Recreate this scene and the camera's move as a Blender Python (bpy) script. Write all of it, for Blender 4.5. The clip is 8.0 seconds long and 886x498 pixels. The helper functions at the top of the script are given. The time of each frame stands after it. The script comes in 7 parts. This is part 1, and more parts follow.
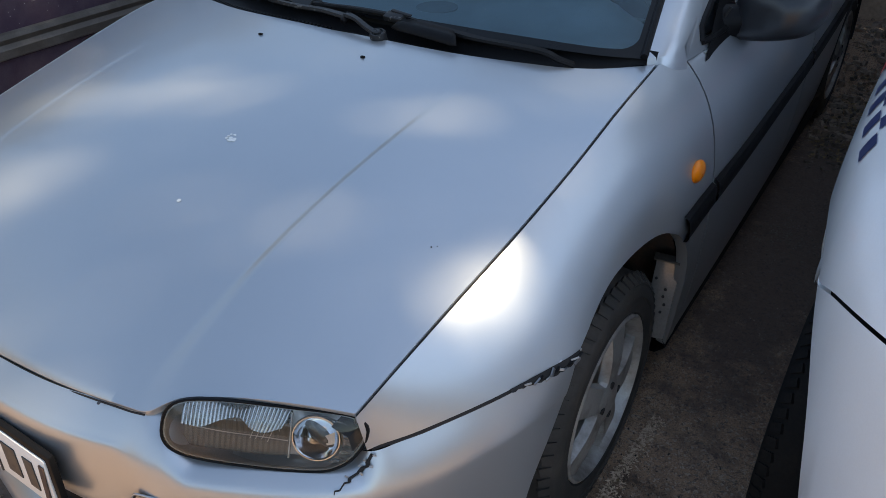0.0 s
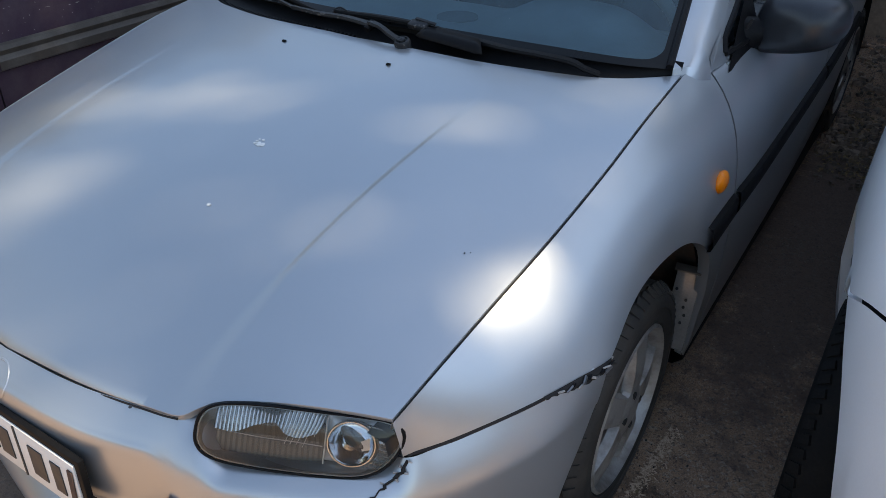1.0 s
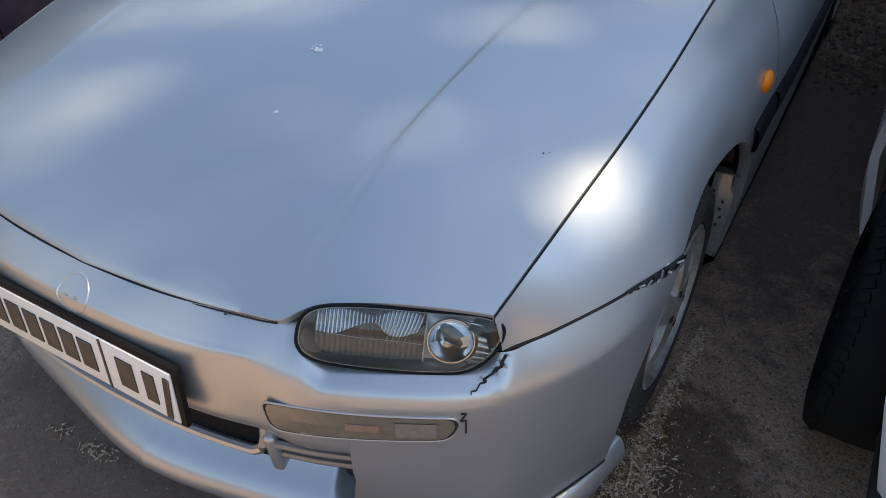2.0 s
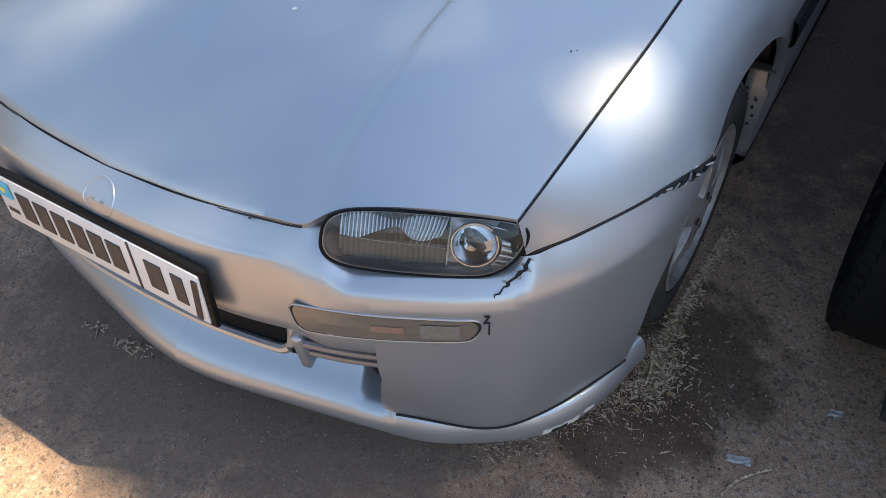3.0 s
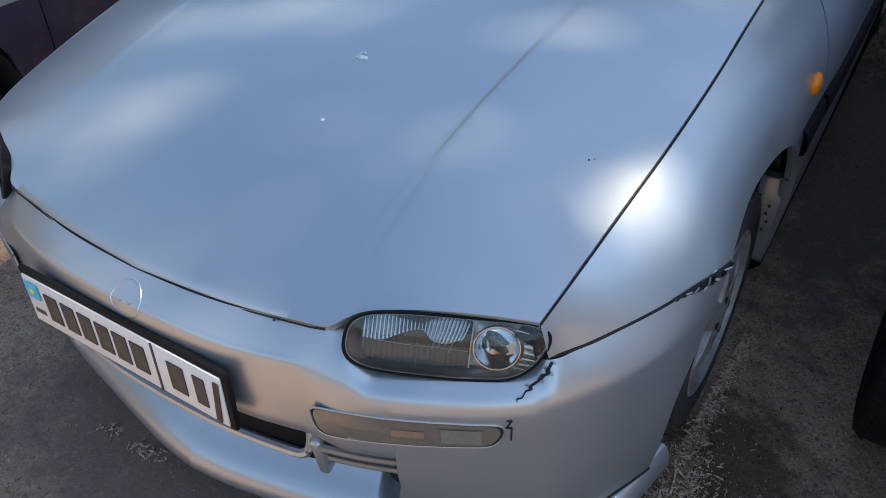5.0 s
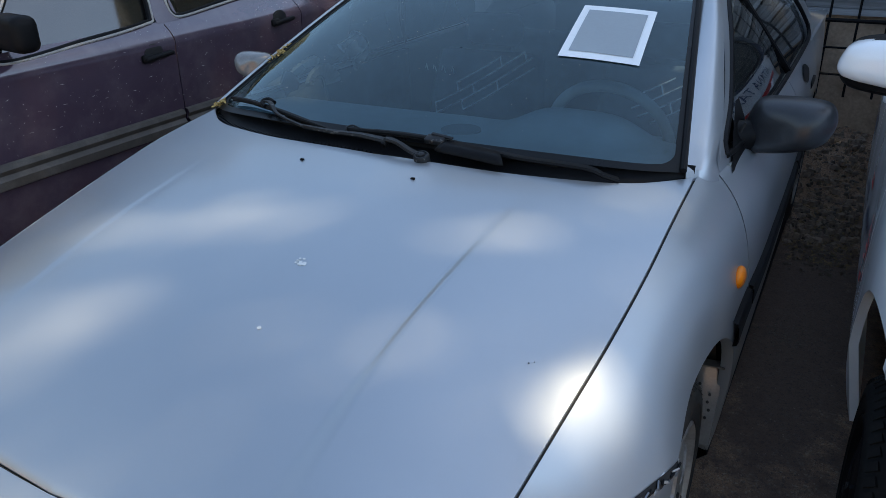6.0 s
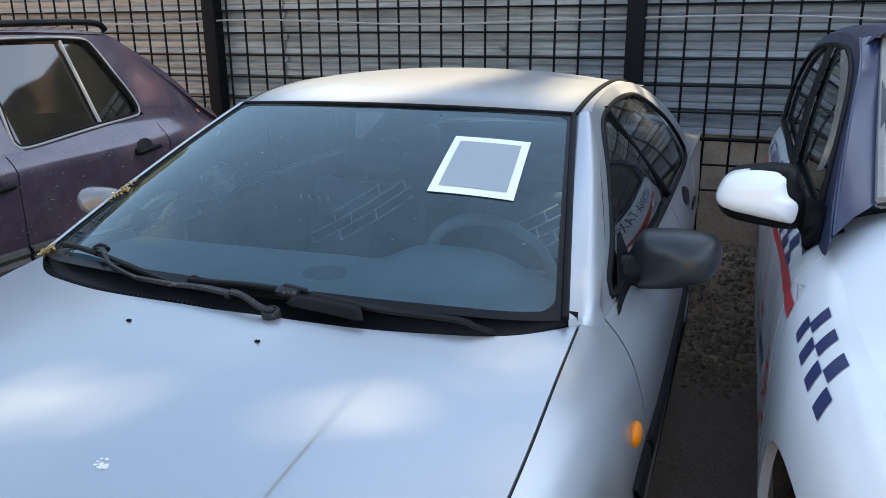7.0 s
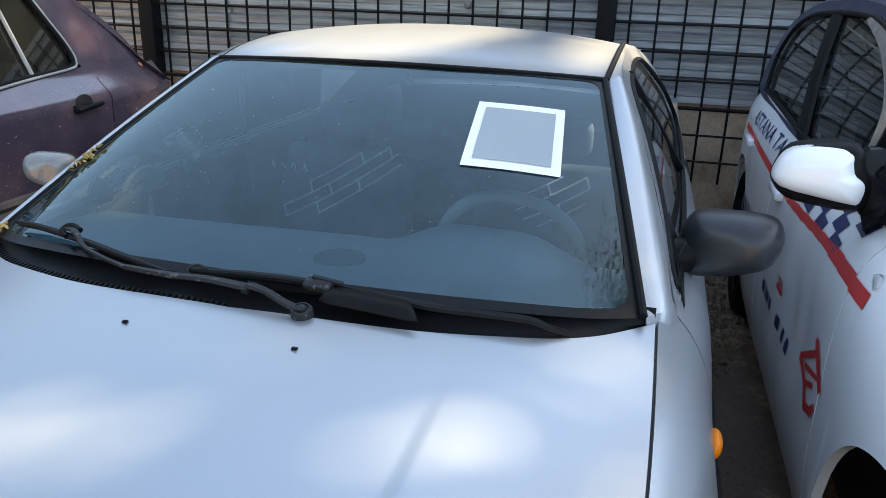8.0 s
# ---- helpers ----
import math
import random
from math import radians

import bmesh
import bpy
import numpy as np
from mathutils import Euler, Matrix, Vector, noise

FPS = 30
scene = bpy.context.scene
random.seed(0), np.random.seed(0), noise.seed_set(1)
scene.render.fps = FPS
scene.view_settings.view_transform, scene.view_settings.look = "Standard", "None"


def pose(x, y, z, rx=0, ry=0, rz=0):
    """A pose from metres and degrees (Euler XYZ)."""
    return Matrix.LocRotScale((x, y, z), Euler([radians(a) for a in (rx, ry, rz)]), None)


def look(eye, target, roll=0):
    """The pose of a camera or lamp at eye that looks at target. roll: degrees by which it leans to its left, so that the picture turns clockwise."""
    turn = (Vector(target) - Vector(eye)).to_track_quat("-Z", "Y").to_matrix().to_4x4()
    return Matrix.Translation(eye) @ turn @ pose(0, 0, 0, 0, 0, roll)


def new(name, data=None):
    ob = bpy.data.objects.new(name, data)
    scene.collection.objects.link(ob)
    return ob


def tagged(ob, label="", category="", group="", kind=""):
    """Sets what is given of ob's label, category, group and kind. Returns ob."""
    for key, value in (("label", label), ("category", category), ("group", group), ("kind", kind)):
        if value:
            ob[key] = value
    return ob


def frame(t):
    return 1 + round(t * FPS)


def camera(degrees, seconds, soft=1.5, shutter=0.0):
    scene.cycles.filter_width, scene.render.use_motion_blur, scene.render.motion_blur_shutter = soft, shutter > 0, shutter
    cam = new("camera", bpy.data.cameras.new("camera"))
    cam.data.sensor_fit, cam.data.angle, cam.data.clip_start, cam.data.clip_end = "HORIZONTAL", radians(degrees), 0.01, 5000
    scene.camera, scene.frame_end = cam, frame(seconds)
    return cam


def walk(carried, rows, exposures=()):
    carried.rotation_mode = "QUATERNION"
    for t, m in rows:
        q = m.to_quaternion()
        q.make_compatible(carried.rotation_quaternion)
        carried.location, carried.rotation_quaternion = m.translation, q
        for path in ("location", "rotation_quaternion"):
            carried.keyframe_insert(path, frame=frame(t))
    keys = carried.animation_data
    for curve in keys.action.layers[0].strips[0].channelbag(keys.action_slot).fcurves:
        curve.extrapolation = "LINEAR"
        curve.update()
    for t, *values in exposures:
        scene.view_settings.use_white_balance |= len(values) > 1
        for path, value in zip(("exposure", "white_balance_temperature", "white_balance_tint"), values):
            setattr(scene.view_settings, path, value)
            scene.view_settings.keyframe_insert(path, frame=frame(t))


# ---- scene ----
cam = camera(59.8, 8.0, soft=0.5)
PATH = [
    (0, (1.198, -0.329, 1.51), (0.26, 1.055, 0.413), -1.2),
    (0.5, (1.187, -0.33, 1.505), (0.243, 1.064, 0.424), -0.7),
    (1, (1.148, -0.365, 1.499), (0.211, 1.042, 0.43), -0.4),
    (1.5, (1.052, -0.447, 1.475), (0.177, 0.986, 0.388), -0.1),
    (2, (1.005, -0.486, 1.473), (0.203, 0.873, 0.245), -0.3),
    (2.2, (1.0, -0.496, 1.476), (0.199, 0.801, 0.181), -0.4),
    (3.3, (0.998, -0.471, 1.475), (0.237, 0.696, 0.039), -2.1),
    (3.5, (1.0, -0.473, 1.479), (0.236, 0.7, 0.051), -2.5),
    (4, (0.997, -0.485, 1.477), (0.203, 0.707, 0.081), -2.9),
    (4.2, (0.996, -0.488, 1.482), (0.187, 0.706, 0.096), -2.9),
    (5.3, (0.984, -0.492, 1.486), (0.079, 0.886, 0.354), -1.9),
    (5.5, (0.976, -0.486, 1.495), (0.064, 0.941, 0.431), -1.8),
    (5.8, (0.977, -0.466, 1.512), (0.073, 1.052, 0.575), -1.6),
    (6, (0.982, -0.457, 1.519), (0.111, 1.135, 0.678), -1.0),
    (6.1, (0.985, -0.445, 1.521), (0.132, 1.179, 0.725), -0.9),
    (6.2, (0.997, -0.433, 1.537), (0.159, 1.215, 0.775), -0.8),
    (6.5, (0.993, -0.366, 1.534), (0.226, 1.356, 0.867), -0.7),
    (7, (0.966, -0.202, 1.528), (0.274, 1.583, 0.95), -0.6),
    (7.5, (0.896, -0.057, 1.509), (0.295, 1.761, 0.933), 0.7),
    (7.9, (0.713, -0.056, 1.491), (0.204, 1.770, 0.841), 1.6),
    (8, (0.653, -0.065, 1.5), (0.171, 1.758, 0.831), 1.6),
]
walk(cam, [(t, look(eye, target, roll)) for t, eye, target, roll in PATH],
     exposures=[(0.0, 1.44, 8250, 8), (2.0, 1.47, 8250, 8), (3.5, 1.72, 7700, 8), (5.5, 1.34, 7250, 5), (6.0, 1.48, 7800, 6), (6.5, 2.04, 8600, 8), (7.5, 2.24, 8900, 7), (8.0, 2.26, 9000, 7)])

# ---- world, sun, exposure ----
SUN_DIR = Vector((0.62, 0.33, 1.0)).normalized()
world = bpy.data.worlds.new("sky")
scene.world = world
world.use_nodes = True
wn = world.node_tree.nodes
sky = wn.new("ShaderNodeTexSky")
sky.sky_type = 'NISHITA'
sky.sun_disc = False
sky.altitude, sky.dust_density, sky.ozone_density = 800.0, 0.5, 1.6
sky.sun_elevation = math.asin(SUN_DIR.z)
sky.sun_rotation = math.atan2(SUN_DIR.x, SUN_DIR.y)
world.node_tree.links.new(sky.outputs[0], wn["Background"].inputs[0])
wn["Background"].inputs[1].default_value = 0.15
sun_data = bpy.data.lights.new("sun", 'SUN')
sun_data.energy = 4.6
sun_data.angle = radians(0.55)
sun_data.color = (1.0, 0.91, 0.77)
sun = new("sun", sun_data)
sun.matrix_world = look(SUN_DIR * 40, (0, 0, 0))


# ---- mesh helpers ----
def part(name, me, material, parent, label="", thick=0.0, sharp=38, smooth=True):
    """One mesh object under a thing or a part; me in world coordinates."""
    if isinstance(me, bmesh.types.BMesh):
        data = bpy.data.meshes.new(name)
        me.to_mesh(data)
        me.free()
        me = data
    me.materials.append(material)
    if smooth:
        for p in me.polygons:
            p.use_smooth = True
        me.set_sharp_from_angle(angle=radians(sharp))
    ob = new(name, me)
    if parent is not None:
        ob.parent = parent
        if parent.type == 'EMPTY':
            ob.matrix_parent_inverse = Matrix.Translation(-parent.location)
    if thick:
        m = ob.modifiers.new("thickness", 'SOLIDIFY')
        m.thickness, m.offset = thick, -1
    if label:
        ob["label"] = label
    return ob


def thing(name, at, label, category, group=""):
    ob = new(name)
    ob.location = at
    ob.empty_display_size = 0.1
    return tagged(ob, label, category, group)


def lerp(a, b, t):
    return a + (b - a) * t


def smooth01(t):
    t = min(1.0, max(0.0, t))
    return t * t * (3 - 2 * t)


def table(xs, ys):
    """A smooth curve through few knots."""
    xs, ys = list(xs), list(ys)
    n = len(xs)
    m = []
    for i in range(n):
        a, b = max(0, i - 1), min(n - 1, i + 1)
        m.append((ys[b] - ys[a]) / (xs[b] - xs[a]))

    def f(x):
        if x <= xs[0]:
            return ys[0] + m[0] * (x - xs[0]) * 0
        if x >= xs[-1]:
            return ys[-1]
        i = 0
        while x > xs[i + 1]:
            i += 1
        h = xs[i + 1] - xs[i]
        t = (x - xs[i]) / h
        return ((2 * t ** 3 - 3 * t * t + 1) * ys[i] + (t ** 3 - 2 * t * t + t) * h * m[i]
                + (-2 * t ** 3 + 3 * t * t) * ys[i + 1] + (t ** 3 - t * t) * h * m[i + 1])
    return f


def grid(rows, flip=False, closed=False, caps=False):
    """A sheet of quads through rows of points."""
    nr, nc = len(rows), len(rows[0])
    verts = [tuple(p) for r in rows for p in r]
    faces = []
    for i in range(nr - 1):
        for j in range(nc if closed else nc - 1):
            k = (j + 1) % nc
            f = (i * nc + j, i * nc + k, (i + 1) * nc + k, (i + 1) * nc + j)
            faces.append(f[::-1] if flip else f)
    if caps:
        faces.append(tuple(range(nc))[::-1])
        faces.append(tuple((nr - 1) * nc + j for j in range(nc)))
    me = bpy.data.meshes.new("sheet")
    me.from_pydata(verts, [], faces)
    me.validate()
    return me


def sheet(fn, nu, nv, flip=False):
    return grid([[fn(i / nu, j / nv) for j in range(nv + 1)] for i in range(nu + 1)], flip)


def through_points(pts, n, closed=False):
    """n points along a Catmull-Rom curve, evenly by length."""
    P = [Vector(p) for p in pts]
    out = []
    m = len(P)
    seg = m if closed else m - 1
    for i in range(seg):
        if closed:
            a, b, c, d = P[(i - 1) % m], P[i], P[(i + 1) % m], P[(i + 2) % m]
        else:
            a, b, c, d = P[max(0, i - 1)], P[i], P[i + 1], P[min(m - 1, i + 2)]
        for k in range(12):
            t = k / 12
            out.append(0.5 * ((2 * b) + (c - a) * t + (2 * a - 5 * b + 4 * c - d) * t * t + (3 * b - a - 3 * c + d) * t ** 3))
    out.append(P[0] if closed else P[-1])
    L = [0.0]
    for a, b in zip(out, out[1:]):
        L.append(L[-1] + (b - a).length)
    res, j = [], 0
    for k in range(n):
        s = L[-1] * k / (n if closed else n - 1)
        while j < len(out) - 2 and L[j + 1] < s:
            j += 1
        h = L[j + 1] - L[j]
        res.append(out[j].lerp(out[j + 1], (s - L[j]) / h if h > 1e-9 else 0))
    return res


def even(pts, sub=4):
    """Points along a Catmull-Rom curve, the same number in every span."""
    P = [Vector(p) for p in pts]
    out = []
    for i in range(len(P) - 1):
        a, b, c, d = P[max(0, i - 1)], P[i], P[i + 1], P[min(len(P) - 1, i + 2)]
        for k in range(sub):
            t = k / sub
            out.append(0.5 * ((2 * b) + (c - a) * t + (2 * a - 5 * b + 4 * c - d) * t * t + (3 * b - a - 3 * c + d) * t ** 3))
    return out + [P[-1]]


def tube(pts, r, n=8, k=None, taper=None):
    """A round bar along a curve."""
    P = through_points(pts, k or max(2, 6 * len(pts))) if len(pts) > 2 or k else [Vector(p) for p in pts]
    rows = []
    for i, p in enumerate(P):
        d = (P[min(i + 1, len(P) - 1)] - P[max(i - 1, 0)]).normalized()
        a = d.cross(Vector((0, 0, 1)) if abs(d.z) < 0.9 else Vector((1, 0, 0))).normalized()
        b = d.cross(a)
        rr = r if taper is None else lerp(r, taper, i / (len(P) - 1))
        rows.append([p + a * rr * math.cos(2 * math.pi * j / n) + b * rr * math.sin(2 * math.pi * j / n) for j in range(n)])
    return grid(rows, closed=True, caps=True)


def block(size, m, bevel=0.0, seg=2):
    """A bevelled box, size in metres, at the pose m."""
    bm = bmesh.new()
    bmesh.ops.create_cube(bm, size=1)
    bmesh.ops.scale(bm, vec=size, verts=bm.verts)
    if bevel:
        bmesh.ops.bevel(bm, geom=bm.edges[:], offset=bevel, segments=seg, affect='EDGES', profile=0.5)
    bm.transform(m)
    return bm


def disc(r, h, m, n=24, bevel=0.0):
    bm = bmesh.new()
    bmesh.ops.create_cone(bm, segments=n, radius1=r, radius2=r, depth=h, cap_ends=True)
    if bevel:
        es = [e for e in bm.edges if len(e.link_faces) == 2 and any(len(f.verts) > 4 for f in e.link_faces)]
        bmesh.ops.bevel(bm, geom=es, offset=bevel, segments=2, affect='EDGES', profile=0.5)
    bm.transform(m)
    return bm


def facing(me, way):
    """The mesh with its faces turned towards way."""
    bm = me
    if isinstance(me, bpy.types.Mesh):
        bm = bmesh.new()
        bm.from_mesh(me)
    bm.normal_update()
    if sum((f.normal * f.calc_area() for f in bm.faces), Vector()).dot(Vector(way)) < 0:
        bmesh.ops.reverse_faces(bm, faces=bm.faces[:])
    return bm


def join(*pieces):
    bm = bmesh.new()
    for p in pieces:
        if isinstance(p, bmesh.types.BMesh):
            t = bpy.data.meshes.new("piece")
            p.to_mesh(t)
            p.free()
            p = t
        bm.from_mesh(p)
    return bm


def lathe(profile, m, n=48):
    """Turn (radius, height) knots about the local z axis."""
    rows = [[m @ Vector((r * math.cos(2 * math.pi * j / n), r * math.sin(2 * math.pi * j / n), h)) for j in range(n)] for r, h in profile]
    return grid(rows, closed=True)


def ring(outer, inner, n, surf):
    """A frame between two closed loops in (y, z), laid on the surface x = surf(y, z)."""
    A = through_points([(0, y, z) for y, z in outer], n, closed=True)
    B = []
    C = through_points([(0, y, z) for y, z in inner], n * 3, closed=True)
    c = sum((p for p in C), Vector()) / len(C)
    for p in A:
        w = math.atan2(p.z - c.z, p.y - c.y)
        B.append(min(C, key=lambda q: abs((math.atan2((q.z - c.z), (q.y - c.y)) - w + math.pi) % (2 * math.pi) - math.pi)))
    rows = []
    for k in range(4):
        rows.append([Vector((surf(lerp(a.y, b.y, k / 3), lerp(a.z, b.z, k / 3)), lerp(a.y, b.y, k / 3), lerp(a.z, b.z, k / 3))) for a, b in zip(A, B)])
    return grid(rows, closed=True)


def patch(loop, n, surf, push=0.0):
    """A filled closed loop in (y, z), laid on the surface x = surf(y, z)."""
    A = through_points([(0, y, z) for y, z in loop], n, closed=True)
    c = sum((p for p in A), Vector()) / len(A)
    rows = []
    for k in range(8):
        t = 0.02 + 0.98 * k / 7
        rows.append([Vector((surf(lerp(c.y, a.y, t), lerp(c.z, a.z, t)) + push, lerp(c.y, a.y, t), lerp(c.z, a.z, t))) for a in A])
    me = grid(rows, closed=True)
    bm = bmesh.new()
    bm.from_mesh(me)
    bmesh.ops.holes_fill(bm, edges=[e for e in bm.edges if e.is_boundary and all((v.co - Vector((v.co.x, c.y, c.z))).length < 0.05 for v in e.verts)], sides=0)
    return bm


def mirrored(me, side):
    """The mesh as it is on the car's left side (+1) or mirrored (-1) in x = 0."""
    if side > 0:
        return me
    bm = bmesh.new()
    bm.from_mesh(me) if isinstance(me, bpy.types.Mesh) else None
    if isinstance(me, bmesh.types.BMesh):
        bm.free()
        bm = me
    bmesh.ops.scale(bm, vec=(-1, 1, 1), verts=bm.verts)
    bmesh.ops.reverse_faces(bm, faces=bm.faces[:])
    return bm


# ---- materials ----
def material(name, color, rough=0.5, metal=0.0, var=0.15, scale=8.0, fine=120.0, bump=0.1, coat=0.0, rvar=0.1, second=None, spec=0.5, mix_at=(0.45, 0.7), bump_d=0.002):
    """Principled with stains at a large scale, grain at a fine one, and fine relief."""
    m = bpy.data.materials.new(name)
    m.use_nodes = True
    n, l = m.node_tree.nodes, m.node_tree.links
    b = n["Principled BSDF"]
    geo = n.new("ShaderNodeNewGeometry")
    big = n.new("ShaderNodeTexNoise")
    big.inputs["Scale"].default_value, big.inputs["Detail"].default_value, big.inputs["Roughness"].default_value = scale, 6, 0.6
    small = n.new("ShaderNodeTexNoise")
    small.inputs["Scale"].default_value, small.inputs["Detail"].default_value = fine, 3
    for t in (big, small):
        l.new(geo.outputs["Position"], t.inputs["Vector"])
    ramp = n.new("ShaderNodeMapRange")
    ramp.inputs["From Min"].default_value, ramp.inputs["From Max"].default_value = mix_at
    l.new(big.outputs["Fac"], ramp.inputs["Value"])
    mix = n.new("ShaderNodeMix")
    mix.data_type = 'RGBA'
    c2 = second or tuple(min(1, c * (1 + var)) for c in color)
    mix.inputs["A"].default_value, mix.inputs["B"].default_value = (*color, 1), (*c2, 1)
    l.new(ramp.outputs["Result"], mix.inputs["Factor"])
    mul = n.new("ShaderNodeMix")
    mul.data_type, mul.blend_type = 'RGBA', 'MULTIPLY'
    mul.inputs["Factor"].default_value = 1.0
    g = n.new("ShaderNodeMapRange")
    g.inputs["To Min"].default_value, g.inputs["To Max"].default_value = 1 - var, 1 + var
    l.new(small.outputs["Fac"], g.inputs["Value"])
    l.new(mix.outputs["Result"], mul.inputs["A"])
    l.new(g.outputs["Result"], mul.inputs["B"])
    l.new(mul.outputs["Result"], b.inputs["Base Color"])
    r = n.new("ShaderNodeMapRange")
    r.inputs["To Min"].default_value, r.inputs["To Max"].default_value = max(0.02, rough - rvar), min(1, rough + rvar)
    l.new(big.outputs["Fac"], r.inputs["Value"])
    l.new(r.outputs["Result"], b.inputs["Roughness"])
    b.inputs["Metallic"].default_value = metal
    b.inputs["Specular IOR Level"].default_value = spec
    b.inputs["Coat Weight"].default_value = coat
    b.inputs["Coat Roughness"].default_value = 0.12
    if bump:
        bp = n.new("ShaderNodeBump")
        bp.inputs["Strength"].default_value, bp.inputs["Distance"].default_value = bump, bump_d
        l.new(small.outputs["Fac"], bp.inputs["Height"])
        l.new(bp.outputs["Normal"], b.inputs["Normal"])
    return m


def glass(name, tint, dust, reflect_rough=0.03, ior=1.5, film=(0.42, 0.42, 0.4), sheen=(1.0, 1.0, 1.0)):
    """Thin tinted pane: see-through, mirrored by Fresnel, with a film of dust."""
    m = bpy.data.materials.new(name)
    m.use_nodes = True
    n, l = m.node_tree.nodes, m.node_tree.links
    n.remove(n["Principled BSDF"])
    out = n["Material Output"]
    tr = n.new("ShaderNodeBsdfTransparent")
    tr.inputs[0].default_value = (*tint, 1)
    gl = n.new("ShaderNodeBsdfGlossy")
    gl.inputs["Color"].default_value, gl.inputs["Roughness"].default_value = (*sheen, 1), reflect_rough
    df = n.new("ShaderNodeBsdfDiffuse")
    df.inputs[0].default_value = (*film, 1)
    geo = n.new("ShaderNodeNewGeometry")
    ns = n.new("ShaderNodeTexNoise")
    ns.inputs["Scale"].default_value, ns.inputs["Detail"].default_value = 14.0, 8
    l.new(geo.outputs["Position"], ns.inputs["Vector"])
    mr = n.new("ShaderNodeMapRange")
    mr.inputs["From Min"].default_value, mr.inputs["From Max"].default_value = 0.3, 0.8
    mr.inputs["To Min"].default_value, mr.inputs["To Max"].default_value = dust * 0.5, dust * 1.6
    l.new(ns.outputs["Fac"], mr.inputs["Value"])
    a = n.new("ShaderNodeMixShader")
    l.new(mr.outputs["Result"], a.inputs[0])
    l.new(tr.outputs[0], a.inputs[1])
    l.new(df.outputs[0], a.inputs[2])
    fr = n.new("ShaderNodeFresnel")
    fr.inputs["IOR"].default_value = ior
    c = n.new("ShaderNodeMixShader")
    l.new(fr.outputs[0], c.inputs[0])
    l.new(a.outputs[0], c.inputs[1])
    l.new(gl.outputs[0], c.inputs[2])
    l.new(c.outputs[0], out.inputs[0])
    return m


OLD_METAL = material("dull_old_metal", (0.17, 0.165, 0.155), 0.45, 0.6, var=0.3, scale=60)
SILVER = material("silver_paint", (0.405, 0.430, 0.455), 0.35, 0.72, var=0.03, scale=3.0, fine=900, bump=0.015, coat=0.3, rvar=0.05)
DULL_SILVER = material("dull_silver_plastic", (0.20, 0.205, 0.215), 0.36, 0.7, var=0.05, scale=5, fine=500, bump=0.02, coat=0.1)
BLACK_PLASTIC = material("weathered_black_plastic", (0.0065, 0.0065, 0.0072), 0.48, 0, var=0.3, scale=20, fine=300, bump=0.1, spec=0.10)
WIPER_WORN = material("scratched_black_enamel", (0.020, 0.021, 0.023), 0.42, 0.1, var=0.3, scale=70, fine=260, second=(0.11, 0.105, 0.10), mix_at=(0.58, 0.66), bump=0.15, rvar=0.12, spec=0.15)
RUBBER = material("black_rubber", (0.013, 0.013, 0.014), 0.65, 0, var=0.3, scale=15, fine=200, spec=0.15)
TYRE = material("dusty_tyre_rubber", (0.022, 0.021, 0.020), 0.75, 0, var=0.25, scale=12, fine=150, second=(0.042, 0.037, 0.033), bump=0.3)
# TYRE darkened: shade on the taxi's wheels is put into this colour
SHADED_TYRE = material("shaded_tyre_rubber", (0.009, 0.009, 0.009), 0.8, 0, var=0.3, scale=12, fine=150, second=(0.014, 0.013, 0.012), bump=0.3, spec=0.15)
# near-black for dark parts, and for shade painted into the panel gaps
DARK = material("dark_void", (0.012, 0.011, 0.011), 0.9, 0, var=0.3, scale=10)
RUST = material("rusty_wheelhouse", (0.05, 0.035, 0.028), 0.85, 0, var=0.3, scale=12, fine=90, second=(0.12, 0.06, 0.04), bump=0.5)
ALLOY = material("dusty_alloy", (0.36, 0.345, 0.33), 0.46, 0.5, var=0.15, scale=18, fine=200, second=(0.20, 0.18, 0.165), rvar=0.15)
CHROME = material("reflector_chrome", (0.72, 0.73, 0.74), 0.12, 1.0, var=0.05, scale=10, bump=0)
LAMP_INSIDE = material("lamp_inside", (0.27, 0.265, 0.26), 0.35, 0.0, var=0.15, scale=25, fine=200, bump=0.05)
# the lamp's dark lower half is put into this colour
LAMP_LOW = material("darkened_lamp_field", (0.062, 0.060, 0.058), 0.34, 0.3, var=0.25, scale=40, fine=260, bump=0.05)
LAMP_PALE = material("pale_silvered_field", (0.46, 0.46, 0.45), 0.30, 0.4, var=0.10, scale=30, fine=200, bump=0.03)
BULB_DARK = material("dark_bulb_shield", (0.06, 0.065, 0.07), 0.25, 0.5, var=0.2, scale=30, bump=0.02)
RIB_CHROME = material("ribbed_lamp_glass", (0.50, 0.50, 0.49), 0.16, 0.85, var=0.1, scale=30, bump=0.02)
BARE_METAL = material("scratched_bare_metal", (0.45, 0.45, 0.45), 0.5, 0.6, var=0.3, scale=40, fine=200, second=(0.08, 0.07, 0.06), bump=0.3)
WHITE_PLATE = material("white_plate", (0.66, 0.65, 0.62), 0.4, 0, var=0.06, scale=20)
PRINT = material("black_print", (0.03, 0.03, 0.032), 0.5, 0, var=0.15, scale=30)
GLASS_EDGE = material("black_glass_edge", (0.0056, 0.0063, 0.0070), 0.30, 0, var=0.2, scale=20, spec=0.15)
SKYBLUE = material("pale_blue_print", (0.05, 0.42, 0.6), 0.5, 0, var=0.1)
YELLOW = material("yellow_print", (0.75, 0.6, 0.1), 0.5, 0, var=0.1)
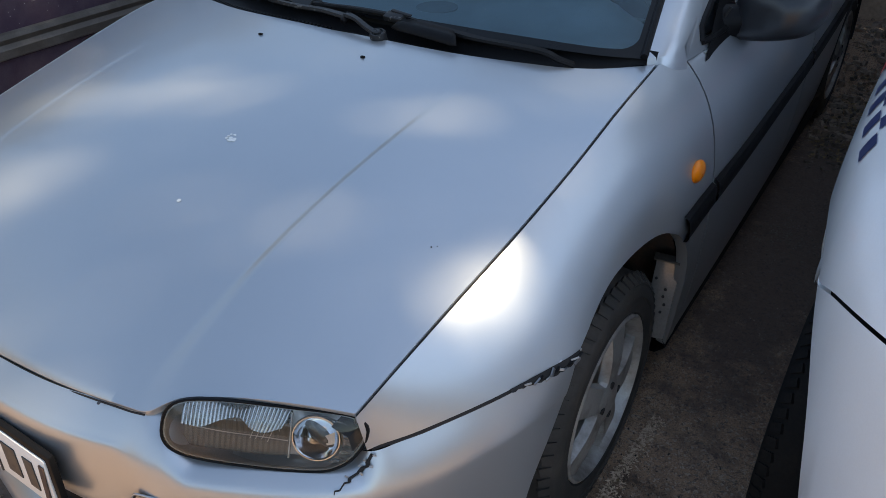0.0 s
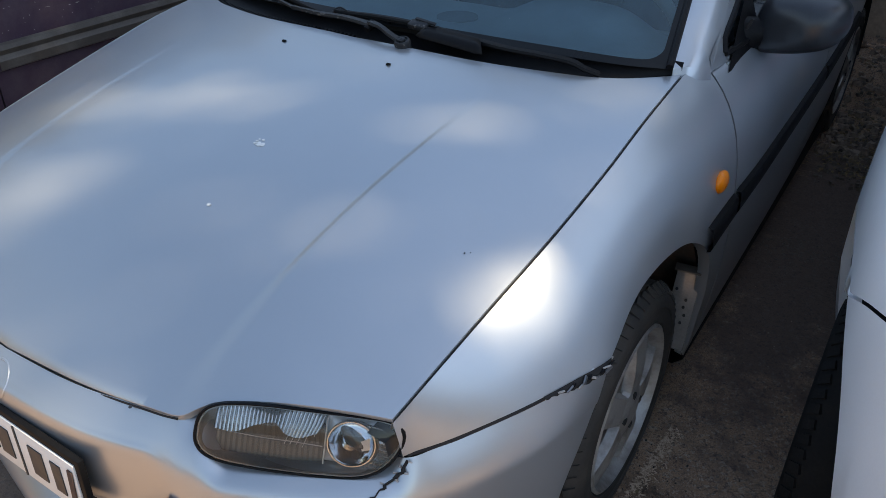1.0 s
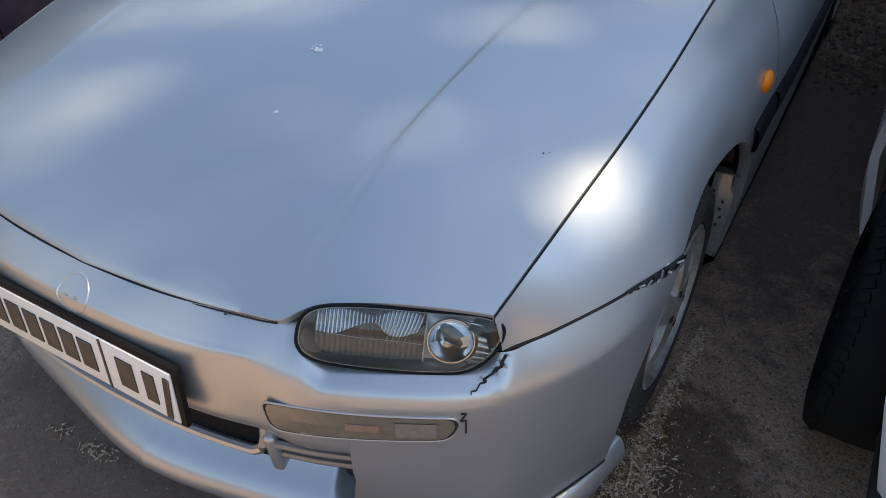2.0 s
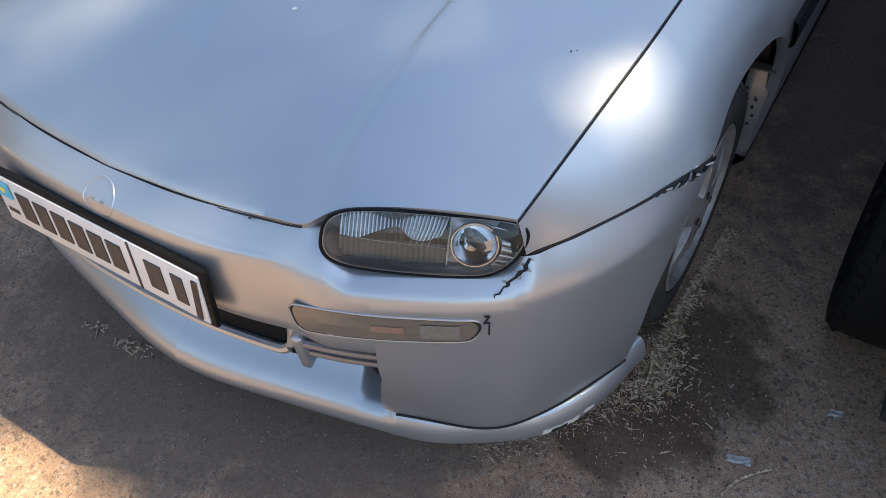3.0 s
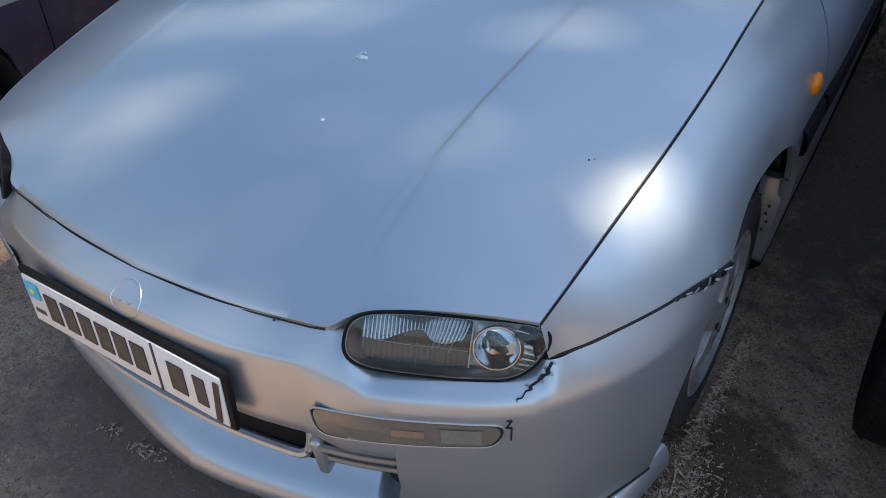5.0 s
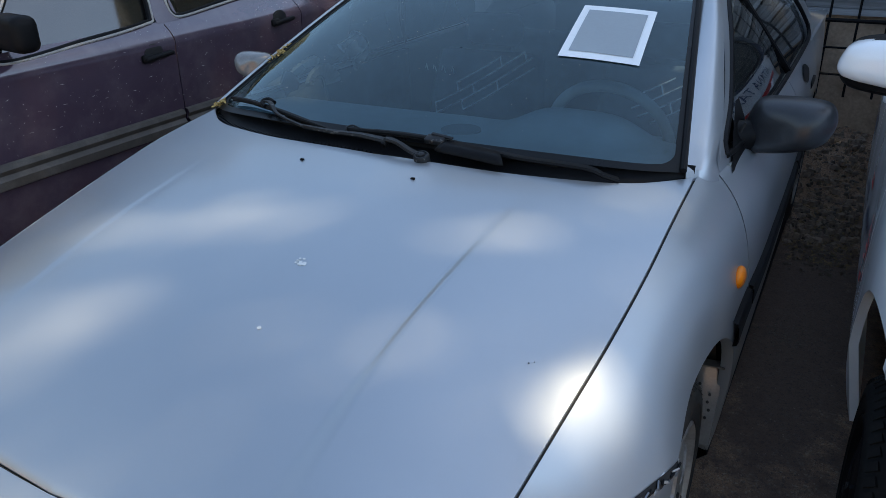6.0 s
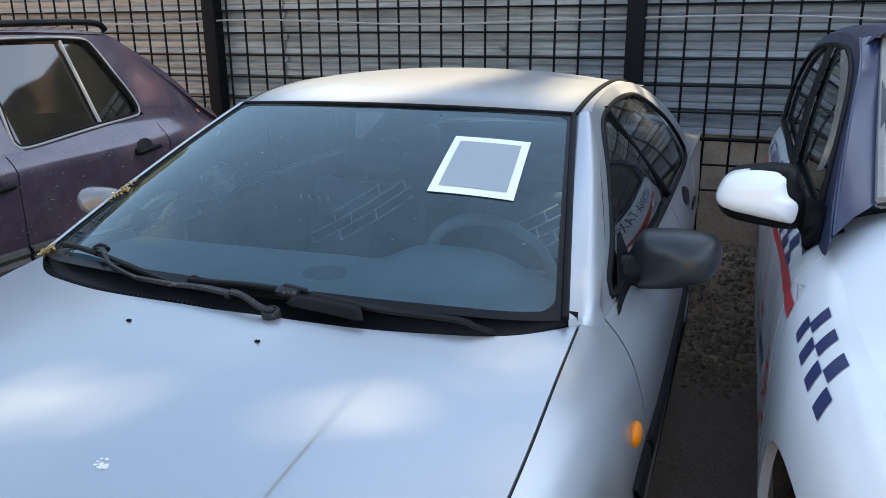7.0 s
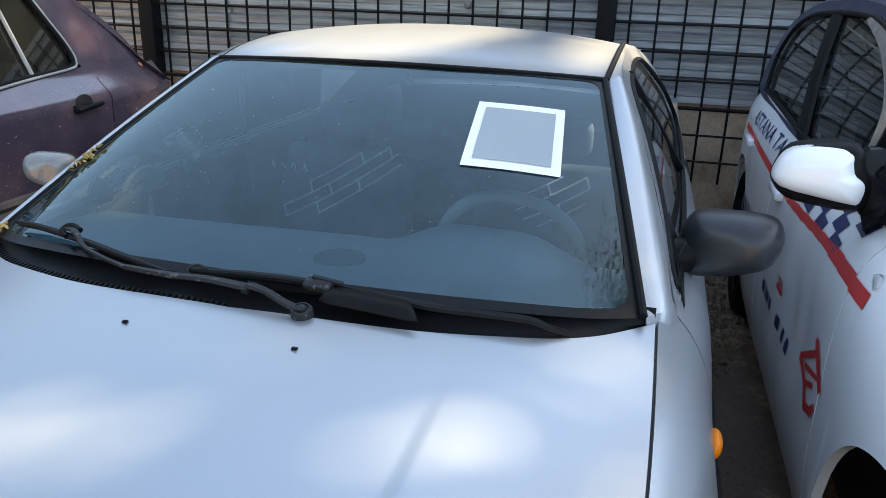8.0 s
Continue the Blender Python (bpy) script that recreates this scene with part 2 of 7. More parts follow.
AMBER = material("amber_plastic", (0.80, 0.20, 0.008), 0.3, 0, var=0.12, scale=60, fine=300, coat=0.1, spec=0.3)
AMBER_PALE = material("pale_amber_bulb_reflection", (0.25, 0.155, 0.115), 0.2, 0, var=0.2)
SMOKE_LENS = material("dull_lamp_lens", (0.143, 0.119, 0.093), 0.16, 0, var=0.2, scale=9, fine=90, coat=0.6)
CLOTH = material("dark_seat_cloth", (0.045, 0.06, 0.08), 0.9, 0, var=0.3, scale=20, fine=400, bump=0.3)
CABIN = material("grey_cabin_plastic", (0.23, 0.255, 0.25), 0.6, 0, var=0.15, scale=12, fine=400, bump=0.2)
LENS_STEP = material("pale_lens_facet", (0.180, 0.165, 0.145), 0.2, 0, var=0.15, scale=30, coat=0.3)
GRILLE = material("grey_speaker_mesh", (0.11, 0.12, 0.12), 0.8, 0, var=0.2, scale=30, fine=500)
CABIN_GLASS = glass("lightly_tinted_side_glass", (0.40, 0.44, 0.45), 0.03, 0.02, 1.48)
# paler film than CABIN_GLASS, for the far window only
LEFT_GLASS = glass("pale_film_side_glass", (0.42, 0.46, 0.47), 0.16, 0.02, 1.48, (0.40, 0.46, 0.46))
SCRAP = glass("cloudy_plastic_sheet", (0.75, 0.78, 0.76), 0.35, 0.1, 1.45, (0.62, 0.64, 0.62))
CREAM = material("cream_plastic", (0.34, 0.335, 0.29), 0.5, 0, var=0.1, scale=20, fine=300)
PAPER = material("white_paper", (0.8, 0.8, 0.8), 0.7, 0, var=0.04)
CODE_GREY = material("grey_print", (0.30, 0.33, 0.35), 0.7, 0, var=0.05)
THREAD = material("white_piping", (0.8, 0.8, 0.8), 0.8, 0, var=0.1)
# teal film and sheen put the sky's blue haze into the glass colour
WINDSCREEN = glass("windscreen_glass", (0.52, 0.70, 0.78), 0.066, 0.03, 1.52, (0.16, 0.285, 0.32), sheen=(0.76, 0.94, 1.0))
TAXI_GLASS = glass("dark_taxi_glass", (0.13, 0.145, 0.155), 0.03, 0.02, 1.55)
ESTATE_GLASS = glass("dusty_estate_glass", (0.15, 0.155, 0.15), 0.05, 0.03, 1.95, (0.30, 0.27, 0.22))
TINTED = glass("tinted_side_glass", (0.16, 0.18, 0.19), 0.025, 0.02, 1.6)
LAMP_GLASS = glass("scuffed_lamp_glass", (0.96, 0.96, 0.95), 0.012, 0.03, 1.42)
PURPLE = material("dusty_dark_purple_paint", (0.068, 0.044, 0.064), 0.17, 0.12, var=0.16, scale=7, fine=260, second=(0.100, 0.072, 0.088), coat=1.0, bump=0.03)
MIRROR_BLACK = material("worn_black_shell", (0.020, 0.022, 0.026), 0.34, 0, var=0.25, scale=20, fine=300, bump=0.05, spec=0.45)
MIRROR_GREY = material("worn_dark_grey_shell", (0.20, 0.195, 0.19), 0.24, 0.25, var=0.2, scale=20, fine=200, coat=0.2)
GREY_TRIM = material("faded_grey_trim", (0.30, 0.28, 0.26), 0.55, 0, var=0.2, scale=15, fine=200)
TRIM_BROWN = material("weathered_brown_trim", (0.070, 0.058, 0.049), 0.6, 0.1, var=0.2, scale=12, fine=200, second=(0.115, 0.098, 0.083))
SPECKS = material("pale_dust_specks", (0.42, 0.39, 0.36), 0.9, 0, var=0.2)
WHITE_PAINT = material("white_car_paint", (0.80, 0.825, 0.85), 0.22, 0, var=0.03, scale=4, fine=300, coat=0.6, bump=0.01)
BLUE_PAINT = material("dark_blue_film", (0.016, 0.025, 0.066), 0.30, 0, var=0.15, scale=6, fine=300, spec=0.5)
NAVY = material("navy_print", (0.012, 0.025, 0.10), 0.4, 0, var=0.1)
RED = material("red_print", (0.55, 0.03, 0.03), 0.4, 0, var=0.15)
STEEL = material("black_painted_steel", (0.005, 0.005, 0.006), 0.6, 0, var=0.3, scale=20, fine=200, bump=0.2, spec=0.12)
YELLOW_LEAF = material("dry_yellow_leaf", (0.45, 0.30, 0.10), 0.7, 0, var=0.3, scale=60, second=(0.28, 0.17, 0.05))
TAIL_RED = material("faded_tail_lamp", (0.5, 0.16, 0.06), 0.35, 0, var=0.15, coat=0.3)

# ---- silver hatchback ----
HOOD_XE = table((0.05, 0.237, 0.31, 0.45, 0.65, 0.865, 1.219), (0.645, 0.660, 0.669, 0.681, 0.695, 0.703, 0.702))
HOOD_ZE = table((0.05, 0.12, 0.237, 0.31, 0.45, 0.65, 0.865, 1.0, 1.219), (0.690, 0.712, 0.731, 0.755, 0.791, 0.835, 0.882, 0.910, 0.941))
HOOD_ZC = table((0.04, 0.06, 0.10, 0.20, 0.30, 0.38, 0.55, 0.75, 0.91, 1.05, 1.2), (0.668, 0.687, 0.716, 0.783, 0.832, 0.862, 0.905, 0.938, 0.955, 0.964, 0.972))
HOOD_FRONT = table((0, 0.2, 0.36, 0.39, 0.41, 0.43, 0.47, 0.55, 0.66), (0.058, 0.068, 0.087, 0.094, 0.112, 0.128, 0.147, 0.184, 0.237))
HOOD_REAR = table((0, 0.3, 0.5, 0.6, 0.702), (1.0, 1.02, 1.075, 1.125, 1.215))
CREASE = table((0.1, 0.3, 0.45, 0.6, 0.9), (0.374, 0.384, 0.389, 0.395, 0.408))


def hood_z(x, y):
    ax = abs(x)
    w = min(1.0, ax / HOOD_XE(y)) ** 2.4
    z = lerp(HOOD_ZC(y), HOOD_ZE(y), w)
    fade = smooth01((y - 0.07) / 0.14) * (1 - smooth01((y - 0.62) / 0.34))
    wide = lerp(0.026, 0.0125, smooth01((y - 0.16) / 0.30))
    d = ax - CREASE(y)
    return z - (0.0054 if x > 0 else 0.0005) * fade * (smooth01((ax - 0.05) / 0.28) * (1 - smooth01((d + wide) / (2 * wide))) - smooth01((d + wide) / (2 * wide)) * (1 - smooth01((d - wide) / 0.20)))


GUARD_XS = table((0.239, 0.297, 0.402, 0.517, 0.607, 0.75, 1.3, 2.4, 3.4, 3.9, 4.2), (0.695, 0.739, 0.797, 0.837, 0.858, 0.857, 0.848, 0.838, 0.81, 0.79, 0.72))


GAP_Z = table((0.236, 0.297, 0.402, 0.517, 0.607), (0.671, 0.668, 0.667, 0.663, 0.658))


def side_x(y, z):
    """The skin of the car's flank below the bonnet line."""
    if y < 1.219:
        xe, ze = HOOD_XE(y) + 0.003, HOOD_ZE(y)
    else:
        t = smooth01((y - 1.219) / 0.35)
        xe, ze = 0.707 + 0.042 * t + 0.023 * smooth01((y - 1.5) / 0.7), lerp(0.941, 0.925, t)
    d = max(0.0, ze - z)
    k = lerp(0.115, 0.075, smooth01((y - 1.2) / 0.4))
    x = xe + (GUARD_XS(y) - xe) * (1 - math.exp(-d / k))
    soft = 1 - smooth01((y - 0.60) / 0.40)
    if soft > 0:
        dg = max(0.02, ze - GAP_Z(y))
        a = (GUARD_XS(y) - xe) * (1 - math.exp(-dg / 0.085)) / (1 - math.exp(-dg / 0.19))
        x = lerp(x, xe + a * (1 - math.exp(-d / 0.19)), soft)
    if z < 0.6:
        x -= 0.035 * ((0.6 - z) / 0.4) ** 2
    return x


ARCH = table((0.607, 0.64, 0.70, 0.78, 0.88, 0.97, 1.05, 1.12, 1.18, 1.22, 1.24), (0.660, 0.672, 0.691, 0.706, 0.706, 0.690, 0.655, 0.605, 0.53, 0.40, 0.22))
REAR_Y, AXLE_Y = 3.505, 0.90


def rear_arch(y):
    d = abs(y - REAR_Y)
    return 0.30 + 0.35 * max(0.0, 1 - (d / 0.35) ** 2.4) ** (1 / 2.4) if d < 0.35 else 0.2


NOSE = through_points([(0, -0.005, 0), (0.15, 0.0, 0), (0.26, 0.012, 0), (0.38, 0.04, 0), (0.46, 0.066, 0), (0.55, 0.106, 0), (0.645, 0.160, 0),
                       (0.705, 0.215, 0), (0.758, 0.30, 0), (0.798, 0.40, 0), (0.824, 0.50, 0), (0.838, 0.60, 0)], 145)


def nose_at(i):
    a, b = NOSE[max(0, i - 1)], NOSE[min(len(NOSE) - 1, i + 1)]
    d = (b - a).normalized()
    inward = Vector((-d.y, d.x, 0))
    return NOSE[i], inward


car = thing("silver_hatchback", (0, 2.1, 0), "silver five-door hatchback with faded paint and a cracked front bumper", "car")


def col(y, ztop, zlow, n, power=1.6, fold=0.02):
    """A column of the flank from its top down to zlow, with the lower edge folded in."""
    pts = []
    for k in range(n + 1):
        z = lerp(ztop, zlow, (k / n) ** power)
        pts.append(Vector((side_x(y, z), y, z)))
    if fold:
        pts.append(pts[-1] + Vector((-fold * 0.3, 0, -0.002)))
        pts.append(pts[-1] + Vector((-fold, 0, 0.004)))
    return pts


# bonnet
def bonnet_point(u, v):
    s = 2 * u - 1
    xf, xr = s * 0.658, s * 0.700
    yf, yr = HOOD_FRONT(abs(xf)) + 0.003, HOOD_REAR(abs(xr)) - 0.002
    y = lerp(yf, yr, v)
    x = s * (HOOD_XE(y) - 0.002) if abs(s) > 0.6 else lerp(xf, xr, v)
    if abs(s) > 0.6:
        x = lerp(lerp(xf, xr, v), s * (HOOD_XE(y) - 0.0012), (abs(s) - 0.6) / 0.4)
    return Vector((x, y, hood_z(x, y)))


rows = []
NU, NV = 320, 60
for i in range(NU + 1):
    r = [bonnet_point(i / NU, j / NV) for j in range(NV + 1)]
    r = [r[0] + Vector((0, 0.004, -0.012)), r[0] + Vector((0, -0.0005, -0.003))] + r + [r[-1] + Vector((0, 0.002, -0.003)), r[-1] + Vector((0, -0.004, -0.012))]
    rows.append(r)
for e in (0, -1):
    s = -1 if e == 0 else 1
    low = [p + Vector((s * 0.001, 0, -0.004)) for p in rows[e]]
    low2 = [p + Vector((-s * 0.003, 0, -0.014)) for p in rows[e]]
    rows = [low2, low] + rows if e == 0 else rows + [low, low2]
bonnet = part("bonnet", grid(rows, flip=True), SILVER, car, "silver bonnet with two raised creases and a bird dropping", sharp=50)

# dark channels under the gaps round the bonnet
for side in (1, -1):
    r = []
    for k in range(41):
        y = lerp(0.22, 1.25, k / 40)
        x, z = HOOD_XE(y), HOOD_ZE(y)
        r.append([Vector((side * (x - 0.03), y, z - 0.022)), Vector((side * (x + 0.001), y, z - 0.026)), Vector((side * (x + 0.006), y, z - 0.05))])
    part("gutter", grid(r), DARK, car)
r = []
for k in range(49):
    x = lerp(-0.375, 0.375, k / 48)
    y = HOOD_FRONT(abs(x))
    r.append([Vector((x, y + 0.004, 0.664 + 0.02 * abs(x))), Vector((x, y + 0.04, 0.680 + 0.02 * abs(x)))])
part("slam_panel", grid(r), DARK, car)

# dark tubes stand in for the shade in the bonnet gaps
for side in (1, -1):
    part("bonnet_gap_shade", tube([(side * (HOOD_XE(y) + 0.001), y, HOOD_ZE(y) - 0.0042) for y in [lerp(0.24, 1.205, k / 24) for k in range(25)]], 0.0019, 6, 90), DARK, car)
part("bonnet_gap_shade", tube([(x, HOOD_FRONT(abs(x)) + 0.0005, hood_z(x, HOOD_FRONT(abs(x))) - 0.0030) for x in [lerp(-0.385, 0.385, k / 30) for k in range(31)]], 0.0016, 6, 120), DARK, car)
# wings
wings = {}
for side in (1, -1):
    r = []
    for k in range(57):
        y = lerp(0.235, 0.603, (k / 20)) if k <= 20 else lerp(0.609, 1.315, (k - 21) / 35)
        zl = GAP_Z(y) + 0.0025 if k <= 20 else (max(ARCH(y), 0.2) if y < 1.25 else 0.2)
        top = HOOD_ZE(y) if y < 1.219 else lerp(0.941, 0.93, smooth01((y - 1.219) / 0.1))
        r.append(col(y, top - 0.001, zl, 22))
    r2 = [[p[0] + Vector((-0.004, 0, -0.014)), p[0] + Vector((-0.0015, 0, -0.004))] + p for p in r]
    wing = wings[side] = part("front_wing", mirrored(grid(r2), side), SILVER, car, sharp=55)
    # side repeater
    bm = bmesh.new()
    bmesh.ops.create_uvsphere(bm, u_segments=24, v_segments=12, radius=1)
    bmesh.ops.scale(bm, vec=(0.014, 0.036, 0.026), verts=bm.verts)
    bm.transform(pose(side * (side_x(1.205, 0.727) + 0.001), 1.205, 0.727, -12, 0, 0))
    part("side_repeater", bm, AMBER, wing, "oval amber side repeater lens")
    # wheelhouse
    r = []
    for k in range(25):
        a = lerp(-0.15, math.pi + 0.15, k / 24)
        r.append([Vector((side * x, AXLE_Y - 0.395 * math.cos(a), 0.30 + 0.385 * math.sin(a))) for x in (0.52, 0.68, 0.80)])
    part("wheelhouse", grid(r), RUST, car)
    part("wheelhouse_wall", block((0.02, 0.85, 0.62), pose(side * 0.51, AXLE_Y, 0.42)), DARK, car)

# open seam between bumper and wing, torn towards the wheel
rnd = random.Random(5)
r = []
for k in range(40):
    y = lerp(0.24, 0.615, k / 39)
    z = GAP_Z(y)
    x = side_x(y, z)
    r.append([Vector((x - 0.016, y, z + 0.006)), Vector((x - 0.012, y, z - 0.002)), Vector((x - 0.014, y, z - 0.012))])
part("open_seam", grid(r), DARK, car, smooth=False)
for k in range(9):
    y = rnd.uniform(0.47, 0.605)
    z = GAP_Z(y)
    part("torn_bit", block((0.004, rnd.uniform(0.008, 0.026), rnd.uniform(0.003, 0.009)), Matrix.Translation((side_x(y, z) - 0.004, y, z - 0.002 + rnd.uniform(-0.003, 0.002))) @ pose(0, 0, 0, rnd.uniform(-20, 20), rnd.uniform(-20, 20), -16)), GREY_TRIM if k % 2 else BARE_METAL, car, "broken plastic edge", smooth=False)

# dark tube painted in as the shade of the wing seam
part("seam_gap_shade", tube([(side_x(y, GAP_Z(y)) - 0.0035, y, GAP_Z(y) - 0.0015) for y in (0.245, 0.30, 0.36, 0.42, 0.48, 0.54, 0.60)], 0.0038, 6, 40), DARK, car)
# bumper skin
CENTRE_SEC = [(0.063, 0.687), (0.0510, 0.6775), (0.0390, 0.6675), (0.0265, 0.6560), (0.0160, 0.6425), (0.0115, 0.600), (0.013, 0.54), (0.016, 0.503), (0.030, 0.480), (0.07, 0.476)]
LAMP_SEC = [(0.080, 0.640), (0.052, 0.6405), (0.030, 0.6345), (0.0125, 0.6240), (0.0035, 0.606), (0.0005, 0.575), (0.0, 0.525), (0.003, 0.495), (0.012, 0.480), (0.05, 0.476)]
FLANK_SEC = [(0.040, 0.668), (0.028, 0.656), (0.016, 0.640), (0.007, 0.615), (0.002, 0.58), (0.0, 0.52), (0.004, 0.44), (0.016, 0.36), (0.034, 0.29), (0.048, 0.247)]


def bumper_section(i, low):
    """(inward, z) from the top down; low: the part down to the apron."""
    p = NOSE[i]
    x, y = p.x, p.y
    a = smooth01((x - 0.372) / 0.044)
    b = smooth01((x - 0.684) / 0.034)
    sec = []
    for k in range(10):
        c, l, f = CENTRE_SEC[k], LAMP_SEC[k], FLANK_SEC[k]
        if low and k >= 6 and x > 0.47:
            l = FLANK_SEC[k]
        cz = c[1] + (0.019 * min(1.1, x / 0.385) ** 2 * (1 - k / 6) if k < 6 else 0)
        x0 = (0.391, 0.386, 0.376, 0.362)[k] if k < 4 else 0.345
        aa = smooth01((x - x0) / ((0.032, 0.036, 0.044, 0.056)[k] if k < 4 else 0.09))
        d, z = lerp(c[0], l[0], aa), lerp(cz, l[1], aa)
        d, z = lerp(d, f[0], b), lerp(z, f[1], b)
        if a > 0 and x < 0.70 and k < 4:
            z += aa * (1 - b) * lerp(0.056, 0.002, smooth01((x - 0.425) / 0.05)) * (1 - k / 4)
        if k >= 6:
            d *= lerp(1.0, 0.42, smooth01((x - 0.50) / 0.20))
        if k < 4 and b > 0:
            yy = max(0.24, y)
            pn, inw = nose_at(i)
            d0 = (Vector((side_x(yy, GAP_Z(yy)), yy, 0)) - pn).dot(inw)
            z = lerp(z, GAP_Z(yy) - 0.0055 - 0.020 * k, b)
            d = lerp(d, max(0.001, d0) * (1.0, 0.66, 0.36, 0.14)[k], b)
        sec.append((d, z))
    return sec


def bumper_rows(i0, i1, low):
    rr = []
    for i in range(i0, i1 + 1):
        p, inw = nose_at(i)
        pts = [p + inw * d + Vector((0, 0, z)) for d, z in bumper_section(i, low)]
        q = even(pts, 4)
        w = max(0.0, (i - 108) / 36) ** 2
        q = [v - Vector((0.014, 0.140, 0)) * (w * smooth01((0.675 - v.z) / 0.27)) for v in q]
        q.append(q[-1] + inw * 0.02 + Vector((0, 0, 0.004)))
        q.insert(0, q[0] + inw * 0.002 - Vector((0, 0, 0.012)))
        rr.append(q)
    return rr


CUT = min(range(len(NOSE)), key=lambda i: abs(NOSE[i].x - 0.503))
bumper = None
both = []
for side in (1, -1):
    both.append(mirrored(grid(bumper_rows(0, CUT, False), flip=True), side))
    both.append(mirrored(grid([[Vector((0.457 + 0.25 * (p.z - 0.24), p.y, p.z)) if i == CUT and p.z < 0.42 and k > 20 else p for k, p in enumerate(rw)] for i, rw in zip(range(CUT, 145), bumper_rows(CUT, 144, True))], flip=True), side))
    e = bumper_rows(CUT, CUT, True)[0]
    both.append(mirrored(grid([[Vector((0.457 + 0.25 * (p.z - 0.24), p.y, p.z)) for p in e[25:]], [Vector((0.455 + 0.25 * (p.z - 0.24), 0.19, p.z)) for p in e[25:]]]), side))
bumper = part("front_bumper", join(*both), SILVER, car, "silver bumper, cracked below the lamp", sharp=50)

# apron lip below the bumper, with the shelf of the air intake
LIP = through_points([(0, 0.034, 0), (0.114, 0.046, 0), (0.317, 0.088, 0), (0.481, 0.126, 0), (0.585, 0.166, 0), (0.716, 0.263, 0), (0.785, 0.383, 0), (0.818, 0.530, 0)], 121)
lip_rows = []
for i in range(121):
    p = LIP[i]
    d = (LIP[min(120, i + 1)] - LIP[max(0, i - 1)]).normalized()
    inw = Vector((-d.y, d.x, 0))
    t = smooth01((p.x - 0.462) / 0.025)
    s = smooth01((p.x - 0.400) / 0.020)
    shelf = [(0.15, 0.345 - 0.075 * s), (0.10, 0.305 - 0.050 * s), (0.055, 0.262 - 0.022 * s), (0.018, 0.234 - 0.004 * s), (0.0, 0.212), (-0.004, 0.190), (0.002, 0.172), (0.05, 0.165)]
    side_s = [(0.06, 0.236), (0.03, 0.238), (0.014, 0.239), (0.005, 0.238), (-0.006, 0.216), (-0.006, 0.190), (0.002, 0.172), (0.05, 0.165)]
    lip_rows.append(through_points([p + inw * lerp(a[0], b[0], t) + Vector((0, 0, lerp(a[1], b[1], t))) for a, b in zip(shelf, side_s)], 26))
end = lip_rows[-1]
lip_rows.append([p + Vector((-0.03, 0.004, 0)) for p in end])
part("apron_lip", join(grid(lip_rows, flip=True), mirrored(grid(lip_rows, flip=True), -1)), SILVER, car, "scuffed silver lower lip", sharp=50)
for side in (1, -1):
    low_edge = [rw[-2] + Vector((0.0, -0.001, -0.003)) for rw in bumper_rows(CUT + 1, 143, True)]
    # dark tube added as the shade line above the lip
    part("lip_gap_shade", mirrored(tube(low_edge, 0.0026, 6, 60), side), DARK, car)
way = Vector((0.55, -0.80, -0.1)).normalized()
for i0, i1, j0, j1, m_, o in ((88, 97, 14, 18, WHITE_PLATE, 0.0010), (90, 94, 15, 17, DARK, 0.0018), (98, 101, 13, 15, WHITE_PLATE, 0.0010), (82, 85, 17, 19, WHITE_PLATE, 0.0010)):
    part("scuff", grid([[p + way * o + Vector((0, 0, 0.0015 * math.sin(i * 2.3 + q))) for q, p in enumerate(lip_rows[i][j0:j1 + 1])] for i in range(i0, i1 + 1)], flip=True), m_, car)

# air intake: back wall, slats, fins
part("intake_back", block((0.98, 0.01, 0.26), pose(0, 0.19, 0.36)), DARK, car)
for side in (1, -1):
    for z0, y0 in ((0.452, 0.062), (0.416, 0.074)):
        pts = [(side * 0.362, y0 + 0.0, z0), (side * 0.43, y0 + 0.022, z0 - 0.002), (side * 0.502, y0 + 0.052, z0 - 0.004)]
        part("intake_slat", join(*[tube([(a, b + w, c) for a, b, c in pts], 0.0085, 8, 10) for w in (0, 0.014, 0.028)]), DULL_SILVER, bumper)
    part("intake_fin", block((0.022, 0.05, 0.100), pose(side * 0.351, 0.080, 0.425, 8, 0, side * 12), 0.007, 3), SILVER, bumper)
    part("intake_strip", tube([(side * 0.0, 0.034, 0.398), (side * 0.15, 0.038, 0.400), (side * 0.29, 0.054, 0.406), (side * 0.325, 0.061, 0.416), (side * 0.336, 0.066, 0.445), (side * 0.337, 0.07, 0.48)], 0.0095, 8, 40), SILVER, bumper)
STRIP_Y = table((0, 0.15, 0.29, 0.325, 0.34), (0.036, 0.040, 0.056, 0.063, 0.068))
part("intake_panel", sheet(lambda u, v: Vector((lerp(-0.336, 0.336, u), STRIP_Y(abs(lerp(-0.336, 0.336, u))) + 0.050 * v, lerp(0.398, 0.49, v))), 30, 3), BLACK_PLASTIC, bumper)

# badge mark left in the bumper, with two stud holes
middle = [p for p in bumper_rows(1, 1, False)[0][1:-1] if 0.58 < p.z < 0.69][::-1]
CENTRE_Y = table([p.z for p in middle], [p.y for p in middle])
mark = []
for k in range(49):
    a = 2 * math.pi * k / 48
    row = []
    for f, o in ((1.07, -0.0006), (1.03, 0.0010), (0.97, 0.0010), (0.93, -0.0006)):
        x, s = 0.034 * f * math.cos(a), 0.034 * f * math.sin(a)
        z = 0.650 + 0.78 * s
        row.append(Vector((0.010 + x, CENTRE_Y(z) - o * 0.72, z + o * 0.70)))
    mark.append(row)
part("badge_ring", grid(mark), SILVER, bumper, "round mark where a badge is missing")
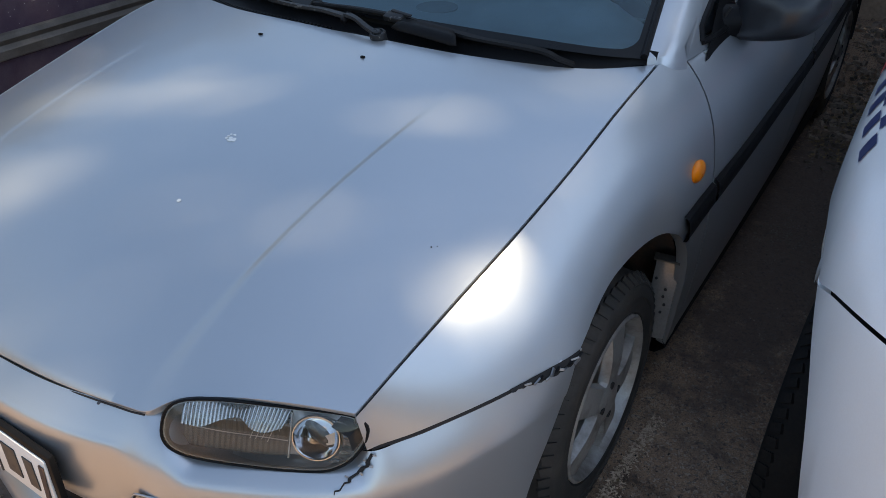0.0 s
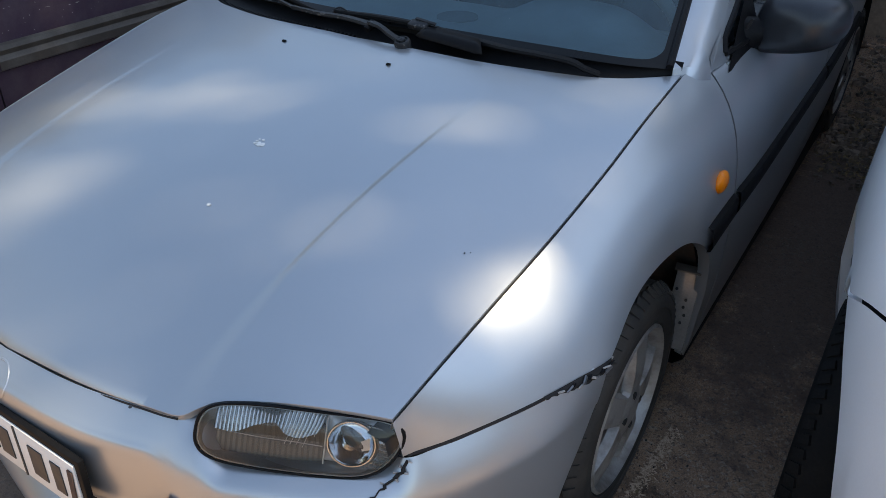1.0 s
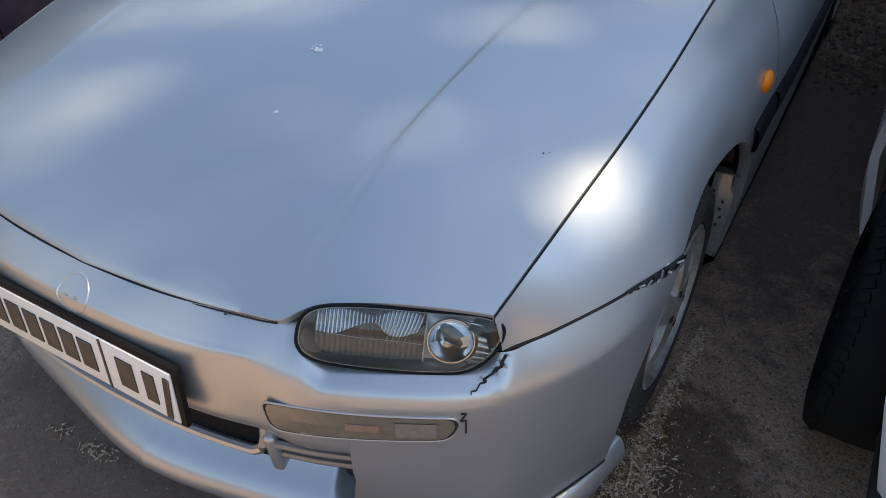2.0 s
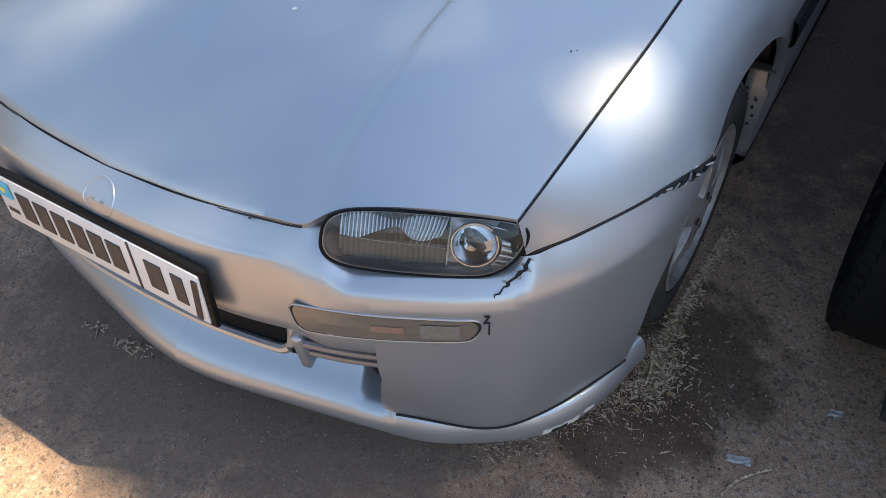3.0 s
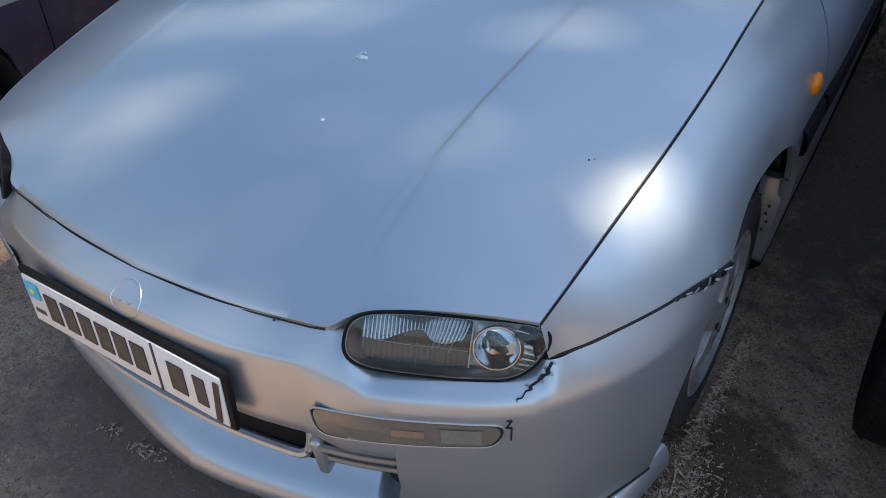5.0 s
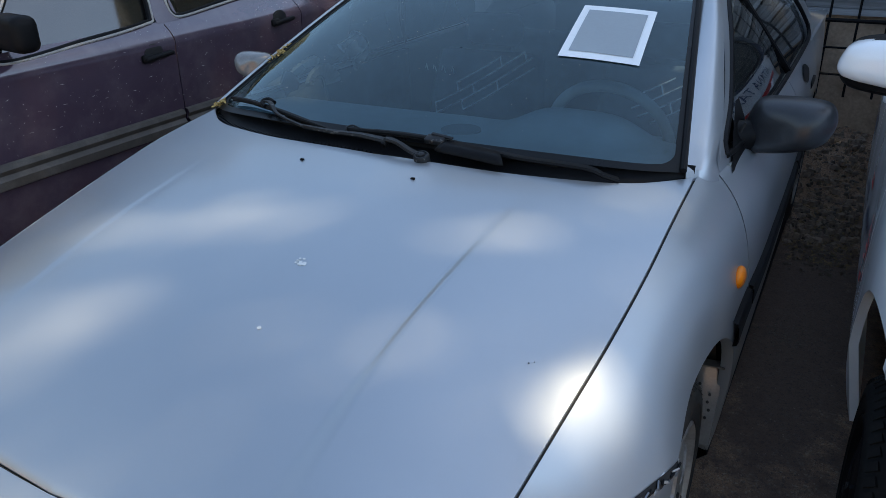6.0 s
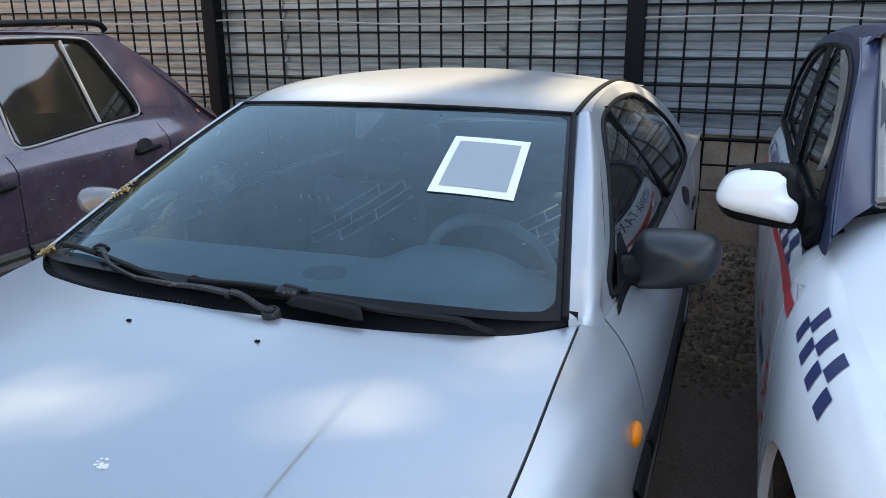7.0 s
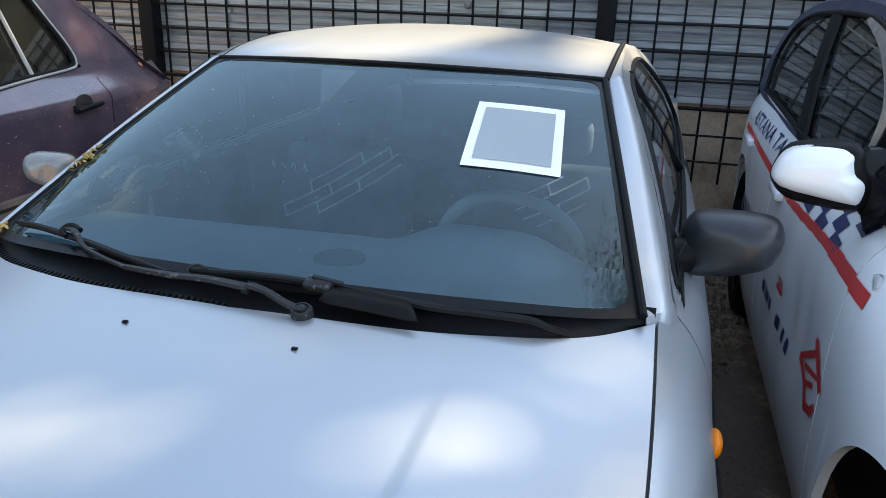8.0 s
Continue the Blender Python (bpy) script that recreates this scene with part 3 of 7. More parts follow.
for x in (-0.010, 0.011):
    part("stud_hole", disc(0.0030, 0.004, pose(0.010 + x, CENTRE_Y(0.651), 0.651, 45)), BARE_METAL, bumper)

# lamps
def lamp(side):
    """Headlamp: black bezel, fluted inner chamber, round main reflector, scuffed clear lens."""
    loop = [(0.415, 0.095, 0.698), (0.417, 0.104, 0.718), (0.425, 0.115, 0.731), (0.441, 0.127, 0.738), (0.466, 0.141, 0.7405), (0.508, 0.163, 0.7395), (0.578, 0.200, 0.733), (0.645, 0.237, 0.7255),
            (0.666, 0.246, 0.717), (0.676, 0.246, 0.703), (0.674, 0.237, 0.682), (0.664, 0.223, 0.661), (0.649, 0.208, 0.646), (0.626, 0.191, 0.638),
            (0.579, 0.164, 0.638), (0.520, 0.132, 0.643), (0.476, 0.110, 0.649), (0.446, 0.096, 0.656), (0.427, 0.089, 0.667), (0.417, 0.090, 0.682)]
    L = through_points(loop, 96, closed=True)
    c = sum(L, Vector()) / len(L)
    out = Vector((0.47, -0.82, 0.33)).normalized()
    across = (Vector((0.668, 0.247, 0.716)) - Vector((0.440, 0.127, 0.742))).normalized()
    up = out.cross(across).normalized()
    up = up if up.z > 0 else -up

    def shrink(f, push, n=1.0):
        res = []
        for p in L:
            d = p - c
            a, b = d.dot(across), d.dot(up)
            r = math.hypot(a, b)
            res.append(c + across * (a * (1 - (1 - f) * 0.45 / max(abs(a) / r, 0.45))) + up * (b * f) + out * push)
        return res

    def at(a, b, o):
        """A place in the lamp: a across and b up from its middle, o outward."""
        return c + across * a + up * b + out * o
    body = part("headlamp", mirrored(grid([shrink(0.95, -0.014), shrink(1.012, -0.004), shrink(1.016, 0.001), shrink(0.99, 0.0028), shrink(0.955, 0.0022), shrink(0.94, -0.004)], closed=True), side), BLACK_PLASTIC, car, "clear headlamp with a scuffed lens and black bezel")
    part("inner_rim", mirrored(grid([shrink(0.945, -0.0005), shrink(0.915, 0.0004), shrink(0.90, -0.004)], closed=True), side), GREY_TRIM, body)
    part("lens", facing(mirrored(grid([shrink(f, 0.0008 + 0.008 * (1 - f * f)) for f in (0.955, 0.85, 0.7, 0.5, 0.3, 0.1, 0.02)], closed=True), side), (0, -1, 0)), LAMP_GLASS, body, "scuffed clear lens").visible_shadow = False
    part("housing", mirrored(grid([shrink(f, p) for f, p in ((0.93, -0.004), (0.90, -0.022), (0.82, -0.034), (0.6, -0.050), (0.3, -0.058), (0.02, -0.060))], closed=True), side), LAMP_INSIDE, body)
    # fluted upper field of the inner chamber, tilted to catch the sky; its lower edge follows the bright area's outline
    edge = table((-0.125, -0.095, -0.085, -0.060, -0.035, -0.015, 0.01, 0.035), (0.0, -0.002, 0.001, 0.014, 0.020, 0.006, 0.002, 0.012))
    rib = []
    for k in range(225):
        a = lerp(-0.122, 0.036, k / 224)
        top = 0.0370 - 0.0045 * smooth01((-0.104 - a) / 0.02)
        w = 0.0017 * abs(math.sin(k * math.pi / 8))
        lean = 0.010 * smooth01((a + 0.04) / 0.05)
        low = min(top - 0.004, edge(a))
        rib.append([at(a, top, -0.019 + w), at(a - lean * 0.4, lerp(top, low, 0.5), -0.010 + w), at(a - lean, low, -0.004 + w * 0.8)])
    part("ribbed_reflector", mirrored(grid(rib), side), RIB_CHROME, body)
    # lower field with faint upright flutes; its dark reflection is put into the colour
    low = []
    for k in range(81):
        a = lerp(-0.124, 0.038, k / 80)
        w = 0.0006 * (0.5 + 0.5 * math.cos(k * math.pi / 2))
        low.append([at(a, edge(a) + 0.001, -0.024), at(a, -0.012, -0.026 + w), at(a, -0.044, -0.022 + w)])
    part("lower_reflector", mirrored(grid(low), side), LAMP_LOW, body, smooth=False)
    part("reflector_step", mirrored(tube([at(-0.108, -0.006, -0.011), at(-0.06, -0.009, -0.011), at(-0.01, -0.009, -0.011), at(0.034, -0.010, -0.011)], 0.0007, 6, 16), side), GREY_TRIM, body)
    for a, b, h, ln in ((-0.112, 0.018, 0.024, 0.0), (-0.104, 0.016, 0.026, 0.0), (-0.020, 0.004, 0.030, 0.010), (-0.012, 0.002, 0.026, 0.010), (-0.003, 0.001, 0.022, 0.009), (0.006, -0.004, 0.018, 0.006), (0.022, 0.012, 0.012, 0.0)):
        part("lens_rib", mirrored(tube([at(a + ln, b + h / 2, -0.006), at(a, b - h / 2, -0.006)], 0.0006, 5), side), GREY_TRIM, body)
    # round main reflector in its pale square field
    spot = Matrix((across, up, -out)).transposed().to_4x4()
    spot.translation = at(0.0755, 0.002, -0.012)
    n = 56
    ang = [2 * math.pi * k / n for k in range(n)]
    ring_in = [spot @ Vector((0.034 * math.cos(t), 0.034 * math.sin(t), -0.002)) for t in ang]
    ring_out = [spot @ Vector((max(-0.038, min(0.040, 0.060 * math.cos(t))), max(-0.036, min(0.037, 0.056 * math.sin(t))), 0.006)) for t in ang]
    part("reflector_surround", mirrored(grid([ring_in, ring_out], closed=True), side), LAMP_PALE, body, "pale silvered field round the main reflector")
    part("round_reflector", mirrored(lathe([(0.0355, -0.0045), (0.0340, -0.0060), (0.0318, -0.0045), (0.0300, 0.004), (0.026, 0.016), (0.018, 0.026), (0.008, 0.031), (0.001, 0.032)], spot, 56), side), CHROME, body, "round chrome reflector")
    part("reflector_ring", mirrored(lathe([(0.0362, -0.0030), (0.0350, -0.0066), (0.0335, -0.0066), (0.0328, -0.0030)], spot, 56), side), RIB_CHROME, body)
    shade = [[spot @ (Matrix.Rotation(radians(-40), 4, 'Z') @ Vector((0.027 * f * math.cos(t), 0.0115 * f * math.sin(t), -0.001 - 0.004 * (1 - f * f)))) + up * 0.006 + across * 0.004 for t in ang] for f in (1.0, 0.7, 0.35, 0.02)]
    part("bulb_shield", mirrored(grid(shade, closed=True), side), BULB_DARK, body, "dark bulb shield")
    # pale quad painted in as a glint of the reflector bowl
    part("bulb_glint", mirrored(grid([[spot @ Vector((0.010, 0.004, -0.004)), spot @ Vector((0.026, 0.013, -0.004))], [spot @ Vector((0.016, -0.010, -0.003)), spot @ Vector((0.027, -0.006, -0.003))]]), side), LAMP_PALE, body)
    # outer flutes that fan out to the corner
    fan = []
    for k in range(89):
        t = lerp(1.50, -1.20, k / 88)
        w = 0.0016 * abs(math.sin(k * math.pi / 8))
        r1 = 0.0375
        fan.append([spot @ Vector((r1 * math.cos(t) + 0.002, r1 * math.sin(t), -0.003 - w)), spot @ Vector((0.002 + 0.060 * math.cos(t * 0.85), 0.035 * math.sin(t * 1.15) if t > 0 else 0.033 * math.sin(t), -0.0105 - w))])
    part("outer_ribs", mirrored(grid(fan), side), RIB_CHROME, body)
    part("divider", mirrored(tube([at(0.0385, 0.038, -0.006), at(0.0375, 0.0, -0.010), at(0.0375, -0.034, -0.006)], 0.0013, 6, 12), side), LAMP_PALE, body)


for side in (1, -1):
    lamp(side)
    # turn lamp set into the bumper
    loop = [(0.379, 0.574), (0.384, 0.583), (0.40, 0.585), (0.50, 0.585), (0.60, 0.584), (0.636, 0.582), (0.646, 0.572), (0.645, 0.556), (0.632, 0.537), (0.60, 0.533), (0.50, 0.529), (0.41, 0.525), (0.39, 0.530), (0.382, 0.545)]
    ny = table([p.x for p in NOSE[::12]], [p.y for p in NOSE[::12]])
    L = through_points([(x, 0, z) for x, z in loop], 64, closed=True)
    c = Vector((0.512, 0, 0.556))

    def rim(f, push):
        res = []
        for p in L:
            q = Vector((c.x + (p.x - c.x) * (1 - (1 - f) * 0.4), 0, c.z + (p.z - c.z) * f))
            res.append(Vector((q.x + 0.4 * push, ny(q.x) - push, q.z)))
        return res
    tl = part("turn_lamp", mirrored(grid([rim(1.03, -0.002), rim(1.0, 0.0004), rim(0.965, 0.0006), rim(0.93, -0.0008)], closed=True), side), DARK, bumper, "dusty clear turn lamp in the bumper")
    part("turn_lens", mirrored(grid([rim(f, 0.0002 + 0.0022 * (1 - f)) for f in (0.945, 0.7, 0.4, 0.1, 0.0)], closed=True), side), SMOKE_LENS, tl, "dull grey turn lamp lens")
    def face_strip(x0, x1, z0, z1, push):
        return facing(mirrored(sheet(lambda u, v: Vector((lerp(x0, x1, u), ny(lerp(x0, x1, u)) - push, lerp(z0, z1, v))), 8, 2), side), (0, -1, 0))
    # orange patch on the lens face stands in for the bulb's reflection
    part("bulb_reflection", face_strip(0.500, 0.546, 0.551, 0.566, 0.0032), AMBER_PALE, tl, "faint orange bulb reflection painted on the lens")
    part("lens_step", face_strip(0.568, 0.622, 0.543, 0.574, 0.0034), LENS_STEP, tl)
    rim_line = [p + Vector((0.0010, -0.0008, 0)) for p in rim(1.035, -0.0014)]
    part("turn_rim", mirrored(tube(rim_line + [rim_line[0]], 0.0018, 8, 120), side), SILVER, tl, "painted rim moulded round the turn lamp")

# cracks at the lamp corner and beside the turn lamp
SKIN = [p for rw in bumper_rows(80, 144, True) for p in rw]


def on_bumper(p):
    return min(SKIN, key=lambda q: (q - Vector(p)).length)


# the torn mouth of the seam, its shade a dark strip laid over the skin, widening to the wheel, with light broken edges
# in it
tear = []
for k in range(28):
    y = lerp(0.455, 0.608, k / 27)
    w = 0.003 + 0.013 * smooth01(k / 16) + 0.0016 * math.sin(k * 2.1)
    a = Vector((side_x(y, GAP_Z(y)) + 0.0012, y, GAP_Z(y) + 0.0010))
    b = on_bumper((a.x + 0.004, y, a.z - 0.024))
    d = (b - a).normalized()
    tear.append([a + Vector((-0.002, 0, 0.003)), a + d * (w * 0.5) + Vector((0.0022, 0, 0.0012)), a + d * w + Vector((0.0022, 0, 0.0012))])
part("torn_mouth", grid(tear), DARK, bumper, "dark strip as the shade inside the torn bumper seam", smooth=False)
for k in range(12):
    rw = tear[(5, 8, 10, 12, 14, 16, 17, 19, 21, 23, 24, 26)[k]]
    p = rw[1].lerp(rw[2], rnd.uniform(-0.4, 0.9)) + Vector((0.002, 0, 0.002))
    part("broken_edge", block((0.003, rnd.uniform(0.007, 0.017), rnd.uniform(0.003, 0.008)), Matrix.Translation(p) @ pose(0, 0, 0, rnd.uniform(-35, 35), rnd.uniform(-20, 40), rnd.uniform(-35, 5)), 0.0006), (GREY_TRIM, DULL_SILVER, BLACK_PLASTIC)[k % 3], bumper, smooth=False)

out_way = Vector((0.45, -0.62, 0.64)).normalized()
path = [(0.684, 0.238, 0.664), (0.679, 0.231, 0.656), (0.681, 0.226, 0.653), (0.675, 0.219, 0.649), (0.675, 0.213, 0.646), (0.669, 0.205, 0.642), (0.671, 0.198, 0.639), (0.665, 0.192, 0.637), (0.664, 0.184, 0.633), (0.662, 0.180, 0.631), (0.662, 0.172, 0.626)]
pts = [Vector(p) * 0.4 + on_bumper(p) * 0.6 + out_way * 0.0015 for p in path]
pts = [on_bumper(p) * 0.7 + p * 0.3 + out_way * 0.0012 for p in pts]
part("crack", join(*[tube([a, b], (0.0026, 0.0036, 0.0022, 0.0034, 0.0020, 0.0028, 0.0015, 0.0012, 0.0013, 0.0008)[k], 5) for k, (a, b) in enumerate(zip(pts, pts[1:]))]), DARK, bumper, "jagged crack in the painted plastic")
for k, p in enumerate(pts[:6]):
    part("crack_chip", block((0.006, 0.002, 0.0025), Matrix.Translation(p + out_way * 0.0005 + Vector((0.005 * (-1) ** k, 0, 0))) @ pose(0, 0, 0, rnd.uniform(0, 60), rnd.uniform(0, 60), 40)), GREY_TRIM, bumper, smooth=False)
pts = [on_bumper((x, y, z)) + out_way * 0.001 for x, y, z in ((0.648, 0.165, 0.591), (0.655, 0.171, 0.585), (0.651, 0.168, 0.580), (0.657, 0.172, 0.573), (0.652, 0.169, 0.567), (0.656, 0.172, 0.560))]
part("crack", join(*[tube([a, b], 0.0016, 5) for a, b in zip(pts, pts[1:])]), DARK, bumper)

# registration plate in a dark frame
PLX = -0.014
plate = part("registration_plate", block((0.530, 0.012, 0.128), pose(PLX, 0.0, 0.557, -3), 0.004), BLACK_PLASTIC, car, "white registration plate in a black frame with bars in place of characters")
part("plate_face", block((0.508, 0.004, 0.108), pose(PLX, -0.0075, 0.5565, -3), 0.0015), WHITE_PLATE, plate)
fy = -0.0105
part("flag_field", block((0.036, 0.002, 0.034), pose(PLX - 0.228, fy, 0.582, -3)), SKYBLUE, plate)
part("flag_mark", disc(0.006, 0.002, pose(PLX - 0.228, fy - 0.001, 0.582, 87)), YELLOW, plate)
part("country_bar", block((0.030, 0.002, 0.010), pose(PLX - 0.228, fy, 0.532, -3)), PRINT, plate)
for x, w in ((-0.178, 0.036), (-0.130, 0.036), (-0.083, 0.036), (-0.036, 0.036), (0.010, 0.036), (0.056, 0.036), (0.148, 0.038), (0.202, 0.026)):
    part("character_bar", block((w, 0.002, 0.062), pose(PLX + x, fy, 0.557, -3), 0.0005), PRINT, plate)
part("plate_divider", block((0.004, 0.002, 0.106), pose(PLX + 0.098, fy, 0.557, -3)), PRINT, plate)
part("plate_dirt", block((0.012, 0.003, 0.09), pose(PLX + 0.240, fy - 0.001, 0.553, -3, 6, 0), 0.001), RUST, plate)

# bonnet details: washer jets, dropping, chips
for x in (0.165, -0.136):
    j = part("washer_jet", block((0.010, 0.007, 0.004), pose(x, 0.905, hood_z(x, 0.905) + 0.0015, 6, 0, 0), 0.0015), BLACK_PLASTIC, bonnet)
    part("jet_spout", block((0.004, 0.003, 0.002), pose(x + 0.002, 0.903, hood_z(x, 0.905) + 0.004, 0, 0, 10), 0.0006), BLACK_PLASTIC, bonnet)
for k in range(13):
    x, y = 0.134 + rnd.gauss(0, 0.008), 0.547 + rnd.gauss(0, 0.005)
    bm = disc(rnd.uniform(0.0014, 0.0044), 0.0008, pose(x, y, hood_z(x, y) + 0.0008, 14, 0, rnd.uniform(0, 90)), 9)
    part("dropping", bm, WHITE_PLATE, bonnet)
for x, y, s in ((0.168, 0.380, 0.004), (0.60, 0.52, 0.0016), (0.607, 0.527, 0.0010), (0.30, 0.075, 0.003)):
    part("chip", disc(s, 0.001, pose(x, y, hood_z(x, y) + 0.0008, 14), 7), WHITE_PLATE if s > 0.0035 else PRINT, bonnet)

# windscreen
WS_B = table((0, 0.3, 0.5, 0.6, 0.672), (1.075, 1.095, 1.13, 1.16, 1.20))
WS_T = table((0, 0.3, 0.45, 0.535), (1.885, 1.90, 1.915, 1.93))


def screen_point(u, v, push=0.0):
    s = 2 * u - 1
    xb, xt = s * 0.672, s * 0.535 - 0.010
    b = Vector((xb, WS_B(abs(xb)), 0.965 + 0.012 * (1 - s * s) - 0.012 * abs(s) ** 3))
    t = Vector((xt, WS_T(abs(s) * 0.535), 1.262 + 0.014 * (1 - s * s)))
    p = b.lerp(t, v)
    nrm = Vector((0, -0.38, 0.92))
    return p + nrm * (0.022 * 4 * v * (1 - v) * 0.6 * (1 - 0.3 * s * s) + push)


screen = part("windscreen", facing(sheet(lambda u, v: screen_point(u, v), 40, 24), (0, -1, 1)), WINDSCREEN, car, "dusty green-tinted windscreen with the sky's blue haze put in its colour")
screen.visible_shadow = False
# black printed border and rubber seal
def band(f0, f1, push):
    rr = []
    for k in range(401):
        t = k / 400 * 4
        e = min(3, int(t))
        w = t - e
        u, v = [(w, 0), (1, w), (1 - w, 1), (0, 1 - w)][e]
        row = []
        for f in (f0, f1):
            if f > 0.01:
                a, b = abs(2 * u - 1), abs(2 * v - 1)
                ea, eb = (a - 0.945) / 0.055, (b - 0.89) / 0.11
                if ea > 0 and eb > 0:
                    q = max(ea, eb) / math.hypot(ea, eb)
                    u = 0.5 + math.copysign(0.5 * (0.945 + 0.055 * ea * q), u - 0.5)
                    v = 0.5 + math.copysign(0.5 * (0.89 + 0.11 * eb * q), v - 0.5)
            uu, vv = 0.5 + (u - 0.5) * (1 - f * 1.0), 0.5 + (v - 0.5) * (1 - f * (2.4 if v < 0.5 else 1.2))
            row.append(screen_point(uu, vv, push))
        rr.append(row)
    return grid(rr)
part("screen_border", band(-0.004, 0.019, 0.0015), GLASS_EDGE, screen, "black printed edge of the windscreen")
edge = [screen_point(0.0, v, 0.004) + Vector((-0.003, 0, -0.002)) for v in (0, 0.25, 0.5, 0.75, 1)]
part("screen_seal", tube(edge, 0.004, 8, 30), BLACK_PLASTIC, car)
# silver tube added as the pale edge of the far pillar
part("pillar_strip", tube([p + Vector((-0.010, 0.004, 0.001)) for p in edge], 0.0055, 8, 30), SILVER, car, "silver tube standing in for the pillar's pale edge")
edge = [screen_point(1.0, v, 0.004) + Vector((0.007, 0, 0)) for v in (0, 0.25, 0.5, 0.75, 1)]
part("screen_seal", tube(edge, 0.008, 8, 30), BLACK_PLASTIC, car)
edge = [screen_point(u, 1.0, 0.002) + Vector((0, 0.004, 0.002)) for u in (0, 0.25, 0.5, 0.75, 1)]
part("screen_seal", tube(edge, 0.006, 8, 40), BLACK_PLASTIC, car)

# scuttle panel, ribbed towards the bonnet
rows = []
for k in range(61):
    x = lerp(-0.70, 0.70, k / 60)
    yr = HOOD_REAR(min(0.702, abs(x)))
    zr = hood_z(x, yr)
    yb = WS_B(min(0.672, abs(x))) + 0.02
    zb = 0.962
    rows.append([Vector((x, yr - 0.03, zr - 0.03)), Vector((x, yr + 0.004, zr - 0.022)), Vector((x, yr + 0.018, zr - 0.010)), Vector((x, lerp(yr, yb, 0.5), lerp(zr, zb, 0.5) - 0.014)), Vector((x, yb, zb - 0.004)), Vector((x, yb + 0.004, zb + 0.002 + 0.012 * (1 - min(1.0, abs(x) / 0.672) ** 2)))])
scuttle = part("scuttle_panel", grid(rows), BLACK_PLASTIC, car, "black ribbed plastic scuttle under the windscreen")
for k in range(52):
    x = -0.66 + k * 0.0125
    yr = HOOD_REAR(abs(x))
    sl = (HOOD_REAR(abs(x) + 0.01) - yr) / 0.01 * (1 if x > 0 else -1)
    part("scuttle_rib", block((0.005, 0.020, 0.006), pose(x, yr + 0.012, hood_z(x, yr) - 0.008, 12, 0, math.degrees(math.atan(sl)))), BLACK_PLASTIC, scuttle, smooth=False)

# wipers lying along the foot of the glass
def strap(pts, widths, thick, k=4):
    """A flat bar along a curve, lying level, of changing width."""
    P = through_points(pts, k * len(pts))
    rr = []
    for i, p in enumerate(P):
        d = (P[min(i + 1, len(P) - 1)] - P[max(i - 1, 0)]).normalized()
        a = Vector((-d.y, d.x, 0)).normalized()
        u = a.cross(d).normalized() * (1 if a.cross(d).z > 0 else -1)
        f = i / (len(P) - 1) * (len(widths) - 1)
        j = min(int(f), len(widths) - 2)
        w = lerp(widths[j], widths[j + 1], f - j) / 2
        rr.append([p + a * w, p + a * w * 0.8 + u * thick, p - a * w * 0.8 + u * thick, p - a * w, p - a * w * 0.7 - u * thick * 0.6, p + a * w * 0.7 - u * thick * 0.6])
    return grid(rr, closed=True, caps=True)


def on_glass(x, y, lift):
    """The foot of the windscreen at (x, y), lifted off it."""
    return Vector((x, y, 0.967 + 0.010 * (1 - (min(abs(x), 0.672) / 0.672) ** 2) + (y - WS_B(abs(x))) * 0.385 + lift))


def blade(pts, parent):
    """Rubber blade in its sprung holder."""
    b = part("blade", strap(pts, (0.008, 0.012, 0.013, 0.012, 0.008), 0.0045), RUBBER, parent)
    part("squeegee", tube([Vector(p) + Vector((0, 0.004, -0.007)) for p in pts], 0.0028, 6, 20), RUBBER, b)
    return b


def pivot(p, parent):
    part("pivot_cap", lathe([(0.019, -0.014), (0.019, 0.004), (0.016, 0.008), (0.0135, 0.008), (0.0125, 0.005), (0.009, 0.005), (0.008, 0.010), (0.001, 0.011)], Matrix.Translation(p) @ pose(0, 0, 0, 16), 28), WIPER_WORN, parent, "worn pivot cap with a bare nut")


P1 = on_glass(0.131, 1.004, 0.022)
arm1 = part("wiper", strap([P1, on_glass(0.094, 1.010, 0.028), on_glass(0.056, 1.024, 0.030), on_glass(0.018, 1.034, 0.028)], (0.020, 0.016, 0.015, 0.021), 0.005), WIPER_WORN, car, "scratched black wiper arm and blade")
part("arm_channel", strap([on_glass(0.022, 1.032, 0.024), on_glass(-0.06, 1.040, 0.024), on_glass(-0.143, 1.043, 0.022), on_glass(-0.240, 1.051, 0.022)], (0.023, 0.018, 0.014, 0.010), 0.0055), WIPER_WORN, arm1)
part("arm_knuckle", tube([on_glass(0.016, 1.020, 0.020), on_glass(0.020, 1.044, 0.024)], 0.0085, 10), BLACK_PLASTIC, arm1)
part("arm_rod", strap([on_glass(-0.235, 1.050, 0.022), on_glass(-0.298, 1.069, 0.022), on_glass(-0.361, 1.095, 0.022), on_glass(-0.398, 1.123, 0.024), on_glass(-0.421, 1.139, 0.024), on_glass(-0.447, 1.147, 0.022)], (0.011, 0.0085, 0.008, 0.010, 0.014, 0.012), 0.0035), WIPER_WORN, arm1)
part("arm_hook", tube([on_glass(-0.430, 1.130, 0.018), on_glass(-0.450, 1.142, 0.022), on_glass(-0.440, 1.157, 0.022), on_glass(-0.412, 1.148, 0.018)], 0.006, 8, 14), BLACK_PLASTIC, arm1)
blade([on_glass(-0.598, 1.183, 0.013), on_glass(-0.516, 1.163, 0.013), on_glass(-0.368, 1.119, 0.013), on_glass(-0.263, 1.088, 0.013), on_glass(-0.160, 1.060, 0.013)], arm1)
pivot(P1, arm1)

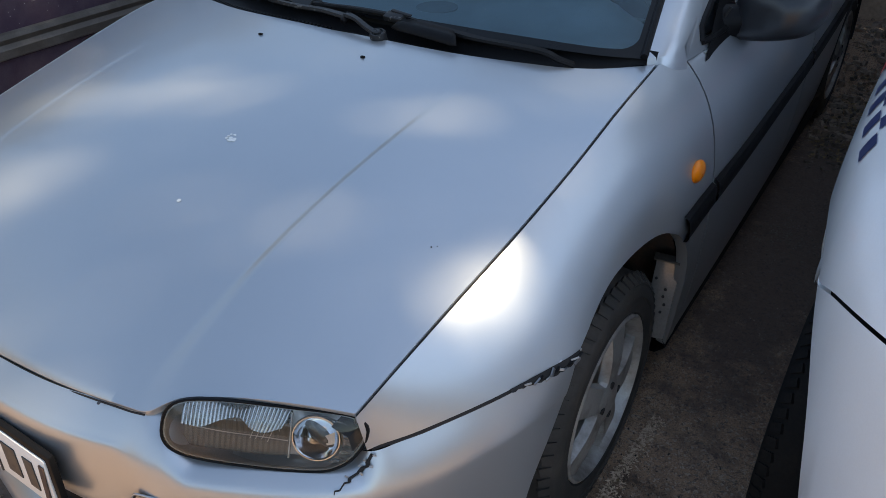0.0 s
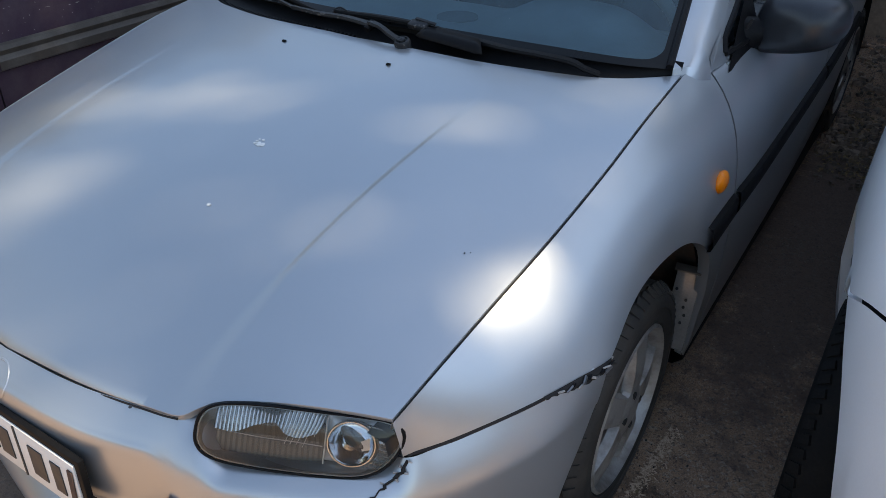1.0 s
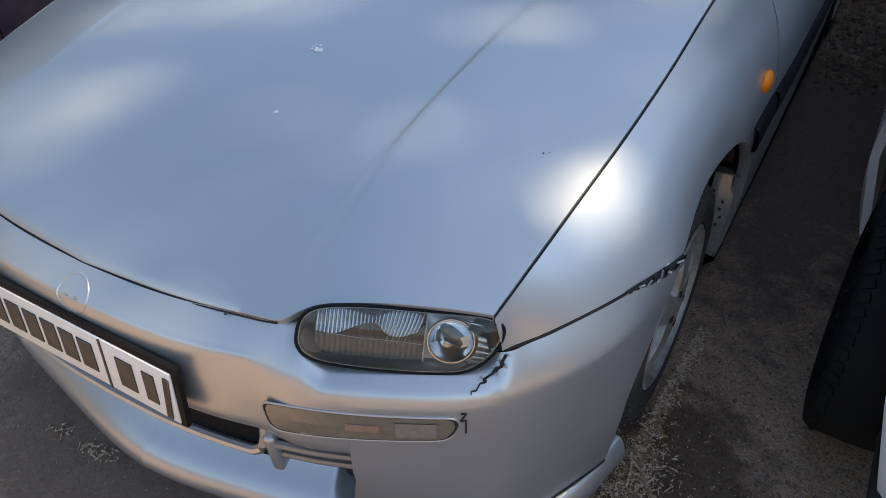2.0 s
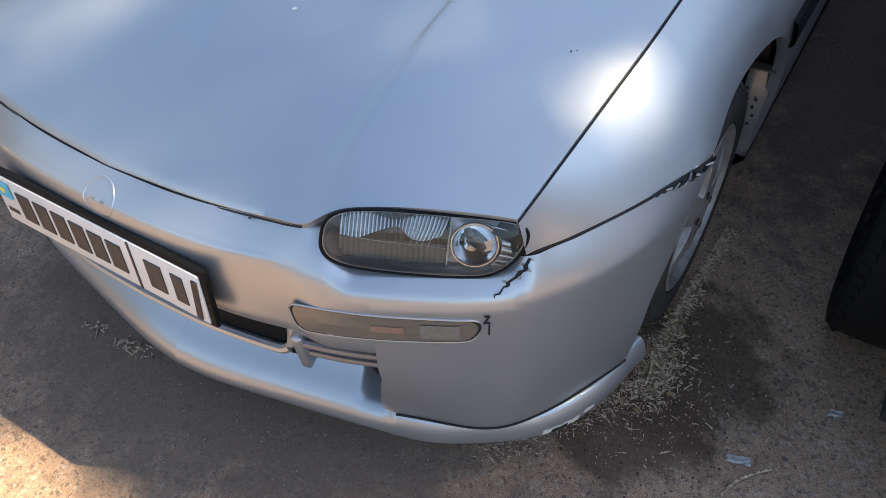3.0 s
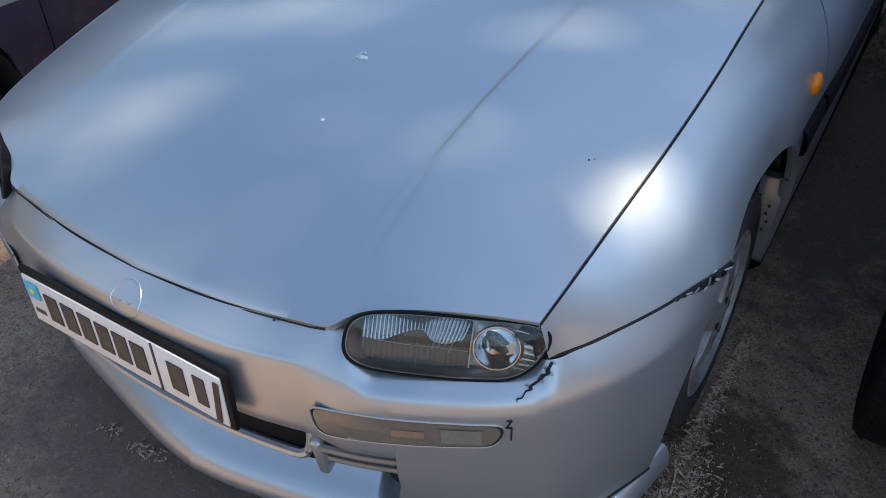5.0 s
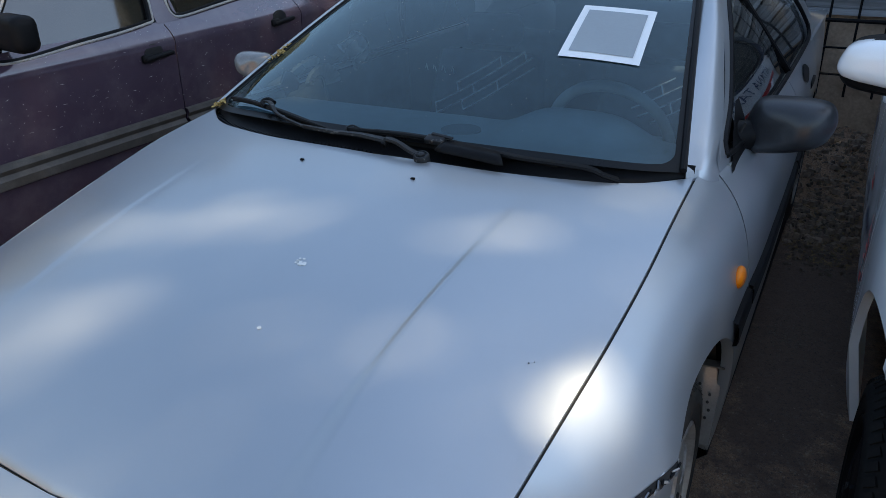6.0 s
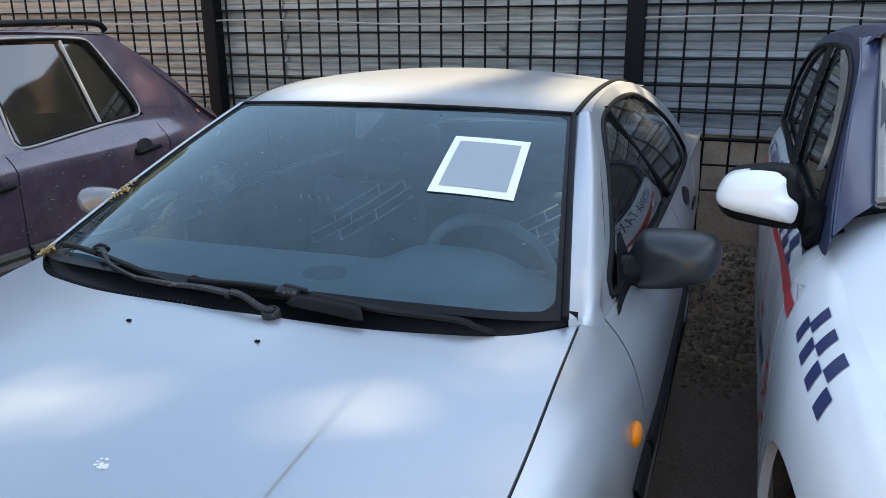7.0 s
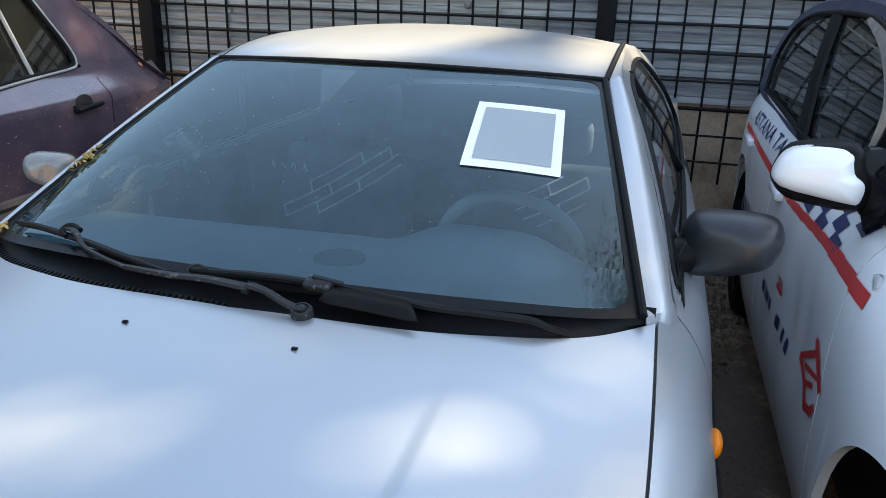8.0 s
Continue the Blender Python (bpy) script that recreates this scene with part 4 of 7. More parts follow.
arm2 = part("wiper", strap([Vector((0.560, 1.112, 0.944)), Vector((0.530, 1.098, 0.955)), on_glass(0.500, 1.092, 0.010), on_glass(0.430, 1.082, 0.012), on_glass(0.319, 1.068, 0.014), on_glass(0.150, 1.079, 0.016)], (0.024, 0.024, 0.022, 0.016, 0.012, 0.010), 0.005), BLACK_PLASTIC, car, "black wiper arm and blade with a wind deflector")
blade([on_glass(-0.122, 1.073, 0.012), on_glass(0.005, 1.079, 0.012), on_glass(0.123, 1.082, 0.012), on_glass(0.318, 1.078, 0.010), on_glass(0.428, 1.086, 0.008)], arm2)
part("blade_hook", tube([on_glass(-0.112, 1.056, 0.012), on_glass(-0.120, 1.066, 0.020), on_glass(-0.106, 1.076, 0.022), on_glass(-0.085, 1.073, 0.018)], 0.0022, 6, 14), WIPER_WORN, arm2)
part("wiper_clip", join(block((0.052, 0.026, 0.014), Matrix.Translation(on_glass(0.135, 1.064, 0.024)) @ pose(0, 0, 0, 20, 0, -6), 0.004), block((0.060, 0.008, 0.004), Matrix.Translation(on_glass(0.150, 1.070, 0.032)) @ pose(0, 0, 0, 20, 3, -8), 0.0015)), WIPER_WORN, arm2)
flap = []
for k in range(13):
    t = k / 12
    e = 0.004 * (1 if k in (0, 12) else 0)
    hi = on_glass(lerp(0.164, 0.304, t), lerp(1.061, 1.058, t) - e, 0.030)
    lo = on_glass(lerp(0.149, 0.326, t), lerp(1.026, 1.020, t) + e, 0.026)
    flap.append([hi, hi.lerp(lo, 0.5) + Vector((0, 0, 0.003)), lo])
part("wiper_flap", grid(flap), BLACK_PLASTIC, arm2, "black wind deflector on the wiper", thick=0.003)

# roof and greenhouse
RAIL = [(1.93, 1.262, 0.541), (2.1, 1.292, 0.548), (2.35, 1.308, 0.550), (2.65, 1.300, 0.545), (2.95, 1.262, 0.534)]
RZ = table([p[0] for p in RAIL], [p[1] for p in RAIL])
RX = table([p[0] for p in RAIL], [p[2] for p in RAIL])


def roof_point(u, v):
    s = 2 * u - 1
    y0 = WS_T(abs(s) * 0.535) + 0.006
    y = lerp(y0, 2.95, v)
    x = s * (RX(y) - 0.004) - 0.010
    crown = 0.026 * smooth01((y - 1.75) / 0.5) * (1 - 0.3 * smooth01((y - 2.5) / 0.5))
    return Vector((x, y, RZ(y) + 0.014 * (1 - s * s) + crown * (1 - abs(s) ** 2.4)))


part("roof", sheet(roof_point, 40, 24), SILVER, car, thick=0.0)


def green_x(y, z):
    """The flank of the greenhouse."""
    t = (z - 0.925) / 0.36
    b = 0.742 + 0.033 * smooth01((y - 1.3) / 0.9) - 0.05 * smooth01((y - 3.0) / 1.0)
    return b - 0.205 * t + 0.02 * math.sin(math.pi * min(1, max(0, t)))


OUT_LOOP = [(1.30, 0.930), (1.48, 1.02), (1.75, 1.165), (1.96, 1.268), (2.2, 1.298), (2.5, 1.302), (2.8, 1.282), (3.1, 1.205), (3.45, 1.06), (3.62, 0.965), (3.4, 0.932), (2.6, 0.925), (1.9, 0.925)]
IN_LOOP = [(1.40, 0.942), (1.565, 1.03), (1.795, 1.15), (1.985, 1.236), (2.2, 1.262), (2.5, 1.264), (2.75, 1.238), (3.0, 1.14), (3.16, 1.03), (3.15, 0.955), (2.6, 0.945), (1.9, 0.942)]
for side in (1, -1):
    ws = [screen_point(1.0, v, 0.0) + Vector((0.012, 0.004, 0.0)) for v in [k / 16 for k in range(17)]]
    outer = through_points([(green_x(y, z), y, z) for y, z in OUT_LOOP[:4]], 17)
    rr = []
    for a, b in zip(ws, outer):
        mid = a.lerp(b, 0.5) + (Vector((0.008, -0.006, 0.010)) if side > 0 else Vector((0.004, 0.0, -0.004)))
        if side < 0:
            b = a.lerp(b, 0.75) + Vector((0.006, 0, -0.018))
        rr.append(through_points([a + Vector((0, 0, -0.01)), a, mid, b], 10))
    rr.insert(0, [p + Vector((0.004, -0.006, -0.030)) for p in rr[0]])
    # far pillar coloured brown-grey, the near one silver
    part("a_pillar", mirrored(grid(rr), side), SILVER if side > 0 else TRIM_BROWN, car, "" if side > 0 else "brown-grey far pillar")
    if side < 0:
        part("pillar_groove", mirrored(tube([rw[5] + Vector((0.001, -0.001, 0.001)) for rw in rr[1:]], 0.0028, 6, 40), side), DARK, car)
    part("side_frame", mirrored(ring(OUT_LOOP, IN_LOOP, 96, green_x), side), SILVER, car)
    sg = patch(IN_LOOP, 96, lambda y, z: green_x(y, z) - 0.012)
    g = part("side_glass", facing(mirrored(sg, side), (side, 0, 0)), CABIN_GLASS if side > 0 else LEFT_GLASS, car, "tinted side glass")
    g.visible_shadow = False
    inner = through_points([(green_x(y, z) + 0.001, y, z) for y, z in IN_LOOP], 80, closed=True)
    part("window_seal", mirrored(tube(inner + [inner[0]], 0.008, 6, 120), side), BLACK_PLASTIC, car)
    # pillar between the doors
    part("b_pillar", mirrored(tube([(green_x(2.12, 1.26) - 0.004, 2.12, 1.262), (green_x(2.42, 0.945) - 0.004, 2.42, 0.945)], 0.012, 6, 10), side), BLACK_PLASTIC, car)
    part("drip_rail", mirrored(tube([(x + (-0.006 if side > 0 else 0.010), y, z + (0.003 if side > 0 else -0.004)) for y, z, x in RAIL] + [(0.50, 3.2, 1.17), (0.47, 3.5, 1.04)], 0.008 if side > 0 else 0.005, 8, 50), side), BLACK_PLASTIC, car)
    rr = []
    for k in range(31):
        y = lerp(1.93, 3.0, k / 30)
        a = Vector((RX(y) - 0.006, y, RZ(y) + 0.002))
        z = min(RZ(y) - 0.004, 1.30)
        rr.append([a, a + Vector((0.010, 0, -0.001)), Vector((green_x(y, min(z, 1.298)), y, min(z, 1.298)))])
    part("roof_rail_skin", mirrored(grid(rr), side), SILVER, car)
    # doors, sill and rear quarter
    def flank(name, y0, y1, n, low):
        r = []
        for k in range(n + 1):
            y = lerp(y0, y1, k / n)
            top = 0.926
            p = col(y, top, low(y), 18, power=1.3)
            r.append([p[0] + Vector((-0.03, 0, 0.0))] + p)
        r.insert(0, [p + Vector((-0.012, 0.001, 0)) for p in r[0]])
        r.append([p + Vector((-0.012, -0.001, 0)) for p in r[-1]])
        return part(name, mirrored(grid(r), side), SILVER, car, sharp=50)
    fd = flank("front_door", 1.322, 2.36, 26, lambda y: 0.215)
    rd = flank("rear_door", 2.367, 3.28, 24, lambda y: max(0.215, rear_arch(y)))
    flank("rear_quarter", 3.287, 4.2, 30, lambda y: max(0.22, rear_arch(y)))
    for d, y0, y1 in ((wings[side], 1.125, 1.312), (fd, 1.330, 2.352), (rd, 2.374, 3.12)):
        part("rub_strip", mirrored(grid([[Vector((side_x(lerp(y0, y1, k / 12), z) + o, lerp(y0, y1, k / 12), z)) for z, o in ((0.655, 0.0), (0.650, 0.010), (0.640, 0.013), (0.606, 0.013), (0.598, 0.009), (0.594, 0.0))] for k in range(13)]), side), BLACK_PLASTIC, d)
        hy = y1 - 0.14
        if y1 > 2:
            part("door_handle", mirrored(block((0.012, 0.16, 0.026), pose(side_x(hy, 0.80) + 0.001, hy, 0.80), 0.004), side), BLACK_PLASTIC, d)
    part("sill", mirrored(grid([[Vector((0.80, y, 0.222)), Vector((0.815, y, 0.19)), Vector((0.79, y, 0.165)), Vector((0.6, y, 0.16))] for y in (1.25, 2.0, 3.15)]), side), BLACK_PLASTIC, car)
    r = []
    for k in range(25):
        a = lerp(-0.1, math.pi + 0.1, k / 24)
        r.append([Vector((side * x, REAR_Y - 0.36 * math.cos(a), 0.30 + 0.36 * math.sin(a))) for x in (0.5, 0.8)])
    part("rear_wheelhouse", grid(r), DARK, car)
part("fuel_flap", patch([(2.64, 0.880), (2.74, 0.912), (2.84, 0.880), (2.74, 0.848)], 24, side_x, 0.004), BLACK_PLASTIC, car)
# tail: hatch glass, boot lid, spoiler, rear panel
part("hatch_glass", facing(sheet(lambda u, v: Vector(((2 * u - 1) * lerp(0.53, 0.50, v), lerp(2.955, 3.62, v), lerp(1.272, 1.00, v) + 0.04 * (1 - (2 * u - 1) ** 2) * (1 - 0.5 * v))), 16, 10), (0, 0, 1)), TINTED, car)
part("boot_lid", sheet(lambda u, v: Vector(((2 * u - 1) * lerp(0.56, 0.72, v), lerp(3.6, 4.12, v), 0.985 - 0.06 * v + 0.03 * (1 - (2 * u - 1) ** 2))), 16, 8), SILVER, car)
part("hatch_flank", sheet(lambda u, v: Vector((lerp(0.50, 0.76, u), lerp(3.1, 4.15, v), lerp(lerp(1.2, 0.93, v), 0.926, u))), 8, 8), SILVER, car)
part("hatch_flank", sheet(lambda u, v: Vector((-lerp(0.50, 0.76, u), lerp(3.1, 4.15, v), lerp(lerp(1.2, 0.93, v), 0.926, u))), 8, 8), SILVER, car)
part("rear_panel", sheet(lambda u, v: Vector(((2 * u - 1) * 0.72, 4.12 + 0.09 * (1 - (2 * u - 1) ** 2) + 0.02 * math.sin(v * 3), lerp(0.93, 0.25, v))), 16, 8), SILVER, car)
part("rear_spoiler", join(tube([(-0.585, 3.80, 0.95), (-0.57, 3.86, 1.015), (0, 3.95, 1.03), (0.57, 3.86, 1.015), (0.585, 3.80, 0.95)], 0.022, 10, 40)), SILVER, car)

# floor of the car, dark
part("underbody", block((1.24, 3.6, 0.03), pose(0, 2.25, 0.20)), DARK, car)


# mirrors
MIRROR_LOOP = ((0.748, 0.905), (0.742, 0.935), (0.748, 0.980), (0.762, 1.018), (0.784, 1.036), (0.850, 1.043), (0.915, 1.041), (0.941, 1.027), (0.951, 0.995), (0.944, 0.957), (0.920, 0.930), (0.860, 0.909), (0.800, 0.898), (0.765, 0.896))


def door_mirror(side, mat, lab, fit_=1.0, at=(0.0, 0.0, 0.0)):
    """Rounded shell that tapers to its foot on the door."""
    L = through_points([(x, 1.60, z) for x, z in MIRROR_LOOP], 56, closed=True)
    c = Vector((0.845, 1.60, 0.968))
    rows = []
    for dy, f in ((-0.058, 0.30), (-0.054, 0.60), (-0.042, 0.80), (-0.020, 0.94), (0.008, 1.0), (0.036, 0.995), (0.044, 0.96)):
        rows.append([c + (p - c) * (f * fit_) + Vector((0.006 * (1 - f) + 0.10 * dy * (p.x - c.x) / 0.1 + at[0], dy * fit_ - 0.10 * (p.x - c.x) + at[1], at[2])) for p in L])
    body = part("door_mirror", mirrored(grid(rows, closed=True, caps=True), side), mat, car, lab, sharp=60)
    part("mirror_glass", mirrored(grid([[c + (p - c) * (f * fit_) + Vector((at[0], 0.0455 - 0.10 * (p.x - c.x) + at[1], at[2])) for p in L] for f in (0.90, 0.5, 0.02)], closed=True), side), CHROME, body)
    g = green_x
    part("mirror_foot", mirrored(join(tube([(0.775 + at[0] * 0.5, 1.60, 0.945), (0.745, 1.588, 0.940), (0.722, 1.575, 0.936)], 0.036, 12, 10, taper=0.046),
                                      grid([[Vector((g(1.38, 0.905) + 0.004, 1.38, 0.905)), Vector((g(1.62, 0.905) + 0.004, 1.62, 0.905))], [Vector((g(1.49, 0.965) + 0.004, 1.49, 0.965)), Vector((g(1.64, 0.965) + 0.004, 1.64, 0.965))], [Vector((g(1.60, 1.025) + 0.004, 1.60, 1.025)), Vector((g(1.64, 1.025) + 0.004, 1.64, 1.025))]])), side), BLACK_PLASTIC, body)
    part("mirror_joint", mirrored(tube([(0.752, 1.548, 0.985), (0.742, 1.546, 0.955), (0.752, 1.548, 0.915)], 0.004, 6, 14), side), DARK, body)


door_mirror(1, MIRROR_BLACK, "worn black door mirror")
door_mirror(-1, MIRROR_GREY, "worn dark grey door mirror", 0.66, (0.034, 0.0, 0.010))


# wheels
def wheel(name_group, x, y, side, parent, rubber=TYRE, metal=ALLOY):
    face = Matrix.Translation((x, y, 0.289)) @ pose(0, 0, 0, 0, 90 * side, 0)
    tyre_prof = [(0.195, -0.17), (0.24, -0.185), (0.275, -0.18), (0.287, -0.16), (0.290, -0.09), (0.287, -0.02), (0.277, -0.004), (0.270, 0.002), (0.267, 0.000), (0.262, 0.005), (0.240, 0.008), (0.237, 0.005), (0.222, 0.006), (0.213, 0.002), (0.204, 0.004), (0.198, -0.004), (0.195, -0.02)]
    w = part("wheel", lathe(tyre_prof, face, 64), rubber, parent, "dusty alloy wheel with a worn tyre")
    for k in range(60):
        a = 2 * math.pi * k / 60
        part("tread_block", block((0.026, 0.019, 0.007), face @ pose(0, 0, 0, 0, 0, math.degrees(a)) @ pose(0.281, 0, -0.010, 0, 50, 0) @ pose(0, 0, 0, 0, 0, 12)), rubber, w, smooth=False)
    part("rim", lathe([(0.196, -0.012), (0.199, 0.002), (0.192, 0.006), (0.186, -0.004), (0.180, -0.03), (0.172, -0.10), (0.02, -0.11)], face, 56), metal, w)
    for k in range(5):
        a = 72 * k + 20
        rr = []
        for t in range(9):
            f = t / 8
            rad = lerp(0.035, 0.185, f)
            wd = lerp(0.034, 0.030, f) + 0.018 * f * f
            h = lerp(0.006, -0.008, f * f) - 0.006 * abs(f - 0.4)
            rr.append([face @ pose(0, 0, 0, 0, 0, a) @ Vector((rad, s * wd, h - (0.022 if abs(s) == 1 else 0))) for s in (-1, -0.86, -0.3, 0.3, 0.86, 1)])
        part("spoke", grid(rr), metal, w)
    part("hub_cap", lathe([(0.062, -0.012), (0.058, 0.004), (0.036, 0.010), (0.012, 0.011), (0.001, 0.011)], face, 32), metal, w)
    for k in range(4):
        part("wheel_nut", disc(0.009, 0.014, face @ pose(0.042 * math.cos(k * 1.571), 0.042 * math.sin(k * 1.571), 0.004), 6), DARK, w)
    part("brake_disc", disc(0.12, 0.02, face @ pose(0, 0, -0.09), 32), RUST, w)
    return w


for side in (1, -1):
    for y in (AXLE_Y, REAR_Y):
        wheel("car wheels", side * 0.795, y, side, car)

# hanging bracket plate behind the left front wheel; dark discs stand in for its holes
br = part("liner_bracket", block((0.058, 0.004, 0.235), pose(0.795, 1.205, 0.375, -6, 3, 12), 0.0015), MIRROR_GREY, car, "loose grey perforated plate hanging behind the wheel")
part("bracket_flange", block((0.060, 0.03, 0.004), pose(0.797, 1.20, 0.492, 0, 3, 12)), TRIM_BROWN, br)
for k in range(7):
    part("bracket_hole", disc(0.0036, 0.003, pose(0.795 + rnd.uniform(-0.018, 0.020), 1.2005 - 0.001 * (k % 3), lerp(0.29, 0.475, k / 8), 84, 0, 12), 10), DARK, br)

# cabin
def dash_point(u, v):
    s = 2 * u - 1
    x = s * 0.66
    y = lerp(WS_B(min(0.672, abs(x))) + 0.06, 1.64 - 0.05 * abs(s), v)
    z = 0.945 - 0.040 * v - 0.10 * smooth01((v - 0.86) / 0.14)
    bump = math.exp(-((x - 0.33) / 0.18) ** 4) * smooth01((v - 0.35) / 0.4)
    return Vector((x, y, z + 0.062 * bump))


part("dashboard", sheet(dash_point, 48, 24), CABIN, car, "grey dashboard with an instrument hood")
part("dash_face", sheet(lambda u, v: Vector(((2 * u - 1) * 0.68, 1.62 + 0.05 * v, lerp(0.82, 0.3, v))), 6, 6), CABIN, car)
part("speaker_grille", disc(0.055, 0.004, pose(0.05, 1.36, 0.930), 28), GRILLE, car)
wm = Matrix.Translation((0.35, 1.75, 0.845)) @ pose(0, 0, 0, 112, 0, 0)
sw = part("steering_wheel", lathe([(0.178 + 0.017 * math.cos(a * math.pi / 6), 0.017 * math.sin(a * math.pi / 6)) for a in range(13)], wm, 64), CABIN, car, "grey steering wheel")
part("wheel_hub", join(block((0.12, 0.10, 0.05), wm, 0.02), block((0.34, 0.035, 0.02), wm, 0.006)), CABIN, sw)


def seat(x, mat_, ox, oz, rows_):
    """Front seat in a dark cover with brick-shaped piping."""
    def back(u, v):
        s = 2 * u - 1
        w = 0.26 - 0.03 * v ** 3
        z = lerp(0.42, 0.945, v) - 0.03 * abs(s) ** 5 * v
        return Vector((x + s * w, 2.26 + 0.14 * v - 0.04 * math.cos(s * 1.3) + 0.05 * abs(s) ** 4, z))
    b = part("seat", sheet(back, 20, 20, True), mat_, car, "seat with a dark cover and white brick-line piping", thick=0.10)
    part("headrest", block((0.24, 0.08, 0.13), pose(x, 2.47, 1.01, 12), 0.035, 3), mat_, b)
    part("cushion", block((0.5, 0.5, 0.16), pose(x, 2.05, 0.40, -6), 0.05, 3), mat_, b)

    def at(s, h):
        px, pz = ox + 0.90 * s - 0.30 * h, oz + 0.44 * s + 0.25 * s * s + 0.95 * h
        u = min(0.99, max(0.01, 0.5 + (px - x) / 0.52))
        v = min(1.0, max(0.0, (pz - 0.42) / 0.525))
        q = back(u, v)
        return Vector((px, q.y - 0.006, pz))
    def line(s0, h0, s1, h1):
        part("piping", tube([at(lerp(s0, s1, t / 8), lerp(h0, h1, t / 8)) for t in range(9)], 0.0029, 5, 9), THREAD, b)
    for k, (s0, s1, joints) in enumerate(rows_):
        h = 0.037 * k
        line(s0, h, s1, h)
        line(s0, h + 0.037, s1, h + 0.037)
        for js in joints:
            line(js, h, js, h + 0.037)


seat(-0.36, CLOTH, -0.545, 0.648, ((0.14, 0.44, (0.14, 0.30)), (0.0, 0.42, (0.0, 0.20, 0.42)), (0.13, 0.33, (0.13, 0.33))))
seat(0.36, CLOTH, 0.285, 0.718, ((0.06, 0.22, (0.14,)), (0.02, 0.24, (0.08, 0.24)), (0.0, 0.17, (0.12,))))
part("rear_bench", block((1.2, 0.12, 0.5), pose(0, 3.25, 0.65, 15), 0.05, 3), CLOTH, car)
part("door_card", block((0.02, 1.0, 0.5), pose(-0.74, 1.9, 0.67)), CLOTH, car)
part("door_card", block((0.02, 1.0, 0.5), pose(0.74, 1.9, 0.67)), CABIN, car)
# ribbed cream fan piece, cloudy plastic scrap and door corner behind the far side window, placed to fit the camera's
# view
fan_rows = []
for k in range(49):
    a = math.pi * k / 48
    w = 0.004 * abs(math.sin(k * math.pi / 4))
    fan_rows.append([Vector((-0.700 + o, 1.752 - r * 1.32 * math.cos(a), 0.897 + r * math.sin(a))) for r, o in ((0.004, 0.0), (0.050, 0.004), (0.056, 0.004 + w), (0.074, 0.002 + w), (0.079, -0.006))])
part("ribbed_half_disc", grid(fan_rows), CREAM, car, "cream ribbed half-disc behind the far side window")
scrap = patch([(1.868, 1.001), (1.94, 1.030), (2.004, 1.040), (2.050, 1.026), (2.052, 1.000), (2.036, 0.95), (2.016, 0.917), (1.94, 0.915), (1.925, 0.955), (1.895, 0.985)], 40, lambda y, z: -0.705 + 0.014 * math.sin((y + z) * 38))
window_scrap = part("plastic_scrap", facing(scrap, (1, 0, 0)), SCRAP, None)
tagged(window_scrap, "cloudy curled plastic scrap against the car's side window", "plastic scrap")
part("scrap_fold", tube([(-0.694, 1.945, 0.958), (-0.692, 1.99, 0.972), (-0.694, 2.045, 1.004)], 0.0022, 6, 14), CREAM, window_scrap)
part("door_corner", block((0.035, 0.20, 0.13), pose(-0.705, 1.665, 0.860, 14), 0.030, 4), GRILLE, car, "pale corner of the far door lining")
for k, (x, h, tilt) in enumerate(((-0.600, 0.020, 16), (-0.583, 0.024, -14), (-0.565, 0.016, 10), (-0.545, 0.022, -20), (-0.524, 0.020, 18), (-0.503, 0.024, -12), (-0.480, 0.018, 14), (-0.462, 0.022, -16))):
    part("writing_bar", block((0.0030, 0.002, h), pose(x, 2.318 - 0.02 * (k % 2), 0.872 - 0.004 * k * 0.2, 0, tilt, 0)), THREAD, car)
part("roof_lining", sheet(lambda u, v: roof_point(u, v) - Vector((0, 0, 0.025)), 10, 8), CABIN, car)

# dust specks and smears on the glass
verts, faces = [], []
for k in range(150):
    u, v = rnd.uniform(0.05, 0.95), rnd.uniform(0.1, 0.9)
    if k > 60:
        u, v = rnd.gauss(0.30, 0.10), rnd.gauss(0.45, 0.14)
    c = screen_point(min(0.95, max(0.05, u)), min(0.9, max(0.1, v)), 0.0015)
    l, w = rnd.uniform(0.0006, 0.003), rnd.uniform(0.0004, 0.0014)
    m = Matrix.Translation(c) @ pose(0, 0, 0, 20, 0, rnd.uniform(0, 180))
    o = len(verts)
    verts += [tuple(m @ Vector(q)) for q in ((-l, 0, 0), (0, -w, 0), (l, 0, 0), (0, w, 0))]
    faces.append((o, o + 1, o + 2, o + 3))
sm = bpy.data.meshes.new("dust_specks")
sm.from_pydata(verts, [], faces)
tagged(part("dust_specks", sm, SPECKS, screen, smooth=False), kind="stuff")

# paper sheet behind the glass
def on_screen(x, y, push):
    v = 0.5
    for _ in range(30):
        p = screen_point(0.5 + x / (2 * lerp(0.672, 0.535, v)), v, push)
        v = min(1, max(0, v + (y - p.y) / 0.9))
    return p


C4 = ((0.283, 1.468), (0.492, 1.490), (0.467, 1.748), (0.266, 1.730))


def paper_point(u, v, f, push):
    u, v = 0.5 + (u - 0.5) * f, 0.5 + (v - 0.5) * f
    x = lerp(lerp(C4[0][0], C4[1][0], u), lerp(C4[3][0], C4[2][0], u), v)
    y = lerp(lerp(C4[0][1], C4[1][1], u), lerp(C4[3][1], C4[2][1], u), v)
    return on_screen(x, y, push)


